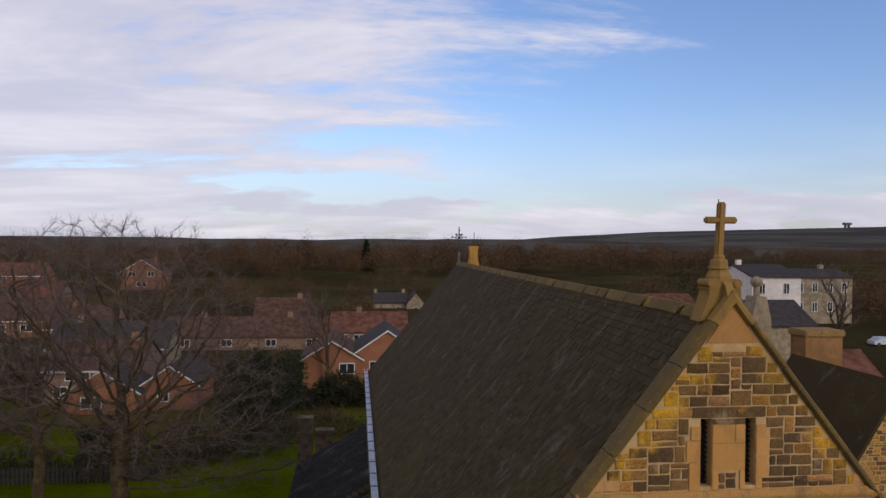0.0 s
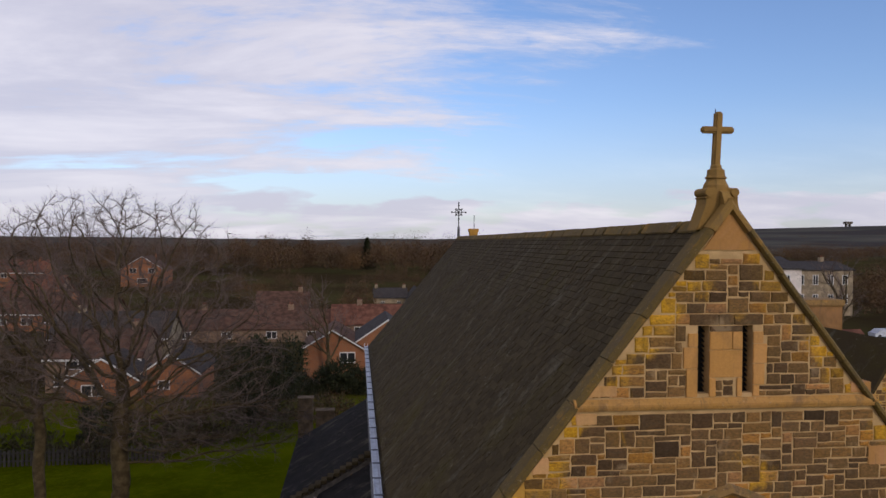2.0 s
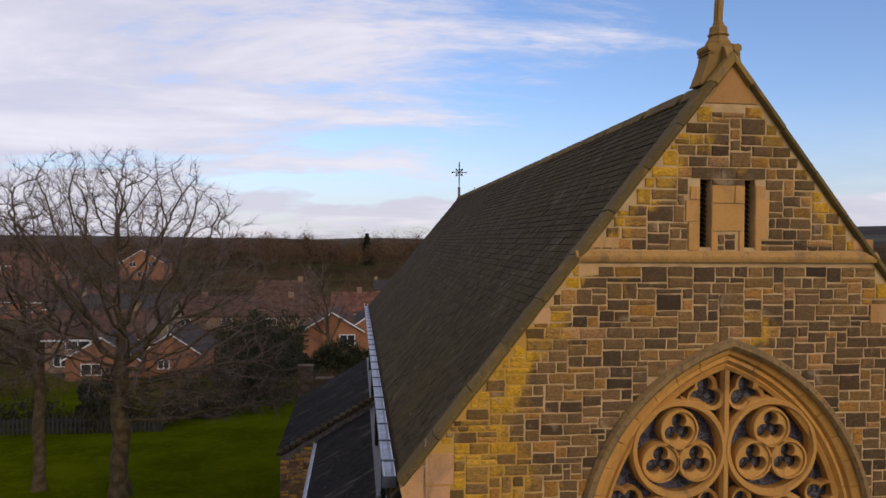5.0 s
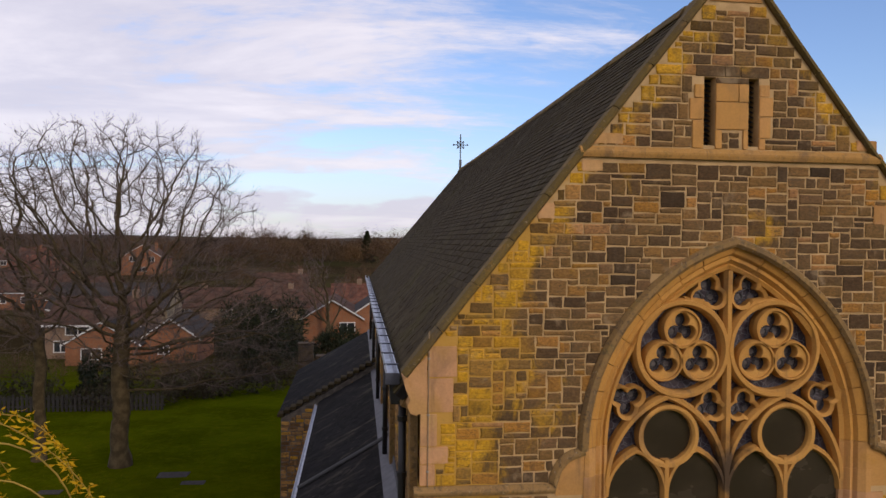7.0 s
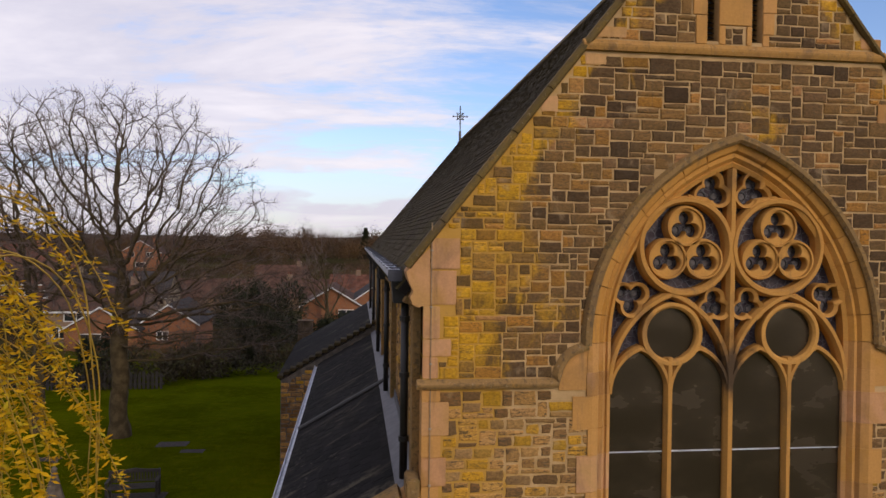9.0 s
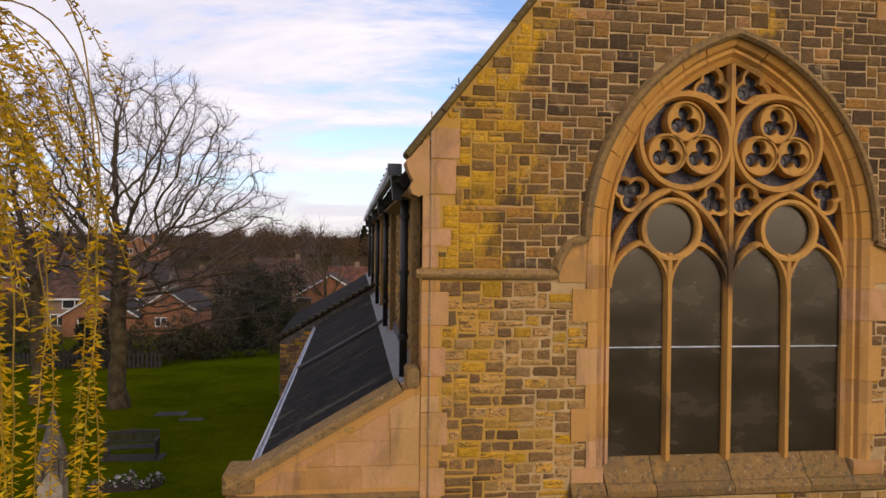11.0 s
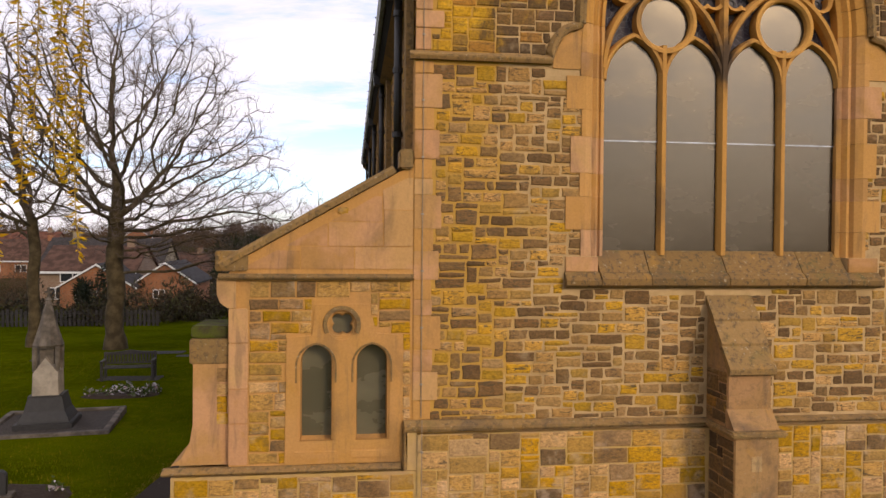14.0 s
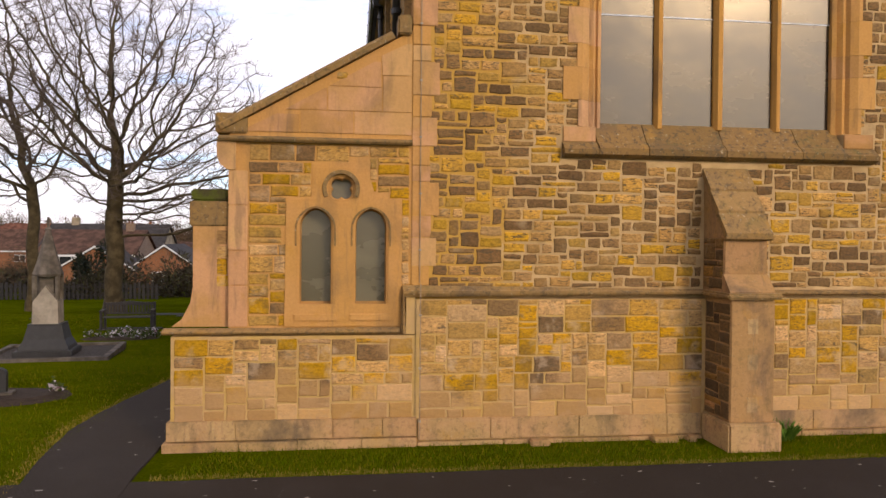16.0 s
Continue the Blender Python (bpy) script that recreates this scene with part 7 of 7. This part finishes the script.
def flower_bed(x0, x1, y0, y1, seed, n):
    r = random.Random(seed)
    zc = lambda x, y: ground_z(x, y)
    bed = thing("flower_bed", ((x0 + x1) / 2, (y0 + y1) / 2, 0), "soil bed with small white and purple flowers", "flower bed")
    cx, cy = (x0 + x1) / 2, (y0 + y1) / 2
    bm = bmesh.new()
    ring = [(0.5 * (x1 - x0) * math.cos(a), 0.5 * (y1 - y0) * math.sin(a)) for a in np.linspace(0, 6.283, 25)[:-1]]
    va = [bm.verts.new((p * r.uniform(0.93, 1.05), q * r.uniform(0.93, 1.05), zc(cx + p, cy + q) - 0.02)) for p, q in ring]
    vb = [bm.verts.new((v.co.x * 0.7, v.co.y * 0.7, v.co.z + 0.08)) for v in va]
    for i in range(24):
        bm.faces.new((va[i], va[(i + 1) % 24], vb[(i + 1) % 24], vb[i]))
    bm.faces.new(vb)
    part("soil", bm, SOIL, bed)
    verts, faces = [], []
    for k in range(n):
        a, f = r.uniform(0, 6.28), math.sqrt(r.random())
        px, py = 0.42 * (x1 - x0) * f * math.cos(a), 0.42 * (y1 - y0) * f * math.sin(a)
        bush(verts, faces, Vector((px, py, zc(cx + px, cy + py) + 0.04)), 0.14, 0.14, r.uniform(0.14, 0.26), 55, 0.08, r, 0.9)
    tagged(from_data("bedding", verts, faces, PETALS, bed), kind="stuff")


flower_bed(-12.7, -10.3, 12.5, 13.9, 3, 16)
flower_bed(-11.6, -9.3, 2.7, 4.6, 4, 2)


def headstone(x, y, w, h, material, label, tilt=0):
    s = thing("headstone", (x, y, ground_z(x, y)), label, "headstone")
    s.rotation_euler = (radians(tilt), 0, radians(10))
    pts = [(-w / 2, -0.2), (w / 2, -0.2), (w / 2, h * 0.8)] + [(w / 2 * math.cos(a), h * 0.8 + h * 0.2 * math.sin(a)) for a in np.linspace(0.3, 2.84, 8)] + [(-w / 2, h * 0.8)]
    part("slab", prism(bmesh.new(), pts, -0.06, 0.06), material, s)
    part("base", boxes((-w / 2 - 0.1, w / 2 + 0.1, -0.16, 0.16, -0.2, 0.1), bev=0.01), GREYSTONE, s)


headstone(-14.75, 11.6, 0.65, 1.5, BLACKSTONE, "dark polished headstone on the lawn", 4)
headstone(-10.55, 3.6, 0.32, 0.5, BLACKSTONE, "small black memorial in a flower bed")
for x, y, w, d in ((-12.7, 23.5, 1.3, 0.8), (-17.0, 21.5, 0.9, 0.5), (-11.6, 22.2, 1.0, 0.6), (-19.6, 21.0, 0.9, 0.6)):
    z = ground_z(x, y)
    single("ledger_stone", boxes((x - w / 2, x + w / 2, y - d / 2, y + d / 2, z - 0.1, z + 0.03), bev=0.015), GRAVEL, "flat pale grave stone set in the lawn", "grave stone")
# old stone piers past the vestry
PIERSTONE = plain_mat("brown_pier_stone", (0.155, 0.105, 0.062), 0.9, 0, 0.5, 2.5, 0.6)
r = random.Random(41)
for x, w, top in ((-8.25, 0.85, 3.1), (-7.2, 1.05, 2.5)):
    base = ground_z(0, 34.4) - 0.1
    old = thing("stone_pier", (x, 34.4, base), "weathered brown stone pier past the vestry", "pier")
    z = 0.0
    while z < top - base - 0.1:
        h, cut = r.uniform(0.2, 0.34), r.uniform(0.3, 0.7) * w
        part("stone", boxes((0, cut - 0.012, r.uniform(-0.02, 0.02), 0.7, z, z + h - 0.012), bev=0.015), PIERSTONE, old)
        part("stone", boxes((cut, w + r.uniform(-0.03, 0.03), r.uniform(-0.02, 0.02), 0.7, z, z + h - 0.012), bev=0.015), PIERSTONE, old)
        z += h
    part("cap", boxes((-0.05, w + 0.05, -0.05, 0.75, z, z + 0.09), bev=0.02), PIERSTONE, old)
# picket fence at the foot of the lawn
fence = thing("fence", (-26, 38.2, ground_z(-26, 38.2)), "dark wooden fence at the end of the lawn", "fence")
for i in range(70):
    part("board", boxes((-9 + i * 0.26, -9 + i * 0.26 + 0.16, -0.02, 0.02, -0.2, 0.95 + 0.06 * (i % 3))), BENCHWOOD, fence)
part("rail", boxes((-9.1, 9.2, 0.02, 0.07, 0.25, 0.35), (-9.1, 9.2, 0.02, 0.07, 0.75, 0.84)), BENCHWOOD, fence)

# daffodil clump, loose stones by the wall
clump = thing("daffodil_leaves", (0.75, -0.32, 0.0), "green clump of narrow daffodil leaves by the wall", "plant")
verts, faces = [], []
for k in range(70):
    a, l = r.uniform(0, 6.28), r.uniform(0.18, 0.34)
    e = Vector((math.cos(a) * r.uniform(0.2, 0.8), math.sin(a) * r.uniform(0.2, 0.8), 1)).normalized()
    w = Vector((-math.sin(a), math.cos(a), 0)) * 0.007
    o = Vector((r.uniform(-.1, .1), r.uniform(-.08, .08), 0))
    b = len(verts)
    mid = o + e * l * 0.6
    tip = o + e * l + Vector((e.x, e.y, -0.5)) * l * 0.22
    verts.extend([tuple(o - w), tuple(o + w), tuple(mid + w), tuple(tip), tuple(mid - w)])
    faces.append((b, b + 1, b + 2, b + 3, b + 4))
from_data("leaves", verts, faces, foliage_mat("daffodil_green", [(0, (0.05, 0.11, 0.01)), (1, (0.10, 0.17, 0.02))]), clump)
for x, w in ((-1.02, 0.34), (-0.55, 0.12), (-2.6, 0.25)):
    single("loose_stone", boxes((x, x + w, -0.30, -0.14, -0.02, 0.07), bev=0.02), FOOT, "loose broken stone at the wall's foot", "stone")


# ---- grass blades ----
def blades(name, count, area, seed, size, material=BLADE):
    r = random.Random(seed)
    verts, faces = [], []
    n = 0
    while n < count:
        p = area(r)
        if p is None:
            continue
        x, y = p
        z = ground_z(x, y) - 0.01
        h = size * r.uniform(0.5, 1.3)
        a = r.uniform(0, 6.28)
        w = size * 0.10
        lx, ly = r.uniform(-0.5, 0.5) * h, r.uniform(-0.5, 0.5) * h
        b = len(verts)
        verts.extend([(x - w * math.cos(a), y - w * math.sin(a), z), (x + w * math.cos(a), y + w * math.sin(a), z), (x + lx, y + ly, z + h)])
        faces.append((b, b + 1, b + 2))
        n += 1
    tagged(from_data(name, verts, faces, material), "short green and straw-coloured lawn grass", "grass", kind="stuff")


def verge(r):
    x, y = r.uniform(-7.0, 3.5), -0.12 - 1.10 * r.random() ** 0.9
    if x < -6.7 + 0.3 * (y + 1) or (-0.35 < x < 0.42 and y > -0.8):
        return None
    return x, y


def lawn(r):
    y = r.uniform(-2.5, 24)
    left = -8.25 + 0.05 * y
    x = left - 9 * r.random() ** 1.3 - (0.25 * y if y > 0 else 0) * r.random()
    if abs(x + 11.7) < 1.7 and abs(y - 9.2) < 1.6 or abs(x + 11.5) < 1.2 and abs(y - 13.2) < 0.8:
        return None
    return x, y


def path_edge(r):
    if r.random() < 0.5:
        x = r.uniform(-6.9, 3.5)
        return x, -1.16 + abs(r.gauss(0, 0.07))
    y = r.uniform(-2.4, 14)
    return -8.05 - 0.14 * min(3, max(0, y + 2)) + 0.09 * max(0, y - 2) - abs(r.gauss(0, 0.10)), y


blades("verge_grass", 16000, verge, 1, 0.055)
blades("edge_moss", 9000, path_edge, 5, 0.045, STRAW)
blades("lawn_grass", 42000, lawn, 2, 0.06)
